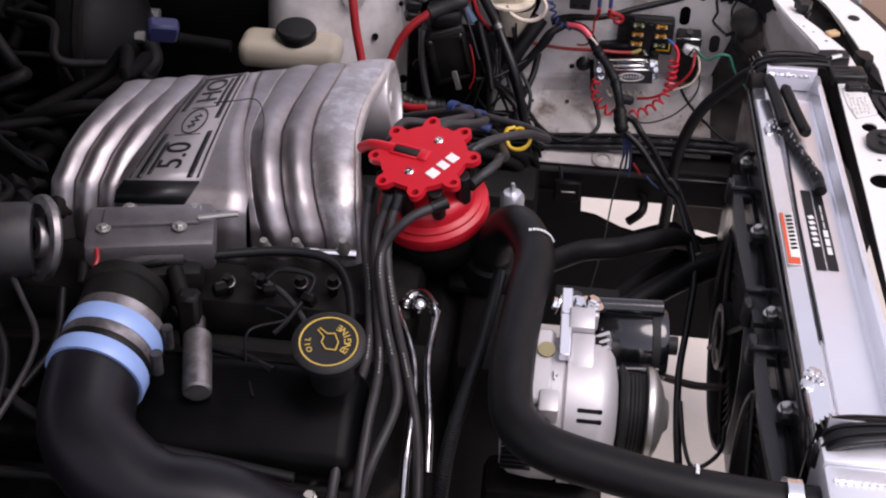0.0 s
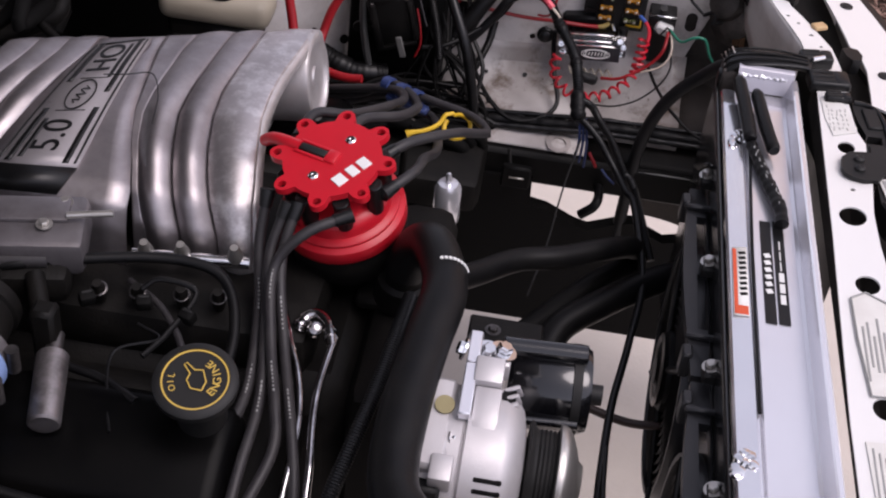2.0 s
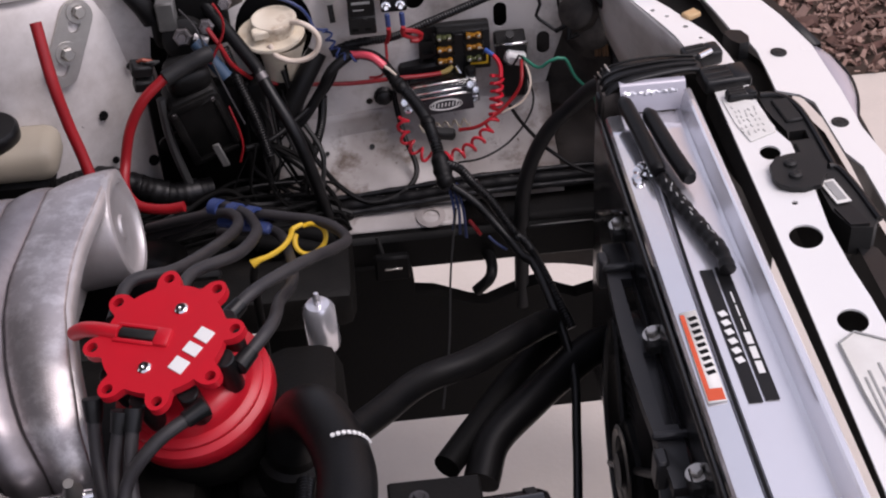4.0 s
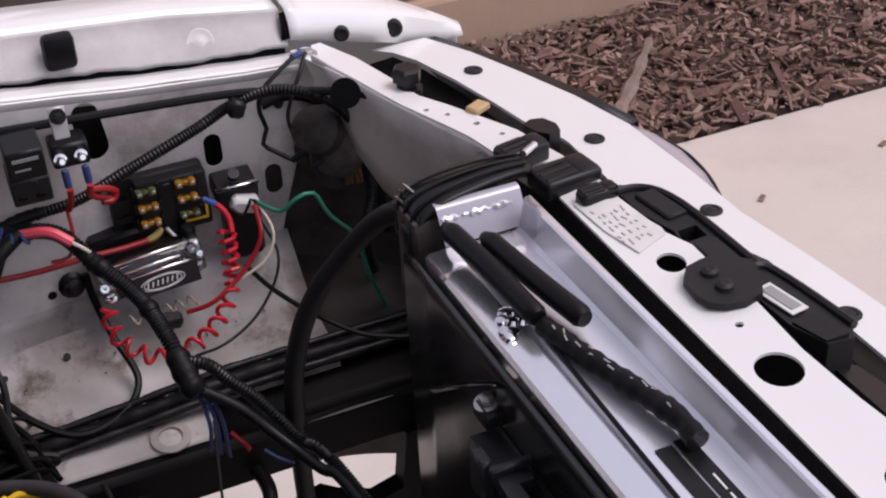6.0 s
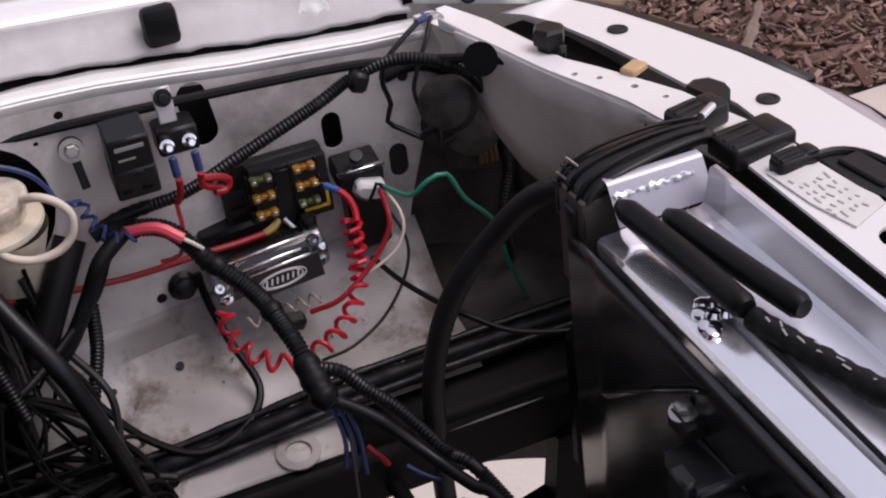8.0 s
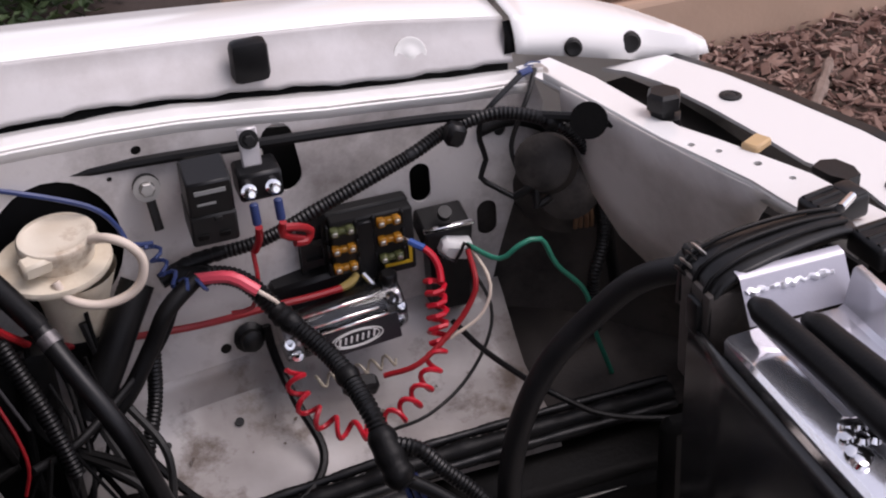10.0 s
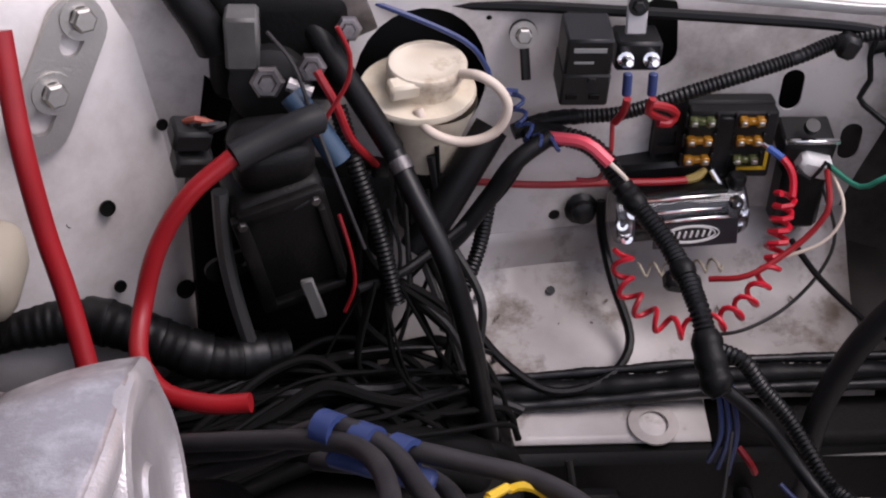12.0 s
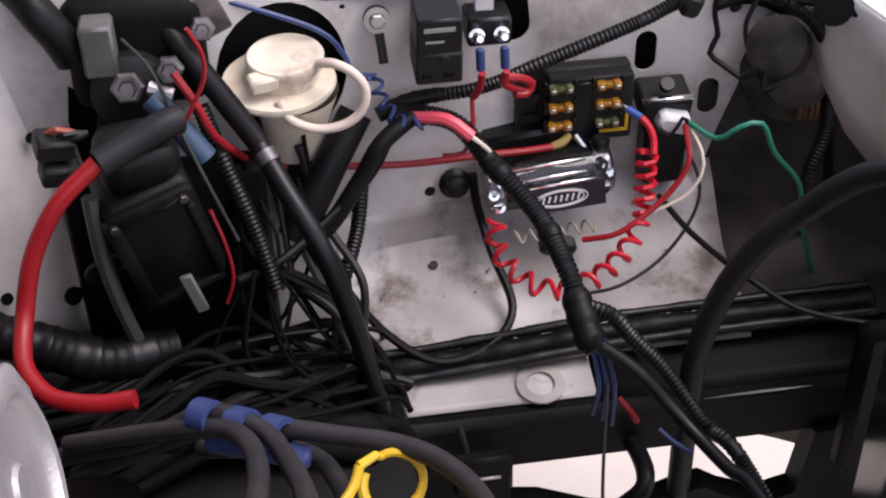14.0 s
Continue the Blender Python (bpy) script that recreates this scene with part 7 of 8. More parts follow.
box(bm, (0.527, 0.5955, 0.759), (0.024, 0.016, 0.015), 0.003, Euler((0.2, 0.3, 0)).to_matrix().to_4x4())
part("white_connector", bm, PRINTWHITE, switch, "white plastic connector")
bm = bmesh.new()
lathe(bm, [(0, 0), (0.005, 0), (0.005, 0.006), (0, 0.006)], (0.522, 0.602, 0.783), (0, -0.6, 0.8), 12)
part("screw", bm, PLASTIC, switch)
bm = bmesh.new()
box(bm, (0.526, 0.612, 0.725), (0.032, 0.024, 0.05), 0.004)
part("lower_body", bm, PLASTIC, switch, "black lower relay body")
wire("black_tie", [(0.512, 0.588, 0.762), (0.522, 0.582, 0.755), (0.530, 0.583, 0.768), (0.537, 0.588, 0.757)], 0.0014, PLASTIC, "thin black wire over the white connector")

washer = thing("washer_filler", (0.265, 0.57, 0.78), "aged cream filler neck with a loop-handled cap", "filler neck")
wa = Vector((0.06, -0.16, 0.98)).normalized()
wc = Vector((0.259, 0.578, 0.828))
bm = bmesh.new()
lathe(bm, [(0.0185, -0.058), (0.0195, -0.05), (0.0225, -0.030), (0.0290, -0.006)], wc + Vector((0.006, -0.003, 0)), wa, 36, (1.0, 0.85))
lathe(bm, [(0.0, -0.006), (0.030, -0.004), (0.0368, -0.002), (0.0378, 0.0005), (0.0368, 0.003), (0.022, 0.004), (0, 0.004)], wc + Vector((-0.004, 0, 0)), wa, 40, (1.0, 0.88))
part("neck", bm, CREAM, washer)
bm = bmesh.new()
lathe(bm, [(0.017, -0.110), (0.0195, -0.095), (0.0205, -0.060), (0.0190, -0.056), (0.0170, -0.056)], wc + Vector((0.009, -0.004, 0)), wa, 28, (1.0, 0.85))
part("neck_sleeve", bm, RUBBER, washer, "black rubber sleeve below the neck")
bm = bmesh.new()
lathe(bm, [(0.0225, 0.003), (0.0225, 0.013), (0.0250, 0.014), (0.0256, 0.0175), (0.0256, 0.0205), (0.0246, 0.0220), (0.0215, 0.0222), (0.0200, 0.0212), (0.012, 0.0208), (0, 0.0210)], wc, wa, 40, (1.0, 0.85))
part("cap", bm, surface("stained_cream_plastic", (0.72, 0.65, 0.53), (0.60, 0.51, 0.39), 0.45, 0, 30, 500, 0.1, 0.8, 0, (0.26, 0.14, 0.06), 0.7, 42, dirt_edge=0.16), washer, "stained cream cap")
bm = bmesh.new()
box(bm, (0, 0, 0), (0.020, 0.012, 0.011), 0.002)
part("cap_tab", placed(bm, Matrix.Translation(wc + Vector((-0.014, -0.021, 0.013))) @ Euler((0.2, 0, 0.3)).to_matrix().to_4x4()), CREAM, washer)
bm = bmesh.new()
sweep(bm, smooth_line([(0.280, 0.562, 0.848), (0.290, 0.552, 0.852), (0.301, 0.548, 0.8465), (0.3077, 0.546, 0.8353), (0.305, 0.545, 0.822), (0.2965, 0.545, 0.8135), (0.284, 0.545, 0.8100), (0.272, 0.546, 0.8110), (0.2590, 0.547, 0.8185), (0.2535, 0.551, 0.830)], 0.003), 0.0031, 10)
part("loop", bm, WHITEWIRE, washer, "pale loop strap")

sol = thing("starter_solenoid", (0.16, 0.56, 0.83), "grimy starter solenoid with studs", "solenoid")
bm = bmesh.new()
lathe(bm, [(0, 0), (0.024, 0), (0.025, 0.003), (0.025, 0.045), (0.02, 0.048), (0, 0.048)], (0.165, 0.595, 0.84), (0, -1, 0.1), 24)
part("body", bm, GREYPLASTIC, sol)
bm = bmesh.new()
box(bm, (0.150, 0.556, 0.876), (0.020, 0.022, 0.034), 0.002)
part("grey_block", bm, surface("grey_plastic", (0.12, 0.118, 0.112), (0.07, 0.068, 0.064), 0.5, 0, 40, 400, 0.1, 0.9), sol, "grey plastic block")
for p, r in (((0.164, 0.545, 0.853), 0.0105), ((0.190, 0.548, 0.861), 0.009), ((0.212, 0.560, 0.880), 0.008)):
    bm = bmesh.new()
    lathe(bm, [(r, 0), (r, 0.004), (r * 0.8, 0.006), (r * 0.55, 0.006), (r * 0.5, 0.004), (r * 0.45, 0.010), (0, 0.010)], p, (0, -0.95, 0.25), 6)
    part("stud_nut", bm, ZINC, sol, "dull corroded stud nut")
bm = bmesh.new()
rod(bm, (0.176, 0.545, 0.851), (0.190, 0.542, 0.846), 0.0045, 8)
part("white_lug", bm, ENDCAST, sol, "bright bare lug")
for a, b in (((0.150, 0.57, 0.82), (0.145, 0.55, 0.805)),):
    bm = bmesh.new()
    rod(bm, a, b, 0.010, 12)
    part("bracket", bm, GREASEFILL, sol)

bm = bmesh.new()
box(bm, (0.214, 0.574, 0.881), (0.024, 0.003, 0.034), 0.001, Euler((0.2, -0.35, 0.2)).to_matrix().to_4x4())
part("mounting_tab", bm, ZINC, sol, "grey steel mounting tab")

COILBLACK = surface("dusty_moulded_black", (0.003, 0.003, 0.003), (0.008, 0.0075, 0.007), 0.45, 0, 28, 500, 0.35, 0.9, 0, (0.020, 0.018, 0.016), 0.5, 45, gloss=0.2)
box_ = thing("coil_module", (0.17, 0.51, 0.70), "black ignition coil module on a grey bracket", "ignition coil")
bm = bmesh.new()
box(bm, (0.172, 0.512, 0.774), (0.056, 0.046, 0.088), 0.008, Euler((0.12, -0.24, 0.25)).to_matrix().to_4x4(), 3)
part("housing", bm, COILBLACK, box_)
bm = bmesh.new()
box(bm, (0.166, 0.506, 0.828), (0.048, 0.042, 0.034), 0.013, Euler((0.2, 0.05, 0.3)).to_matrix().to_4x4(), 4)
part("tower", bm, COILBLACK, box_)
bm = bmesh.new()
sweep(bm, smooth_line([(0.137, 0.49, 0.812), (0.138, 0.487, 0.77), (0.143, 0.488, 0.73), (0.150, 0.492, 0.69)]), 0.005, 8)
part("bracket", bm, surface("grey_bracket", (0.09, 0.09, 0.088), None, 0.5, 0.4), box_, "dull grey bracket strap")
cmod = Matrix.Translation((0.172, 0.512, 0.774)) @ Euler((0.12, -0.24, 0.25)).to_matrix().to_4x4()
for u, v, w, h in ((-0.025, 0.0, 0.009, 0.080), (0.022, -0.004, 0.005, 0.062), (0.0, 0.038, 0.050, 0.009), (0.0, -0.038, 0.046, 0.006)):
    bm = bmesh.new()
    box(bm, (0, 0, 0), (w, 0.007, h), 0.0016, None, 2)
    bmesh.ops.transform(bm, matrix=cmod @ Matrix.Translation((u, -0.0255, v)), verts=bm.verts)
    part("core_frame", bm, COILBLACK, box_, "dusty laminated core frame")
for u, v in ((-0.024, 0.037), (0.020, 0.037)):
    bolt(cmod @ Vector((u, -0.029, v)), cmod.to_3x3() @ Vector((0, -1, 0)), 0.0030, box_, DULLSTEEL, "screw", False)
bm = bmesh.new()
plate(bm, slot2(0, 0, 0.009, 0.008, 9), [ring2(0, 0.006, 0.0035, n=10)], lambda u, v, w: cmod @ Vector((-0.038 + v, -0.01 + w, -0.01 + u)), 0.003)
part("ear", bm, COILBLACK, box_)
bm = bmesh.new()
sweep(bm, smooth_line([(0.160, 0.486, 0.805), (0.180, 0.482, 0.806), (0.196, 0.486, 0.816)]), 0.0022, 8)
part("rim", bm, GREYPLASTIC, box_)
bm = bmesh.new()
box(bm, (0.189, 0.486, 0.736), (0.008, 0.004, 0.030), 0.001, Euler((0, -0.28, 0)).to_matrix().to_4x4())
part("pale_tag", bm, surface("pale_grey_tag", (0.13, 0.128, 0.122), None, 0.6), box_, "pale grey plastic tag")
for k in range(3):
    bm = bmesh.new()
    sweep(bm, smooth_line([(0.118 + 0.004 * k, 0.50, 0.852 - 0.004 * k), (0.126 + 0.004 * k, 0.494, 0.858 - 0.004 * k), (0.136 + 0.003 * k, 0.498, 0.852)]), 0.002, 6)
    part("pigtail", bm, surface("rust_red_wire", (0.30, 0.07, 0.04), None, 0.5) if k == 0 else GREYPLASTIC, box_)
for z in (0.846, 0.828):
    bm = bmesh.new()
    box(bm, (0.122, 0.498, z), (0.022, 0.018, 0.014), 0.002, Euler((0.2, 0.2, 0.3)).to_matrix().to_4x4())
    part("connector", bm, GREYPLASTIC, box_)

reservoir = thing("brake_reservoir", (-0.06, 0.46, 0.74), "milky brake fluid reservoir with a black cap", "reservoir")
bm = bmesh.new()
box(bm, (-0.048, 0.47, 0.772), (0.145, 0.065, 0.042), 0.016, None, 3)
part("tank", bm, MILKY, reservoir)
bm = bmesh.new()
lathe(bm, [(0, 0), (0.028, 0), (0.029, 0.004), (0.029, 0.014), (0.026, 0.018), (0, 0.018)], (-0.040, 0.47, 0.792), (0, -0.1, 1), 30)
part("cap", bm, PLASTIC, reservoir)
bm = bmesh.new()
box(bm, (-0.05, 0.47, 0.738), (0.12, 0.05, 0.03), 0.008)
part("master_cylinder", bm, GREASEFILL, reservoir)

# ---- looms, hoses and wires on the driver's side ----
def wrapped(name, points, r, label, wraps):
    """A corrugated loom with taped lengths on it."""
    ob = thing(name, points[0], label, "cable loom")
    line = smooth_line(points, 0.0015)
    bm = bmesh.new()
    sweep(bm, line, r, 12, r * 0.15)
    part("sleeve", bm, PLASTIC, ob)
    for a, b, extra in wraps:
        bm = bmesh.new()
        piece = line[int(a * (len(line) - 1)):int(b * (len(line) - 1)) + 1:2]
        sweep(bm, piece, lambda u: r + extra * min(1, u * 8, (1 - u) * 8) + 0.0004 * math.sin(u * 60) + 0.0005 * math.sin(u * 97 + 1), 14)
        part("tape_wrap", bm, RUBBER, ob, "black tape wrapping")
    return ob


wrapped("main_loom", [(0.326, 0.585, 0.793), (0.366, 0.570, 0.791), (0.388, 0.545, 0.771), (0.412, 0.510, 0.752), (0.422, 0.470, 0.739), (0.426, 0.447, 0.723), (0.429, 0.430, 0.711), (0.4315, 0.424, 0.7065)], 0.0070, "thick black corrugated loom across the bay", ((0.0, 0.12, 0.0010), (0.34, 0.42, 0.0008), (0.62, 0.66, 0.0006), (0.82, 1.0, 0.0030)))
wrapped("upper_loom", [(0.318, 0.585, 0.792), (0.344, 0.590, 0.799), (0.389, 0.590, 0.803), (0.434, 0.590, 0.819), (0.497, 0.597, 0.838), (0.530, 0.604, 0.848), (0.566, 0.598, 0.856), (0.601, 0.588, 0.846), (0.626, 0.592, 0.820), (0.638, 0.596, 0.788), (0.644, 0.596, 0.740), (0.634, 0.592, 0.70), (0.640, 0.60, 0.65)], 0.0051, "black corrugated loom running up the apron", ((0.0, 0.10, 0.0006), (0.575, 0.595, 0.0010)))
loom("lower_loom", [(0.424, 0.452, 0.722), (0.444, 0.438, 0.722), (0.458, 0.432, 0.705), (0.474, 0.424, 0.688), (0.486, 0.412, 0.673), (0.499, 0.395, 0.657), (0.513, 0.370, 0.653), (0.545, 0.300, 0.600)], 0.0055, "black corrugated branch loom towards the fans")
wire("fan_lead", [(0.430, 0.430, 0.710), (0.447, 0.424, 0.698), (0.462, 0.416, 0.686), (0.477, 0.404, 0.670), (0.491, 0.386, 0.658), (0.503, 0.360, 0.654), (0.514, 0.335, 0.654), (0.530, 0.215, 0.636), (0.520, 0.12, 0.62), (0.505, 0.02, 0.62), (0.497, -0.08, 0.63), (0.492, -0.17, 0.65)], 0.0046, PLASTIC, "black taped fan lead hanging past the fans", "cable loom", 10)
wire("fan_lead_loop", [(0.497, -0.08, 0.66), (0.496, -0.16, 0.67), (0.503, -0.205, 0.68), (0.528, -0.190, 0.69), (0.535, -0.16, 0.70)], 0.0024, PLASTIC, "thin black fan wire loop")
for z, y in ((0.848, 0.597),):
    bm = bmesh.new()
    box(bm, (0.532, y, z), (0.014, 0.014, 0.016), 0.003, Euler((0, 0.4, 0)).to_matrix().to_4x4())
    solo("loom_clip", bm, PLASTIC, "black plastic loom clip on the apron", "clip")
wire("bonnet_cable", [(0.05, 0.600, 0.915), (0.172, 0.597, 0.897), (0.239, 0.600, 0.879), (0.346, 0.606, 0.870), (0.459, 0.608, 0.862), (0.536, 0.605, 0.857), (0.582, 0.595, 0.852), (0.622, 0.573, 0.851), (0.64, 0.56, 0.848)], 0.0038, RUBBER, "long black cable sheath along the apron", "cable")
wire("red_feed", [(0.193, 0.530, 0.868), (0.204, 0.522, 0.850), (0.212, 0.525, 0.826), (0.224, 0.540, 0.802), (0.243, 0.566, 0.773), (0.329, 0.585, 0.751), (0.388, 0.588, 0.750), (0.420, 0.592, 0.7475), (0.441, 0.594, 0.7475)], 0.0026, REDWIRE, "dull red feed wire to the fuse block")
wire("pink_sleeve", [(0.339, 0.572, 0.796), (0.361, 0.560, 0.799), (0.376, 0.550, 0.790)], 0.0042, PINKWIRE, "pink heat-shrink sleeved wire")
wire("cream_wire", [(0.376, 0.550, 0.790), (0.386, 0.547, 0.781), (0.392, 0.550, 0.768), (0.394, 0.556, 0.752)], 0.0016, WHITEWIRE, "cream wire leaving the pink sleeve")
bm = bmesh.new()
coil(bm, [(0.503, 0.572, 0.752), (0.501, 0.565, 0.726), (0.498, 0.555, 0.709)], 0.0068, 0.0092, 0.0021)
coil(bm, [(0.498, 0.555, 0.709), (0.482, 0.535, 0.696), (0.457, 0.515, 0.690), (0.426, 0.505, 0.691), (0.405, 0.512, 0.697), (0.391, 0.530, 0.709), (0.392, 0.550, 0.723)], 0.0062, 0.0150, 0.0019)
sweep(bm, smooth_line([(0.501, 0.586, 0.7695), (0.5055, 0.581, 0.765), (0.508, 0.576, 0.757), (0.507, 0.570, 0.749)]), 0.0026, 8)
solo("coiled_wire", bm, surface("bright_red_insulation", (0.56, 0.012, 0.028), (0.44, 0.010, 0.020), 0.35, 0, 40, 400, 0.05), "bright red coiled wire hanging below the fuse block", "coiled wire")
wire("red_relay_wire", [(0.533, 0.585, 0.760), (0.530, 0.562, 0.750), (0.525, 0.557, 0.738), (0.509, 0.552, 0.721), (0.479, 0.545, 0.703), (0.455, 0.553, 0.694)], 0.0021, REDWIRE, "red wire from the relay to the coiled wire")
wire("white_wire", [(0.536, 0.590, 0.760), (0.540, 0.565, 0.750), (0.538, 0.556, 0.738), (0.527, 0.552, 0.724), (0.505, 0.552, 0.713)], 0.0013, WHITEWIRE, "thin cream wire below the relay")
wire("green_wire", [(0.534, 0.590, 0.762), (0.550, 0.567, 0.759), (0.563, 0.560, 0.771), (0.579, 0.560, 0.772), (0.591, 0.560, 0.747), (0.613, 0.560, 0.718), (0.621, 0.560, 0.680), (0.635, 0.560, 0.637)], 0.0019, GREENWIRE, "green wire drooping from the relay")
wire("grey_wire", [(0.54, 0.60, 0.735), (0.545, 0.575, 0.715), (0.535, 0.56, 0.695), (0.51, 0.545, 0.675), (0.478, 0.53, 0.668), (0.45, 0.52, 0.672)], 0.0013, GREYPLASTIC, "thin grey wire looped below the relay")
wire("sagging_cable", [(0.269, 0.560, 0.710), (0.289, 0.550, 0.671), (0.313, 0.520, 0.653), (0.345, 0.502, 0.641), (0.382, 0.510, 0.644), (0.402, 0.535, 0.655), (0.392, 0.565, 0.684), (0.386, 0.590, 0.707), (0.384, 0.596, 0.73)], 0.0032, RUBBER, "thin black cable sagging over the wheel house", "cable")
bm = bmesh.new()
sweep(bm, smooth_line([(0.20, 0.600, 0.885), (0.234, 0.592, 0.878), (0.283, 0.588, 0.857), (0.299, 0.585, 0.838), (0.303, 0.580, 0.828), (0.318, 0.578, 0.826)]), 0.0018, 7)
coil(bm, [(0.316, 0.577, 0.827), (0.321, 0.572, 0.808), (0.333, 0.567, 0.795), (0.345, 0.566, 0.795)], 0.0045, 0.010, 0.0014)
solo("blue_wire", bm, BLUEWIRE, "faded blue wire wound round the loom joint", "wire")
bm = bmesh.new()
lathe(bm, [(0.004, 0), (0.009, 0), (0.009, 0.003), (0.004, 0.003)], (0.3215, 0.598, 0.857), (0, -1, 0.2), 18)
rod(bm, (0.3225, 0.594, 0.848), (0.324, 0.586, 0.830), 0.0032, 8)
ground = solo("earth_strap", bm, GREYPLASTIC, "grey earth lug bolted to the apron", "earth strap")
bolt((0.3215, 0.595, 0.857), (0, -1, 0.2), 0.0052, ground)
wire("horn_wire", [(0.595, 0.631, 0.865), (0.580, 0.620, 0.862), (0.565, 0.613, 0.855), (0.556, 0.611, 0.845), (0.555, 0.611, 0.831), (0.559, 0.611, 0.815), (0.554, 0.610, 0.802), (0.563, 0.606, 0.794), (0.575, 0.600, 0.786)], 0.0021, PLASTIC, "black wire dropping from the fender bolt")
wire("horn_wire_two", [(0.608, 0.637, 0.864), (0.598, 0.622, 0.856), (0.588, 0.615, 0.842), (0.580, 0.615, 0.819), (0.584, 0.612, 0.798), (0.592, 0.606, 0.780)], 0.0018, GREYPLASTIC, "grey wire dropping from the fender bolt")
bm = bmesh.new()
rod(bm, (0.594, 0.631, 0.8655), (0.604, 0.635, 0.8655), 0.0028, 8)
solo("blue_crimp", bm, BLUEWIRE, "blue crimp terminal on the fender bolt", "terminal")
bm = bmesh.new()
sweep(bm, smooth_line([(0.575, 0.600, 0.785), (0.590, 0.594, 0.795), (0.588, 0.590, 0.780), (0.60, 0.59, 0.785)]), 0.003, 7)
solo("horn_connector", bm, PLASTIC, "black horn connector with curled tails", "connector")
HORNBLACK = surface("dust_caked_black", (0.020, 0.018, 0.016), (0.085, 0.074, 0.066), 0.6, 0, 30, 300, 0.4, 1.0, 0, (0.006, 0.0055, 0.005), 0.8, 38, gloss=0.3, dirt_edge=0.16)
wire("lamp_hose", [(0.562, 0.632, 0.828), (0.580, 0.632, 0.832), (0.599, 0.630, 0.829), (0.622, 0.626, 0.815), (0.643, 0.622, 0.787), (0.654, 0.620, 0.754), (0.660, 0.618, 0.714), (0.664, 0.615, 0.680)], 0.0058, RUBBER, "black hose arching down beside the horn", "hose", 12)
horn = thing("horn", (0.625, 0.61, 0.76), "black horn with coppery coil windings", "horn")
bm = bmesh.new()
lathe(bm, [(0, 0), (0.040, 0), (0.042, 0.005), (0.040, 0.012), (0.028, 0.016), (0.022, 0.034), (0.012, 0.038), (0, 0.038)], (0.628, 0.628, 0.775), (-0.35, -0.9, 0.2), 30)
part("shell", bm, HORNBLACK, horn)
bm = bmesh.new()
lathe(bm, [(0, 0), (0.021, 0), (0.023, 0.004), (0.021, 0.020), (0.016, 0.024), (0, 0.024)], (0.607, 0.612, 0.800), (-0.5, -0.7, 0.5), 22)
part("coil_cover", bm, HORNBLACK, horn, "dusty dark coil cover")
bm = bmesh.new()
line = smooth_line([(0.622, 0.372, 0.846), (0.606, 0.398, 0.837), (0.590, 0.428, 0.815), (0.572, 0.449, 0.783), (0.548, 0.461, 0.748), (0.530, 0.467, 0.709), (0.519, 0.470, 0.664), (0.515, 0.470, 0.615), (0.512, 0.46, 0.50)], 0.006)
sweep(bm, line, 0.0084, 18)
overflow = thing("overflow_hose", (0.608, 0.405, 0.829), "black rubber hose from the radiator end", "hose")
part("tube", bm, surface("dull_hose_rubber", (0.010, 0.010, 0.011), (0.020, 0.019, 0.019), 0.5, 0, 30, 500, 0.15, gloss=0.3), overflow)
bm = bmesh.new()
lathe(bm, [(0.0090, 0), (0.0118, 0), (0.0118, 0.008), (0.0090, 0.008)], (0.609, 0.393, 0.8395), (-0.5, 0.75, -0.35), 20)
box(bm, (0.606, 0.392, 0.8535), (0.012, 0.010, 0.008), 0.002)
part("spring_clamp", bm, GREYPLASTIC, overflow, "dark spring clamp")
dip_tube = thing("dip_tube", (0.238, 0.535, 0.810), "straight black tube with a metal ferrule leaning across the bay", "tube")
part("tube", tube([(0.238, 0.535, 0.810), (0.250, 0.515, 0.792), (0.270, 0.49, 0.758), (0.285, 0.478, 0.71), (0.296, 0.472, 0.655), (0.305, 0.465, 0.60)], 0.0068, 14), PLASTIC, dip_tube)
bm = bmesh.new()
rod(bm, (0.241, 0.530, 0.8065), (0.2445, 0.5245, 0.8015), 0.0074, 14)
part("ferrule", bm, ROUGHCAST, dip_tube, "dull metal ferrule")
wire("twin_hose", [(0.340, 0.572, 0.797), (0.317, 0.560, 0.785), (0.303, 0.558, 0.762), (0.282, 0.550, 0.735), (0.262, 0.545, 0.718)], 0.0060, RUBBER, "black sleeved connector lead by the tower", "cable", 12)
loom("tower_loom", [(0.303, 0.570, 0.746), (0.298, 0.565, 0.714), (0.287, 0.55, 0.688), (0.275, 0.53, 0.67)], 0.0055, "black corrugated loom beside the wheel house")
loom("solenoid_loom", [(0.205, 0.545, 0.835), (0.216, 0.53, 0.80), (0.230, 0.515, 0.76), (0.24, 0.50, 0.72)], 0.0060, "black corrugated loom below the solenoid")
wire("blue_taped_lead", [(0.178, 0.532, 0.851), (0.190, 0.524, 0.838), (0.206, 0.516, 0.815)], 0.0076, surface("dark_blue_tape", (0.03, 0.065, 0.115), None, 0.5), "dark blue taped lead at the solenoid", "cable", 12)
red_a = [(0.040, 0.45, 0.935), (0.046, 0.43, 0.885), (0.053, 0.42, 0.836), (0.062, 0.41, 0.797), (0.072, 0.39, 0.752), (0.078, 0.37, 0.715)]
wire("battery_cable", red_a, 0.0060, REDWIRE, "thick red battery cable passing behind the plenum", "battery cable", 14)
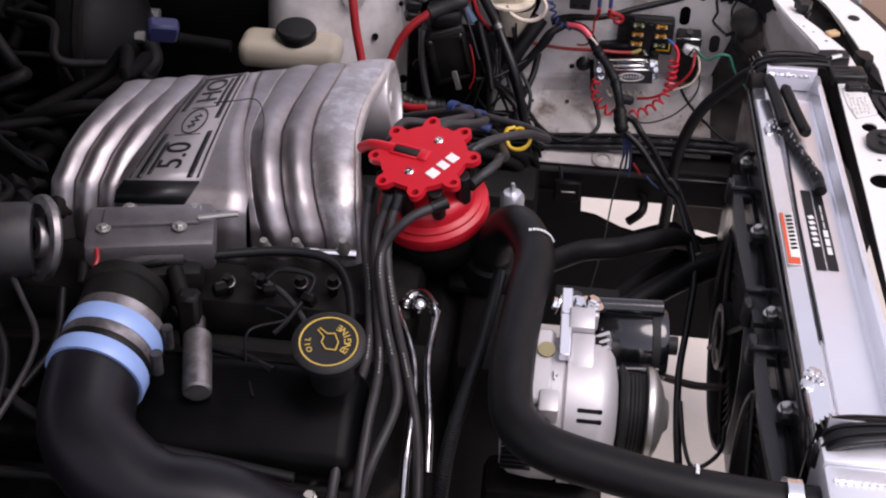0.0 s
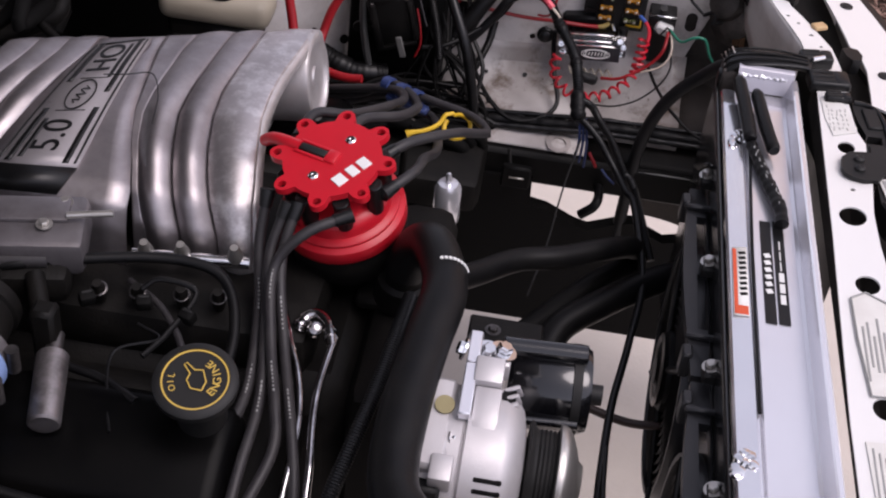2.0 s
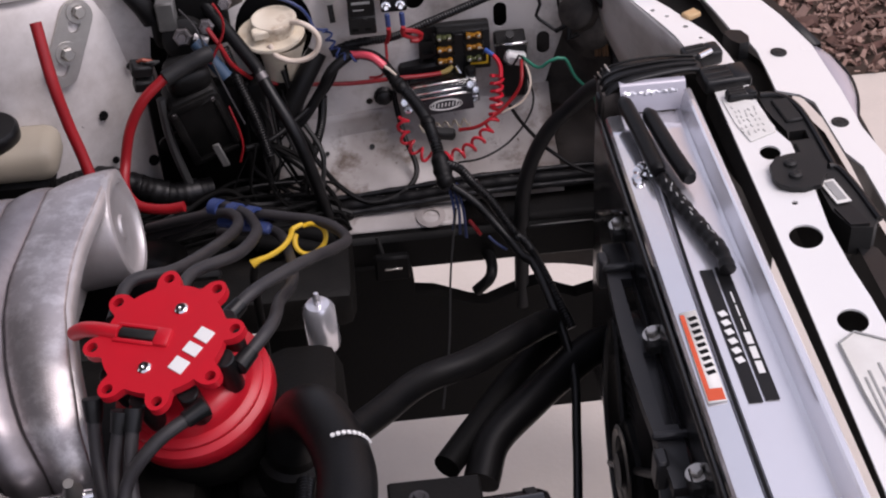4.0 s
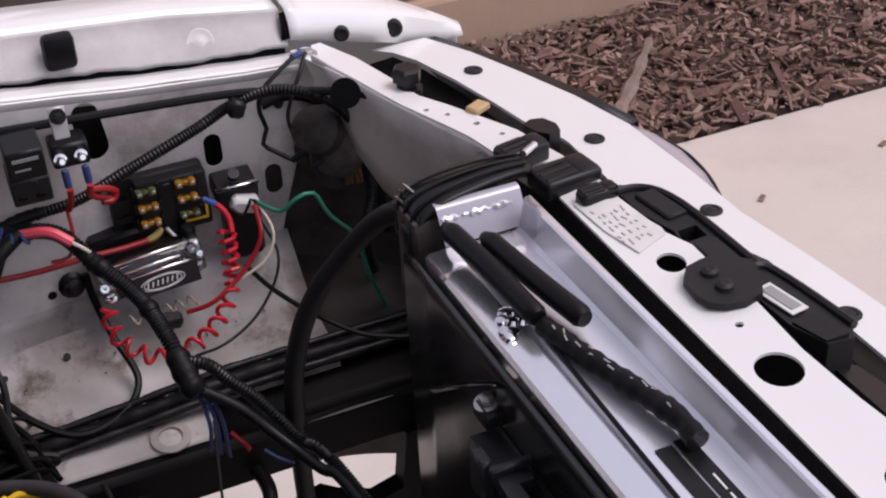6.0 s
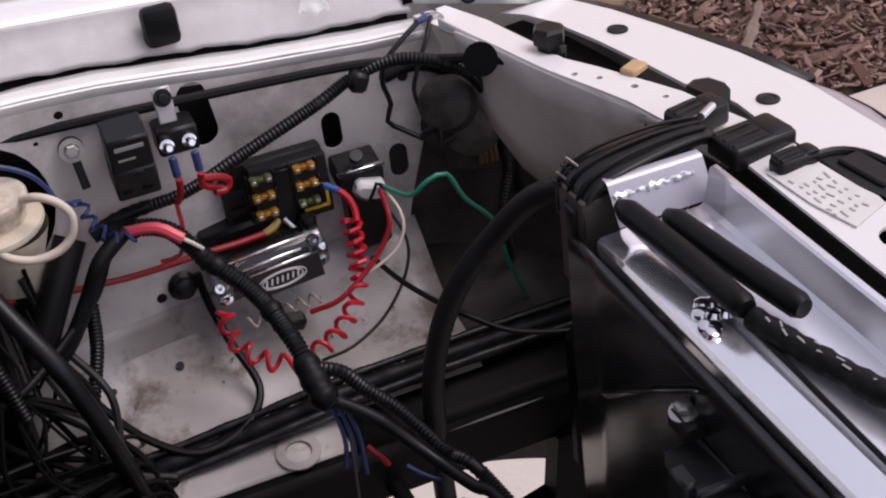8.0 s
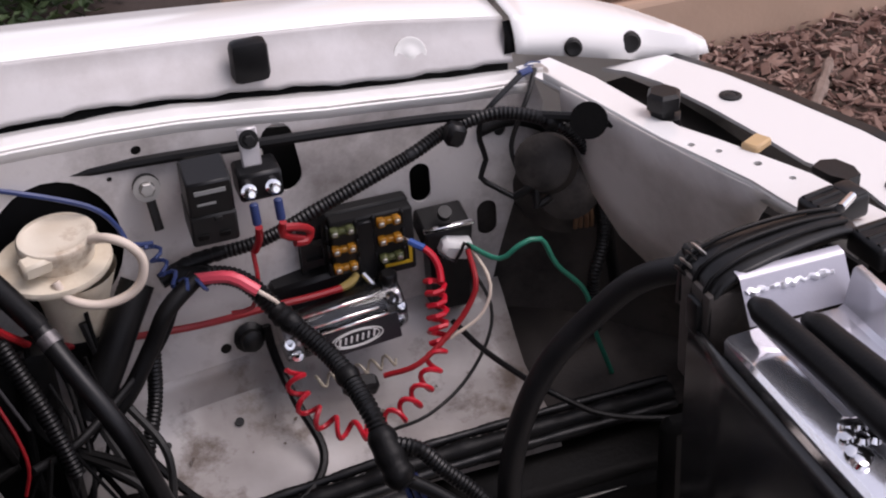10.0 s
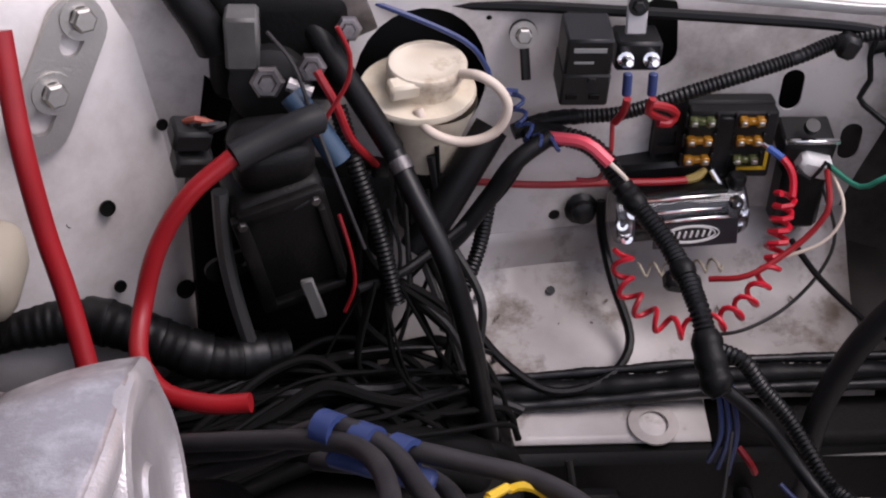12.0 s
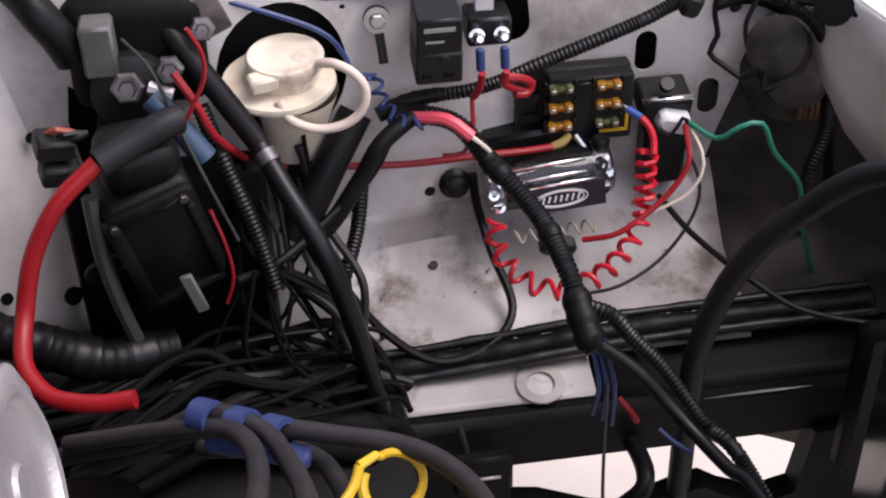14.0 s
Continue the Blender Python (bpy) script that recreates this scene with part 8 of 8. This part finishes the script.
wire("battery_cable", [(0.147, 0.480, 0.842), (0.122, 0.470, 0.823), (0.103, 0.462, 0.793), (0.093, 0.45, 0.760), (0.092, 0.425, 0.747), (0.099, 0.410, 0.742), (0.109, 0.400, 0.739), (0.124, 0.392, 0.740), (0.140, 0.388, 0.741), (0.156, 0.386, 0.744)], 0.0056, REDWIRE, "thick red battery cable with a grey boot", "battery cable", 14)
wire("cable_boot", [(0.194, 0.502, 0.853), (0.186, 0.497, 0.853), (0.167, 0.490, 0.847), (0.147, 0.480, 0.841)], 0.0090, surface("dull_boot_rubber", (0.012, 0.012, 0.0125), (0.020, 0.019, 0.019), 0.5, 0, 40, 500, 0.15, gloss=0.25), "grey rubber boot over a battery cable end", "cable boot", 14)
conduit = thing("conduit", (0.03, 0.505, 0.705), "fat greasy taped conduit low in the bay", "conduit")
line = smooth_line([(-0.07, 0.485, 0.685), (-0.02, 0.498, 0.698), (0.03, 0.505, 0.705), (0.06, 0.50, 0.708), (0.095, 0.49, 0.700), (0.130, 0.485, 0.690), (0.17, 0.50, 0.683)], 0.0015)
bm = bmesh.new()
sweep(bm, line, lambda u: 0.0138 + 0.00035 * math.sin(u * 210) + 0.0006 * math.sin(u * 37), 16)
part("tube", bm, RUBBER, conduit)
for f in (0.52, 0.66, 0.78, 0.91):
    k = int(f * (len(line) - 1))
    bm = bmesh.new()
    sweep(bm, line[k - 5:k + 6], lambda u: 0.0152 + 0.0003 * math.sin(u * 9), 16)
    part("tape_band", bm, PLASTIC, conduit, "shiny black tape band")
wire("thin_red", [(0.205, 0.500, 0.788), (0.212, 0.492, 0.765), (0.214, 0.490, 0.742), (0.208, 0.490, 0.722)], 0.0012, REDWIRE, "thin red wire beside the coil module")
wire("thin_red_loop", [(0.205, 0.515, 0.904), (0.212, 0.515, 0.887), (0.211, 0.515, 0.870), (0.202, 0.515, 0.852), (0.192, 0.515, 0.834)], 0.0014, REDWIRE, "thin red wire looped over the solenoid")
wire("bare_lead", [(0.165, 0.545, 0.885), (0.180, 0.53, 0.872), (0.190, 0.52, 0.845), (0.205, 0.50, 0.81), (0.22, 0.49, 0.77)], 0.0012, GREYRUBBER, "thin grey wire crossing the solenoid")
for pts, r in (([(0.330, 0.570, 0.797), (0.311, 0.562, 0.763), (0.286, 0.550, 0.744), (0.245, 0.520, 0.729), (0.215, 0.495, 0.735)], 0.0032), ([(0.113, 0.400, 0.701), (0.162, 0.380, 0.721), (0.190, 0.355, 0.748)], 0.0052)):
    wire("dark_cable", pts, r, RUBBER, "dark cable among the wiring", "cable", 10)
wire("ground_wire", [(0.437, 0.41, 0.69), (0.424, 0.36, 0.64), (0.415, 0.30, 0.60), (0.40, 0.22, 0.58)], 0.0012, GREYPLASTIC, "thin grey wire hanging below the loom")
for k in range(3):
    wire("blue_strand", [(0.432 + 0.004 * k, 0.435, 0.705), (0.436 + 0.005 * k, 0.425, 0.675), (0.434 + 0.007 * k, 0.43, 0.645 - 0.006 * k)], 0.0017, BLUEWIRE, "dark blue wire tail below the loom", "wire", 6)

wire("shelf_cable", [(0.515, 0.575, 0.710), (0.528, 0.545, 0.700), (0.544, 0.500, 0.700), (0.552, 0.480, 0.702), (0.576, 0.465, 0.689), (0.601, 0.455, 0.683), (0.635, 0.450, 0.676)], 0.0022, RUBBER, "thin black cable draped over the front shelf", "cable")
wire("drain_hose", [(0.473, 0.470, 0.581), (0.476, 0.450, 0.581), (0.475, 0.430, 0.582), (0.470, 0.420, 0.577), (0.455, 0.420, 0.562)], 0.0065, RUBBER, "black hose end below the frame rail", "hose", 12)
for a, b in (((0.615, 0.598, 0.783), (0.622, 0.598, 0.749)), ((0.618, 0.598, 0.782), (0.626, 0.598, 0.749)), ((0.622, 0.598, 0.782), (0.631, 0.598, 0.748)), ((0.626, 0.598, 0.781), (0.635, 0.598, 0.748))):
    bm = bmesh.new()
    sweep(bm, smooth_line([a, Vector(a).lerp(Vector(b), 0.5) + Vector((0.002, -0.004, 0)), b], 0.006), 0.0019, 7)
    part("strand", bm, surface("copper_strand", (0.20, 0.11, 0.06), (0.10, 0.06, 0.04), 0.45, 0.4), horn, "coppery wire strand")
clamp = thing("rail_clip", (0.36, 0.43, 0.60), "black bracket with a pale worn edge below the rail", "bracket")
bm = bmesh.new()
box(bm, (0.363, 0.436, 0.597), (0.040, 0.012, 0.034), 0.003)
part("body", bm, BLACKANDSHADE, clamp)
bm = bmesh.new()
box(bm, (0.364, 0.4285, 0.599), (0.020, 0.002, 0.0022), 0.0004)
part("worn_edge", bm, STEEL, clamp, "pale worn edge")
bm = bmesh.new()
sweep(bm, smooth_line([(0.349, 0.447, 0.632), (0.353, 0.440, 0.612), (0.356, 0.438, 0.59)], 0.006), 0.0026, 7)
part("strap", bm, GREYPLASTIC, clamp)
wire("red_tail", [(0.452, 0.432, 0.655), (0.459, 0.424, 0.648), (0.463, 0.424, 0.640)], 0.0022, REDWIRE, "short dull red wire end under the loom")
wire("blue_tail", [(0.470, 0.40, 0.655), (0.478, 0.392, 0.650), (0.488, 0.385, 0.646)], 0.0016, BLUEWIRE, "short blue wire end under the loom")

# dark wiring heaped low beside the tower
tangle = random.Random(11)
for k in range(30):
    a = Vector((tangle.uniform(0.02, 0.15), tangle.uniform(0.41, 0.50), tangle.uniform(0.640, 0.670)))
    b = Vector((tangle.uniform(0.24, 0.31), tangle.uniform(0.44, 0.525), tangle.uniform(0.632, 0.665)))
    side, lift = tangle.gauss(0, 0.022), tangle.uniform(0.004, 0.030)
    pts = [a.lerp(b, f) + Vector((0, side * math.sin(3.1 * f) + tangle.gauss(0, 0.004), lift * math.sin(3.1 * f) + tangle.gauss(0, 0.002))) for f in (0, 0.2, 0.4, 0.6, 0.8, 1)]
    pts.append(b + Vector((tangle.uniform(0.004, 0.014), tangle.gauss(0, 0.010), -0.022)))
    pts.insert(0, a + Vector((-0.014, tangle.gauss(0, 0.010), -0.020)))
    wire("harness_wire", pts, tangle.choice((0.0013, 0.0018, 0.0024, 0.0032, 0.0042)), tangle.choice((RUBBER, HARNESS, HARNESS, HARNESS)), "dark dusty wire in the harness heap", "wire", 8, 0.004, 0, "harness wires")
for k in range(7):
    u = k / 6
    top = Vector((0.222 + 0.016 * u, 0.502 + tangle.gauss(0, 0.006), 0.742 - 0.012 * tangle.random()))
    low = Vector((0.215 + 0.085 * u, 0.452 + tangle.uniform(0, 0.05), 0.648))
    mid = top.lerp(low, 0.5) + Vector((-0.012 + tangle.gauss(0, 0.008), -0.014, -0.004 + tangle.gauss(0, 0.006)))
    wire("harness_wire", [top, mid, low, low + Vector((0.012 * (u - 0.3), -0.012, -0.02))], tangle.choice((0.0010, 0.0013, 0.0016)), tangle.choice((HARNESS, HARNESS, GREYPLASTIC)), "thin dark wire fanning into the harness heap", "wire", 7, 0.004, 0, "fanned wires")
for k in range(8):
    a = Vector((0.04 + 0.012 * k, 0.42 + tangle.uniform(-0.02, 0.06), 0.640 + tangle.uniform(-0.006, 0.014)))
    b = Vector((0.26 + 0.006 * k, 0.46 + tangle.uniform(-0.03, 0.05), 0.638 + tangle.uniform(-0.008, 0.014)))
    c = a.lerp(b, 0.5) + Vector((0, tangle.uniform(-0.02, 0.02), tangle.uniform(0.006, 0.022)))
    wire("taped_branch", [a, c, b, b + Vector((0.02, 0.004, -0.02))], tangle.uniform(0.006, 0.012), tangle.choice((HARNESS, HARNESS)), "dusty dark taped wiring bundle", "cable loom", 12, 0.003, 0.0004, "harness bundles")
for k in range(7):
    at = Vector((tangle.uniform(0.17, 0.28), tangle.uniform(0.43, 0.50), tangle.uniform(0.636, 0.664)))
    turn = Euler((tangle.uniform(-0.4, 0.4), tangle.uniform(-0.4, 0.4), tangle.uniform(-1, 1))).to_matrix().to_4x4()
    plug = thing("harness_connector", at, "dusty black harness connector", "connector", "harness connectors")
    bm = bmesh.new()
    box(bm, at, (0.030, 0.018, 0.014), 0.003, turn, 2)
    part("shell", bm, HARNESS, plug)
    bm = bmesh.new()
    box(bm, at + turn @ Vector((0.004, 0, 0.0085)), (0.012, 0.006, 0.004), 0.001, turn)
    part("latch", bm, DUSTYBLACK, plug)
# Dark panel added so no bright ground shows between the wires.
bm = bmesh.new()
box(bm, (0.13, 0.470, 0.605), (0.38, 0.23, 0.05), 0.015, None, 2)
solo("harness_filler", bm, GREASEFILL, "dark panel added under the harness", "panel")

# thin wires hanging from the tower side down into the heap
hang = random.Random(77)
for k in range(15):
    x0, x1 = hang.uniform(0.222, 0.270), hang.uniform(0.215, 0.305)
    y0, y1 = hang.uniform(0.535, 0.565), hang.uniform(0.485, 0.515)
    xm = (x0 + x1) / 2 + hang.uniform(-0.022, 0.022)
    pts = [(x0, y0, hang.uniform(0.755, 0.800)), (x0 + hang.uniform(-0.008, 0.012), y0 - 0.008, 0.735), (xm, (y0 + y1) / 2 - 0.006, hang.uniform(0.690, 0.705)), (x1, y1, 0.655), (x1 + hang.uniform(-0.02, 0.03), y1 - 0.012, 0.642)]
    wire("hanging_wire", pts, hang.choice((0.0013, 0.0016, 0.0022, 0.0030)), hang.choice((HARNESS, HARNESS, GREYPLASTIC)), "thin dark wire hanging into the harness heap", "wire", 7, 0.005, 0, "hanging wires")

# ---- firewall side clutter ----
far = random.Random(5)
for k in range(34):
    x, y, z = far.uniform(-0.52, -0.27), far.uniform(0.0, 0.56), far.uniform(0.74, 0.87)
    pts = [(x, y, z)]
    for j in range(4):
        x += far.uniform(-0.09, 0.09)
        y += far.uniform(-0.09, 0.09)
        z = min(0.89, max(0.72, z + far.uniform(-0.04, 0.04)))
        pts.append((x, y, z))
    wire("firewall_hose", pts, far.choice((0.004, 0.006, 0.009, 0.012)), far.choice((HARNESS, HARNESS, GREASEFILL)), "dark hose in front of the firewall", "hose", 10, 0.01, 0, "firewall hoses")
booster = thing("brake_booster", (-0.36, 0.42, 0.74), "black round brake booster on the firewall", "brake booster")
bm = bmesh.new()
lathe(bm, [(0, 0), (0.09, 0.0), (0.115, 0.02), (0.118, 0.05), (0.112, 0.07), (0.085, 0.10), (0.05, 0.115), (0.03, 0.125), (0, 0.125)], (-0.36, 0.43, 0.78), (1, 0.05, 0.05), 40)
part("shell", bm, BLACKANDSHADE, booster)
bm = bmesh.new()
lathe(bm, [(0.116, 0.044), (0.123, 0.046), (0.123, 0.056), (0.116, 0.058)], (-0.36, 0.43, 0.78), (1, 0.05, 0.05), 40)
part("seam_rim", bm, GREASEFILL, booster)
for a in (0.7, 2.4):
    bm = bmesh.new()
    rod(bm, (-0.25, 0.43 + 0.05 * math.cos(a), 0.78 + 0.05 * math.sin(a)), (-0.235, 0.43 + 0.05 * math.cos(a), 0.78 + 0.05 * math.sin(a)), 0.008, 6)
    part("nut", bm, STEEL, booster)
bm = bmesh.new()
box(bm, (-0.19, 0.33, 0.86), (0.04, 0.022, 0.03), 0.004, Euler((0.3, 0.2, 0.4)).to_matrix().to_4x4())
solo("blue_connector", bm, surface("dark_blue_plastic", (0.018, 0.02, 0.075), None, 0.5), "dark blue plastic connector", "connector")
for k in range(9):
    x, y, z = far.uniform(-0.30, -0.20), far.uniform(-0.10, 0.06), far.uniform(0.80, 0.85)
    bm = bmesh.new()
    box(bm, (x, y, z), (far.uniform(0.02, 0.045), far.uniform(0.015, 0.035), far.uniform(0.015, 0.03)), 0.004, Euler((far.uniform(-1, 1), far.uniform(-1, 1), far.uniform(-1, 1))).to_matrix().to_4x4(), 2)
    solo("linkage_block", bm, GREASEFILL, "greasy throttle linkage block", "linkage", "throttle linkage")

# ---- fuel rail and valve-cover details ----
wire("fuel_rail", [(-0.102, -0.150, 0.832), (-0.07, -0.143, 0.838), (-0.043, -0.129, 0.836), (0.041, -0.101, 0.834), (0.095, -0.097, 0.830), (0.120, -0.112, 0.820), (0.134, -0.150, 0.805), (0.136, -0.20, 0.79)], 0.0052, RUBBER, "black hose over the valve cover", "hose", 12)
wire("rail_hose", [(-0.105, -0.175, 0.835), (-0.11, -0.150, 0.834), (-0.09, -0.143, 0.838), (-0.045, -0.131, 0.838)], 0.0085, GREYRUBBER, "grey elbow hose by the throttle body", "hose", 12)
bm = bmesh.new()
rod(bm, (0.015, -0.075, 0.812), (0.125, -0.058, 0.808), 0.0058, 14)
solo("injector_rail", bm, CHROME, "bright metal injector rail", "fuel rail")
for x in (0.028, 0.062, 0.112):
    bm = bmesh.new()
    lathe(bm, [(0, 0), (0.007, 0), (0.008, 0.006), (0.006, 0.012), (0.004, 0.02), (0, 0.02)], (x, -0.072 + 0.15 * (x - 0.03), 0.812), (0, -0.3, 1), 14)
    solo("rail_fitting", bm, STEEL, "bright fitting on the injector rail", "fitting", "rail fittings")
for pts in ([(0.169, -0.100, 0.792), (0.183, -0.135, 0.788), (0.197, -0.168, 0.784), (0.207, -0.205, 0.778), (0.211, -0.245, 0.770), (0.211, -0.29, 0.755), (0.212, -0.33, 0.72)], [(0.222, -0.122, 0.790), (0.220, -0.150, 0.786), (0.219, -0.185, 0.782), (0.222, -0.220, 0.776), (0.229, -0.265, 0.766), (0.233, -0.31, 0.74)]):
    wire("chrome_tube", pts, 0.0040, DARKCHROME, "thin chromed tube beside the leads", "tube", 10, 0.006, 0, "chromed tubes")
elbow = thing("pipe_elbow", (0.20, -0.12, 0.79), "bright curved pipe elbow beside the plug leads", "pipe")
bm = bmesh.new()
sweep(bm, smooth_line([(0.186, -0.112, 0.782), (0.190, -0.100, 0.790), (0.200, -0.096, 0.793), (0.210, -0.104, 0.794), (0.217, -0.118, 0.792), (0.221, -0.130, 0.788)], 0.003), 0.0052, 14)
part("tube", bm, DARKCHROME, elbow)
for q, ax in (((0.188, -0.106, 0.788), (0.5, 0.6, 0.5)), ((0.201, -0.113, 0.788), (0.2, -0.5, 0.8)), ((0.217, -0.118, 0.790), (0.2, -0.8, -0.2))):
    bm = bmesh.new()
    lathe(bm, [(0.004, -0.007), (0.0066, -0.006), (0.0072, -0.003), (0.0058, -0.001), (0.0058, 0.002), (0.0072, 0.004), (0.0062, 0.007), (0.004, 0.008), (0, 0.008)], q, ax, 12)
    part("nut", bm, DARKCHROME, elbow, "dark chrome fitting")
loom("engine_loom", [(0.283, -0.06, 0.80), (0.278, -0.12, 0.80), (0.272, -0.18, 0.795), (0.262, -0.24, 0.785), (0.252, -0.30, 0.77), (0.248, -0.36, 0.745), (0.245, -0.40, 0.70)], 0.0075, "black corrugated loom beside the radiator hose")
wire("heater_hose", [(0.30, 0.03, 0.74), (0.34, 0.09, 0.715), (0.38, 0.14, 0.70), (0.43, 0.17, 0.69), (0.49, 0.22, 0.675), (0.52, 0.28, 0.63), (0.53, 0.34, 0.56)], 0.0135, RUBBER, "thick black lower hose crossing in front of the engine", "hose", 16)
wire("lower_pipe", [(0.395, 0.105, 0.62), (0.430, 0.155, 0.62), (0.475, 0.217, 0.62), (0.520, 0.275, 0.61)], 0.0135, BLACKANDSHADE, "black chassis pipe low in the bay", "pipe", 14)
wire("lower_radiator_hose", [(0.425, 0.090, 0.61), (0.442, 0.132, 0.62), (0.480, 0.170, 0.625), (0.516, 0.205, 0.625), (0.560, 0.247, 0.62), (0.585, 0.265, 0.61)], 0.0175, RUBBER, "thick black lower radiator hose", "hose", 16)
wire("brown_hose", [(0.470, 0.010, 0.625), (0.492, 0.006, 0.620), (0.522, 0.0, 0.618), (0.549, -0.001, 0.620), (0.578, 0.002, 0.622)], 0.0048, surface("dull_brown_rubber", (0.035, 0.018, 0.014), None, 0.5), "thin dull brown hose below the fans", "hose", 10)
wire("vacuum_line", [(0.04, -0.125, 0.815), (0.055, -0.115, 0.822), (0.09, -0.118, 0.815), (0.075, -0.16, 0.80), (0.06, -0.19, 0.795)], 0.0028, RUBBER, "thin black vacuum line", "hose", 8)
wire("injector_wire", [(0.045, -0.155, 0.80), (0.07, -0.17, 0.80), (0.035, -0.19, 0.797), (0.04, -0.23, 0.79), (0.055, -0.27, 0.78)], 0.0014, PLASTIC, "thin dark injector wire", "wire", 6)
wire("left_lead", [(-0.23, -0.16, 0.85), (-0.195, -0.20, 0.82), (-0.165, -0.25, 0.81), (-0.165, -0.32, 0.80), (-0.19, -0.40, 0.77)], 0.0032, GREYRUBBER, "grey lead beside the throttle body", "wire", 8)
wire("red_tag_wire", [(-0.13, -0.15, 0.855), (-0.125, -0.165, 0.850), (-0.128, -0.18, 0.842)], 0.0025, REDWIRE, "short red wire at the throttle body", "wire", 8)

# black boots and sleeves between the tower and the apron
for pts, r in (([(0.180, 0.578, 0.888), (0.194, 0.566, 0.872), (0.206, 0.556, 0.856), (0.219, 0.548, 0.838), (0.232, 0.540, 0.819), (0.2385, 0.535, 0.810)], 0.0075), ([(0.303, 0.578, 0.800), (0.285, 0.563, 0.775), (0.270, 0.553, 0.752), (0.254, 0.545, 0.728)], 0.0115), ([(0.104, 0.578, 0.908), (0.112, 0.566, 0.905), (0.119, 0.559, 0.897), (0.127, 0.558, 0.884), (0.133, 0.560, 0.868)], 0.0115)):
    wire("rubber_sleeve_cable", pts, r, RUBBER, "thick black sleeved cable beside the tower", "cable", 14, 0.0018, r * (0.12 if r > 0.012 else 0.02))
bm = bmesh.new()
box(bm, (0.170, 0.578, 0.862), (0.085, 0.03, 0.075), 0.012, None, 3)
part("base_bracket", bm, BLACKANDSHADE, sol, "black mounting bracket")
bm = bmesh.new()
box(bm, (0.175, 0.553, 0.715), (0.13, 0.03, 0.15), 0.01, None, 2)
part("backing_plate", bm, BLACKANDSHADE, box_, "black backing plate")

# valve cover bolts, ribs and hoses on the near bank
for x in (-0.24, -0.12, 0.0, 0.12):
    bm = bmesh.new()
    lathe(bm, [(0, 0), (0.008, 0), (0.008, 0.003), (0.005, 0.004), (0.005, 0.010), (0, 0.010)], (x, -0.326, 0.706), (0, -0.4, 0.9), 6)
    solo("cover_bolt", bm, STEEL, "dull bolt on the valve cover flange", "bolt", "cover bolts")
for k, pts in enumerate(([(-0.20, -0.30, 0.80), (-0.14, -0.33, 0.785), (-0.07, -0.34, 0.775), (0.02, -0.345, 0.765), (0.11, -0.35, 0.755)], [(-0.05, -0.17, 0.80), (-0.02, -0.20, 0.785), (0.03, -0.215, 0.785), (0.07, -0.24, 0.79)], [(0.02, -0.10, 0.80), (0.06, -0.13, 0.80), (0.09, -0.17, 0.795), (0.10, -0.21, 0.79)], [(-0.22, -0.23, 0.83), (-0.19, -0.27, 0.81), (-0.18, -0.33, 0.79), (-0.20, -0.40, 0.76)], [(-0.16, -0.18, 0.82), (-0.15, -0.24, 0.80), (-0.165, -0.30, 0.79)])):
    wire("engine_hose", pts, (0.006, 0.0042, 0.0034, 0.0055, 0.0046)[k], (RUBBER, PLASTIC, GREYRUBBER, RUBBER, PLASTIC)[k], "thin black hose beside the valve cover", "hose", 10, 0.006, 0, "engine hoses")
for x, y in ((-0.002, -0.122), (0.034, -0.118), (0.074, -0.112), (0.108, -0.108)):
    inj = thing("injector", (x, y, 0.795), "oily steel injector under the intake plenum", "injector", "injectors")
    bm = bmesh.new()
    lathe(bm, [(0, -0.012), (0.0055, -0.012), (0.0065, -0.004), (0.0065, 0.008), (0.0045, 0.011), (0.0045, 0.018), (0, 0.018)], (x, y, 0.800), (0.05, -0.35, 0.93), 14)
    part("body", bm, GREASEFILL, inj)
    bm = bmesh.new()
    lathe(bm, [(0.0064, 0), (0.0082, 0.0008), (0.0082, 0.0034), (0.0064, 0.0042)], (x, y, 0.803), (0.05, -0.35, 0.93), 14)
    part("collar", bm, DULLSTEEL, inj)
for x, y, z, a in ((0.045, -0.135, 0.808, 0.3), (0.088, -0.142, 0.806, -0.4), (-0.005, -0.145, 0.812, 0.6), (0.150, -0.085, 0.800, 0.2)):
    plug = thing("injector_plug", (x, y, z), "dark injector plug with a small clip", "connector", "injector plugs")
    bm = bmesh.new()
    box(bm, (x, y, z), (0.015, 0.012, 0.014), 0.003, Euler((0.3, 0, a)).to_matrix().to_4x4(), 2)
    part("body", bm, HARNESS, plug)
    bm = bmesh.new()
    box(bm, (x, y, z + 0.0075), (0.010, 0.003, 0.002), 0.0006, Euler((0.3, 0, a)).to_matrix().to_4x4())
    part("clip", bm, GREYPLASTIC, plug)
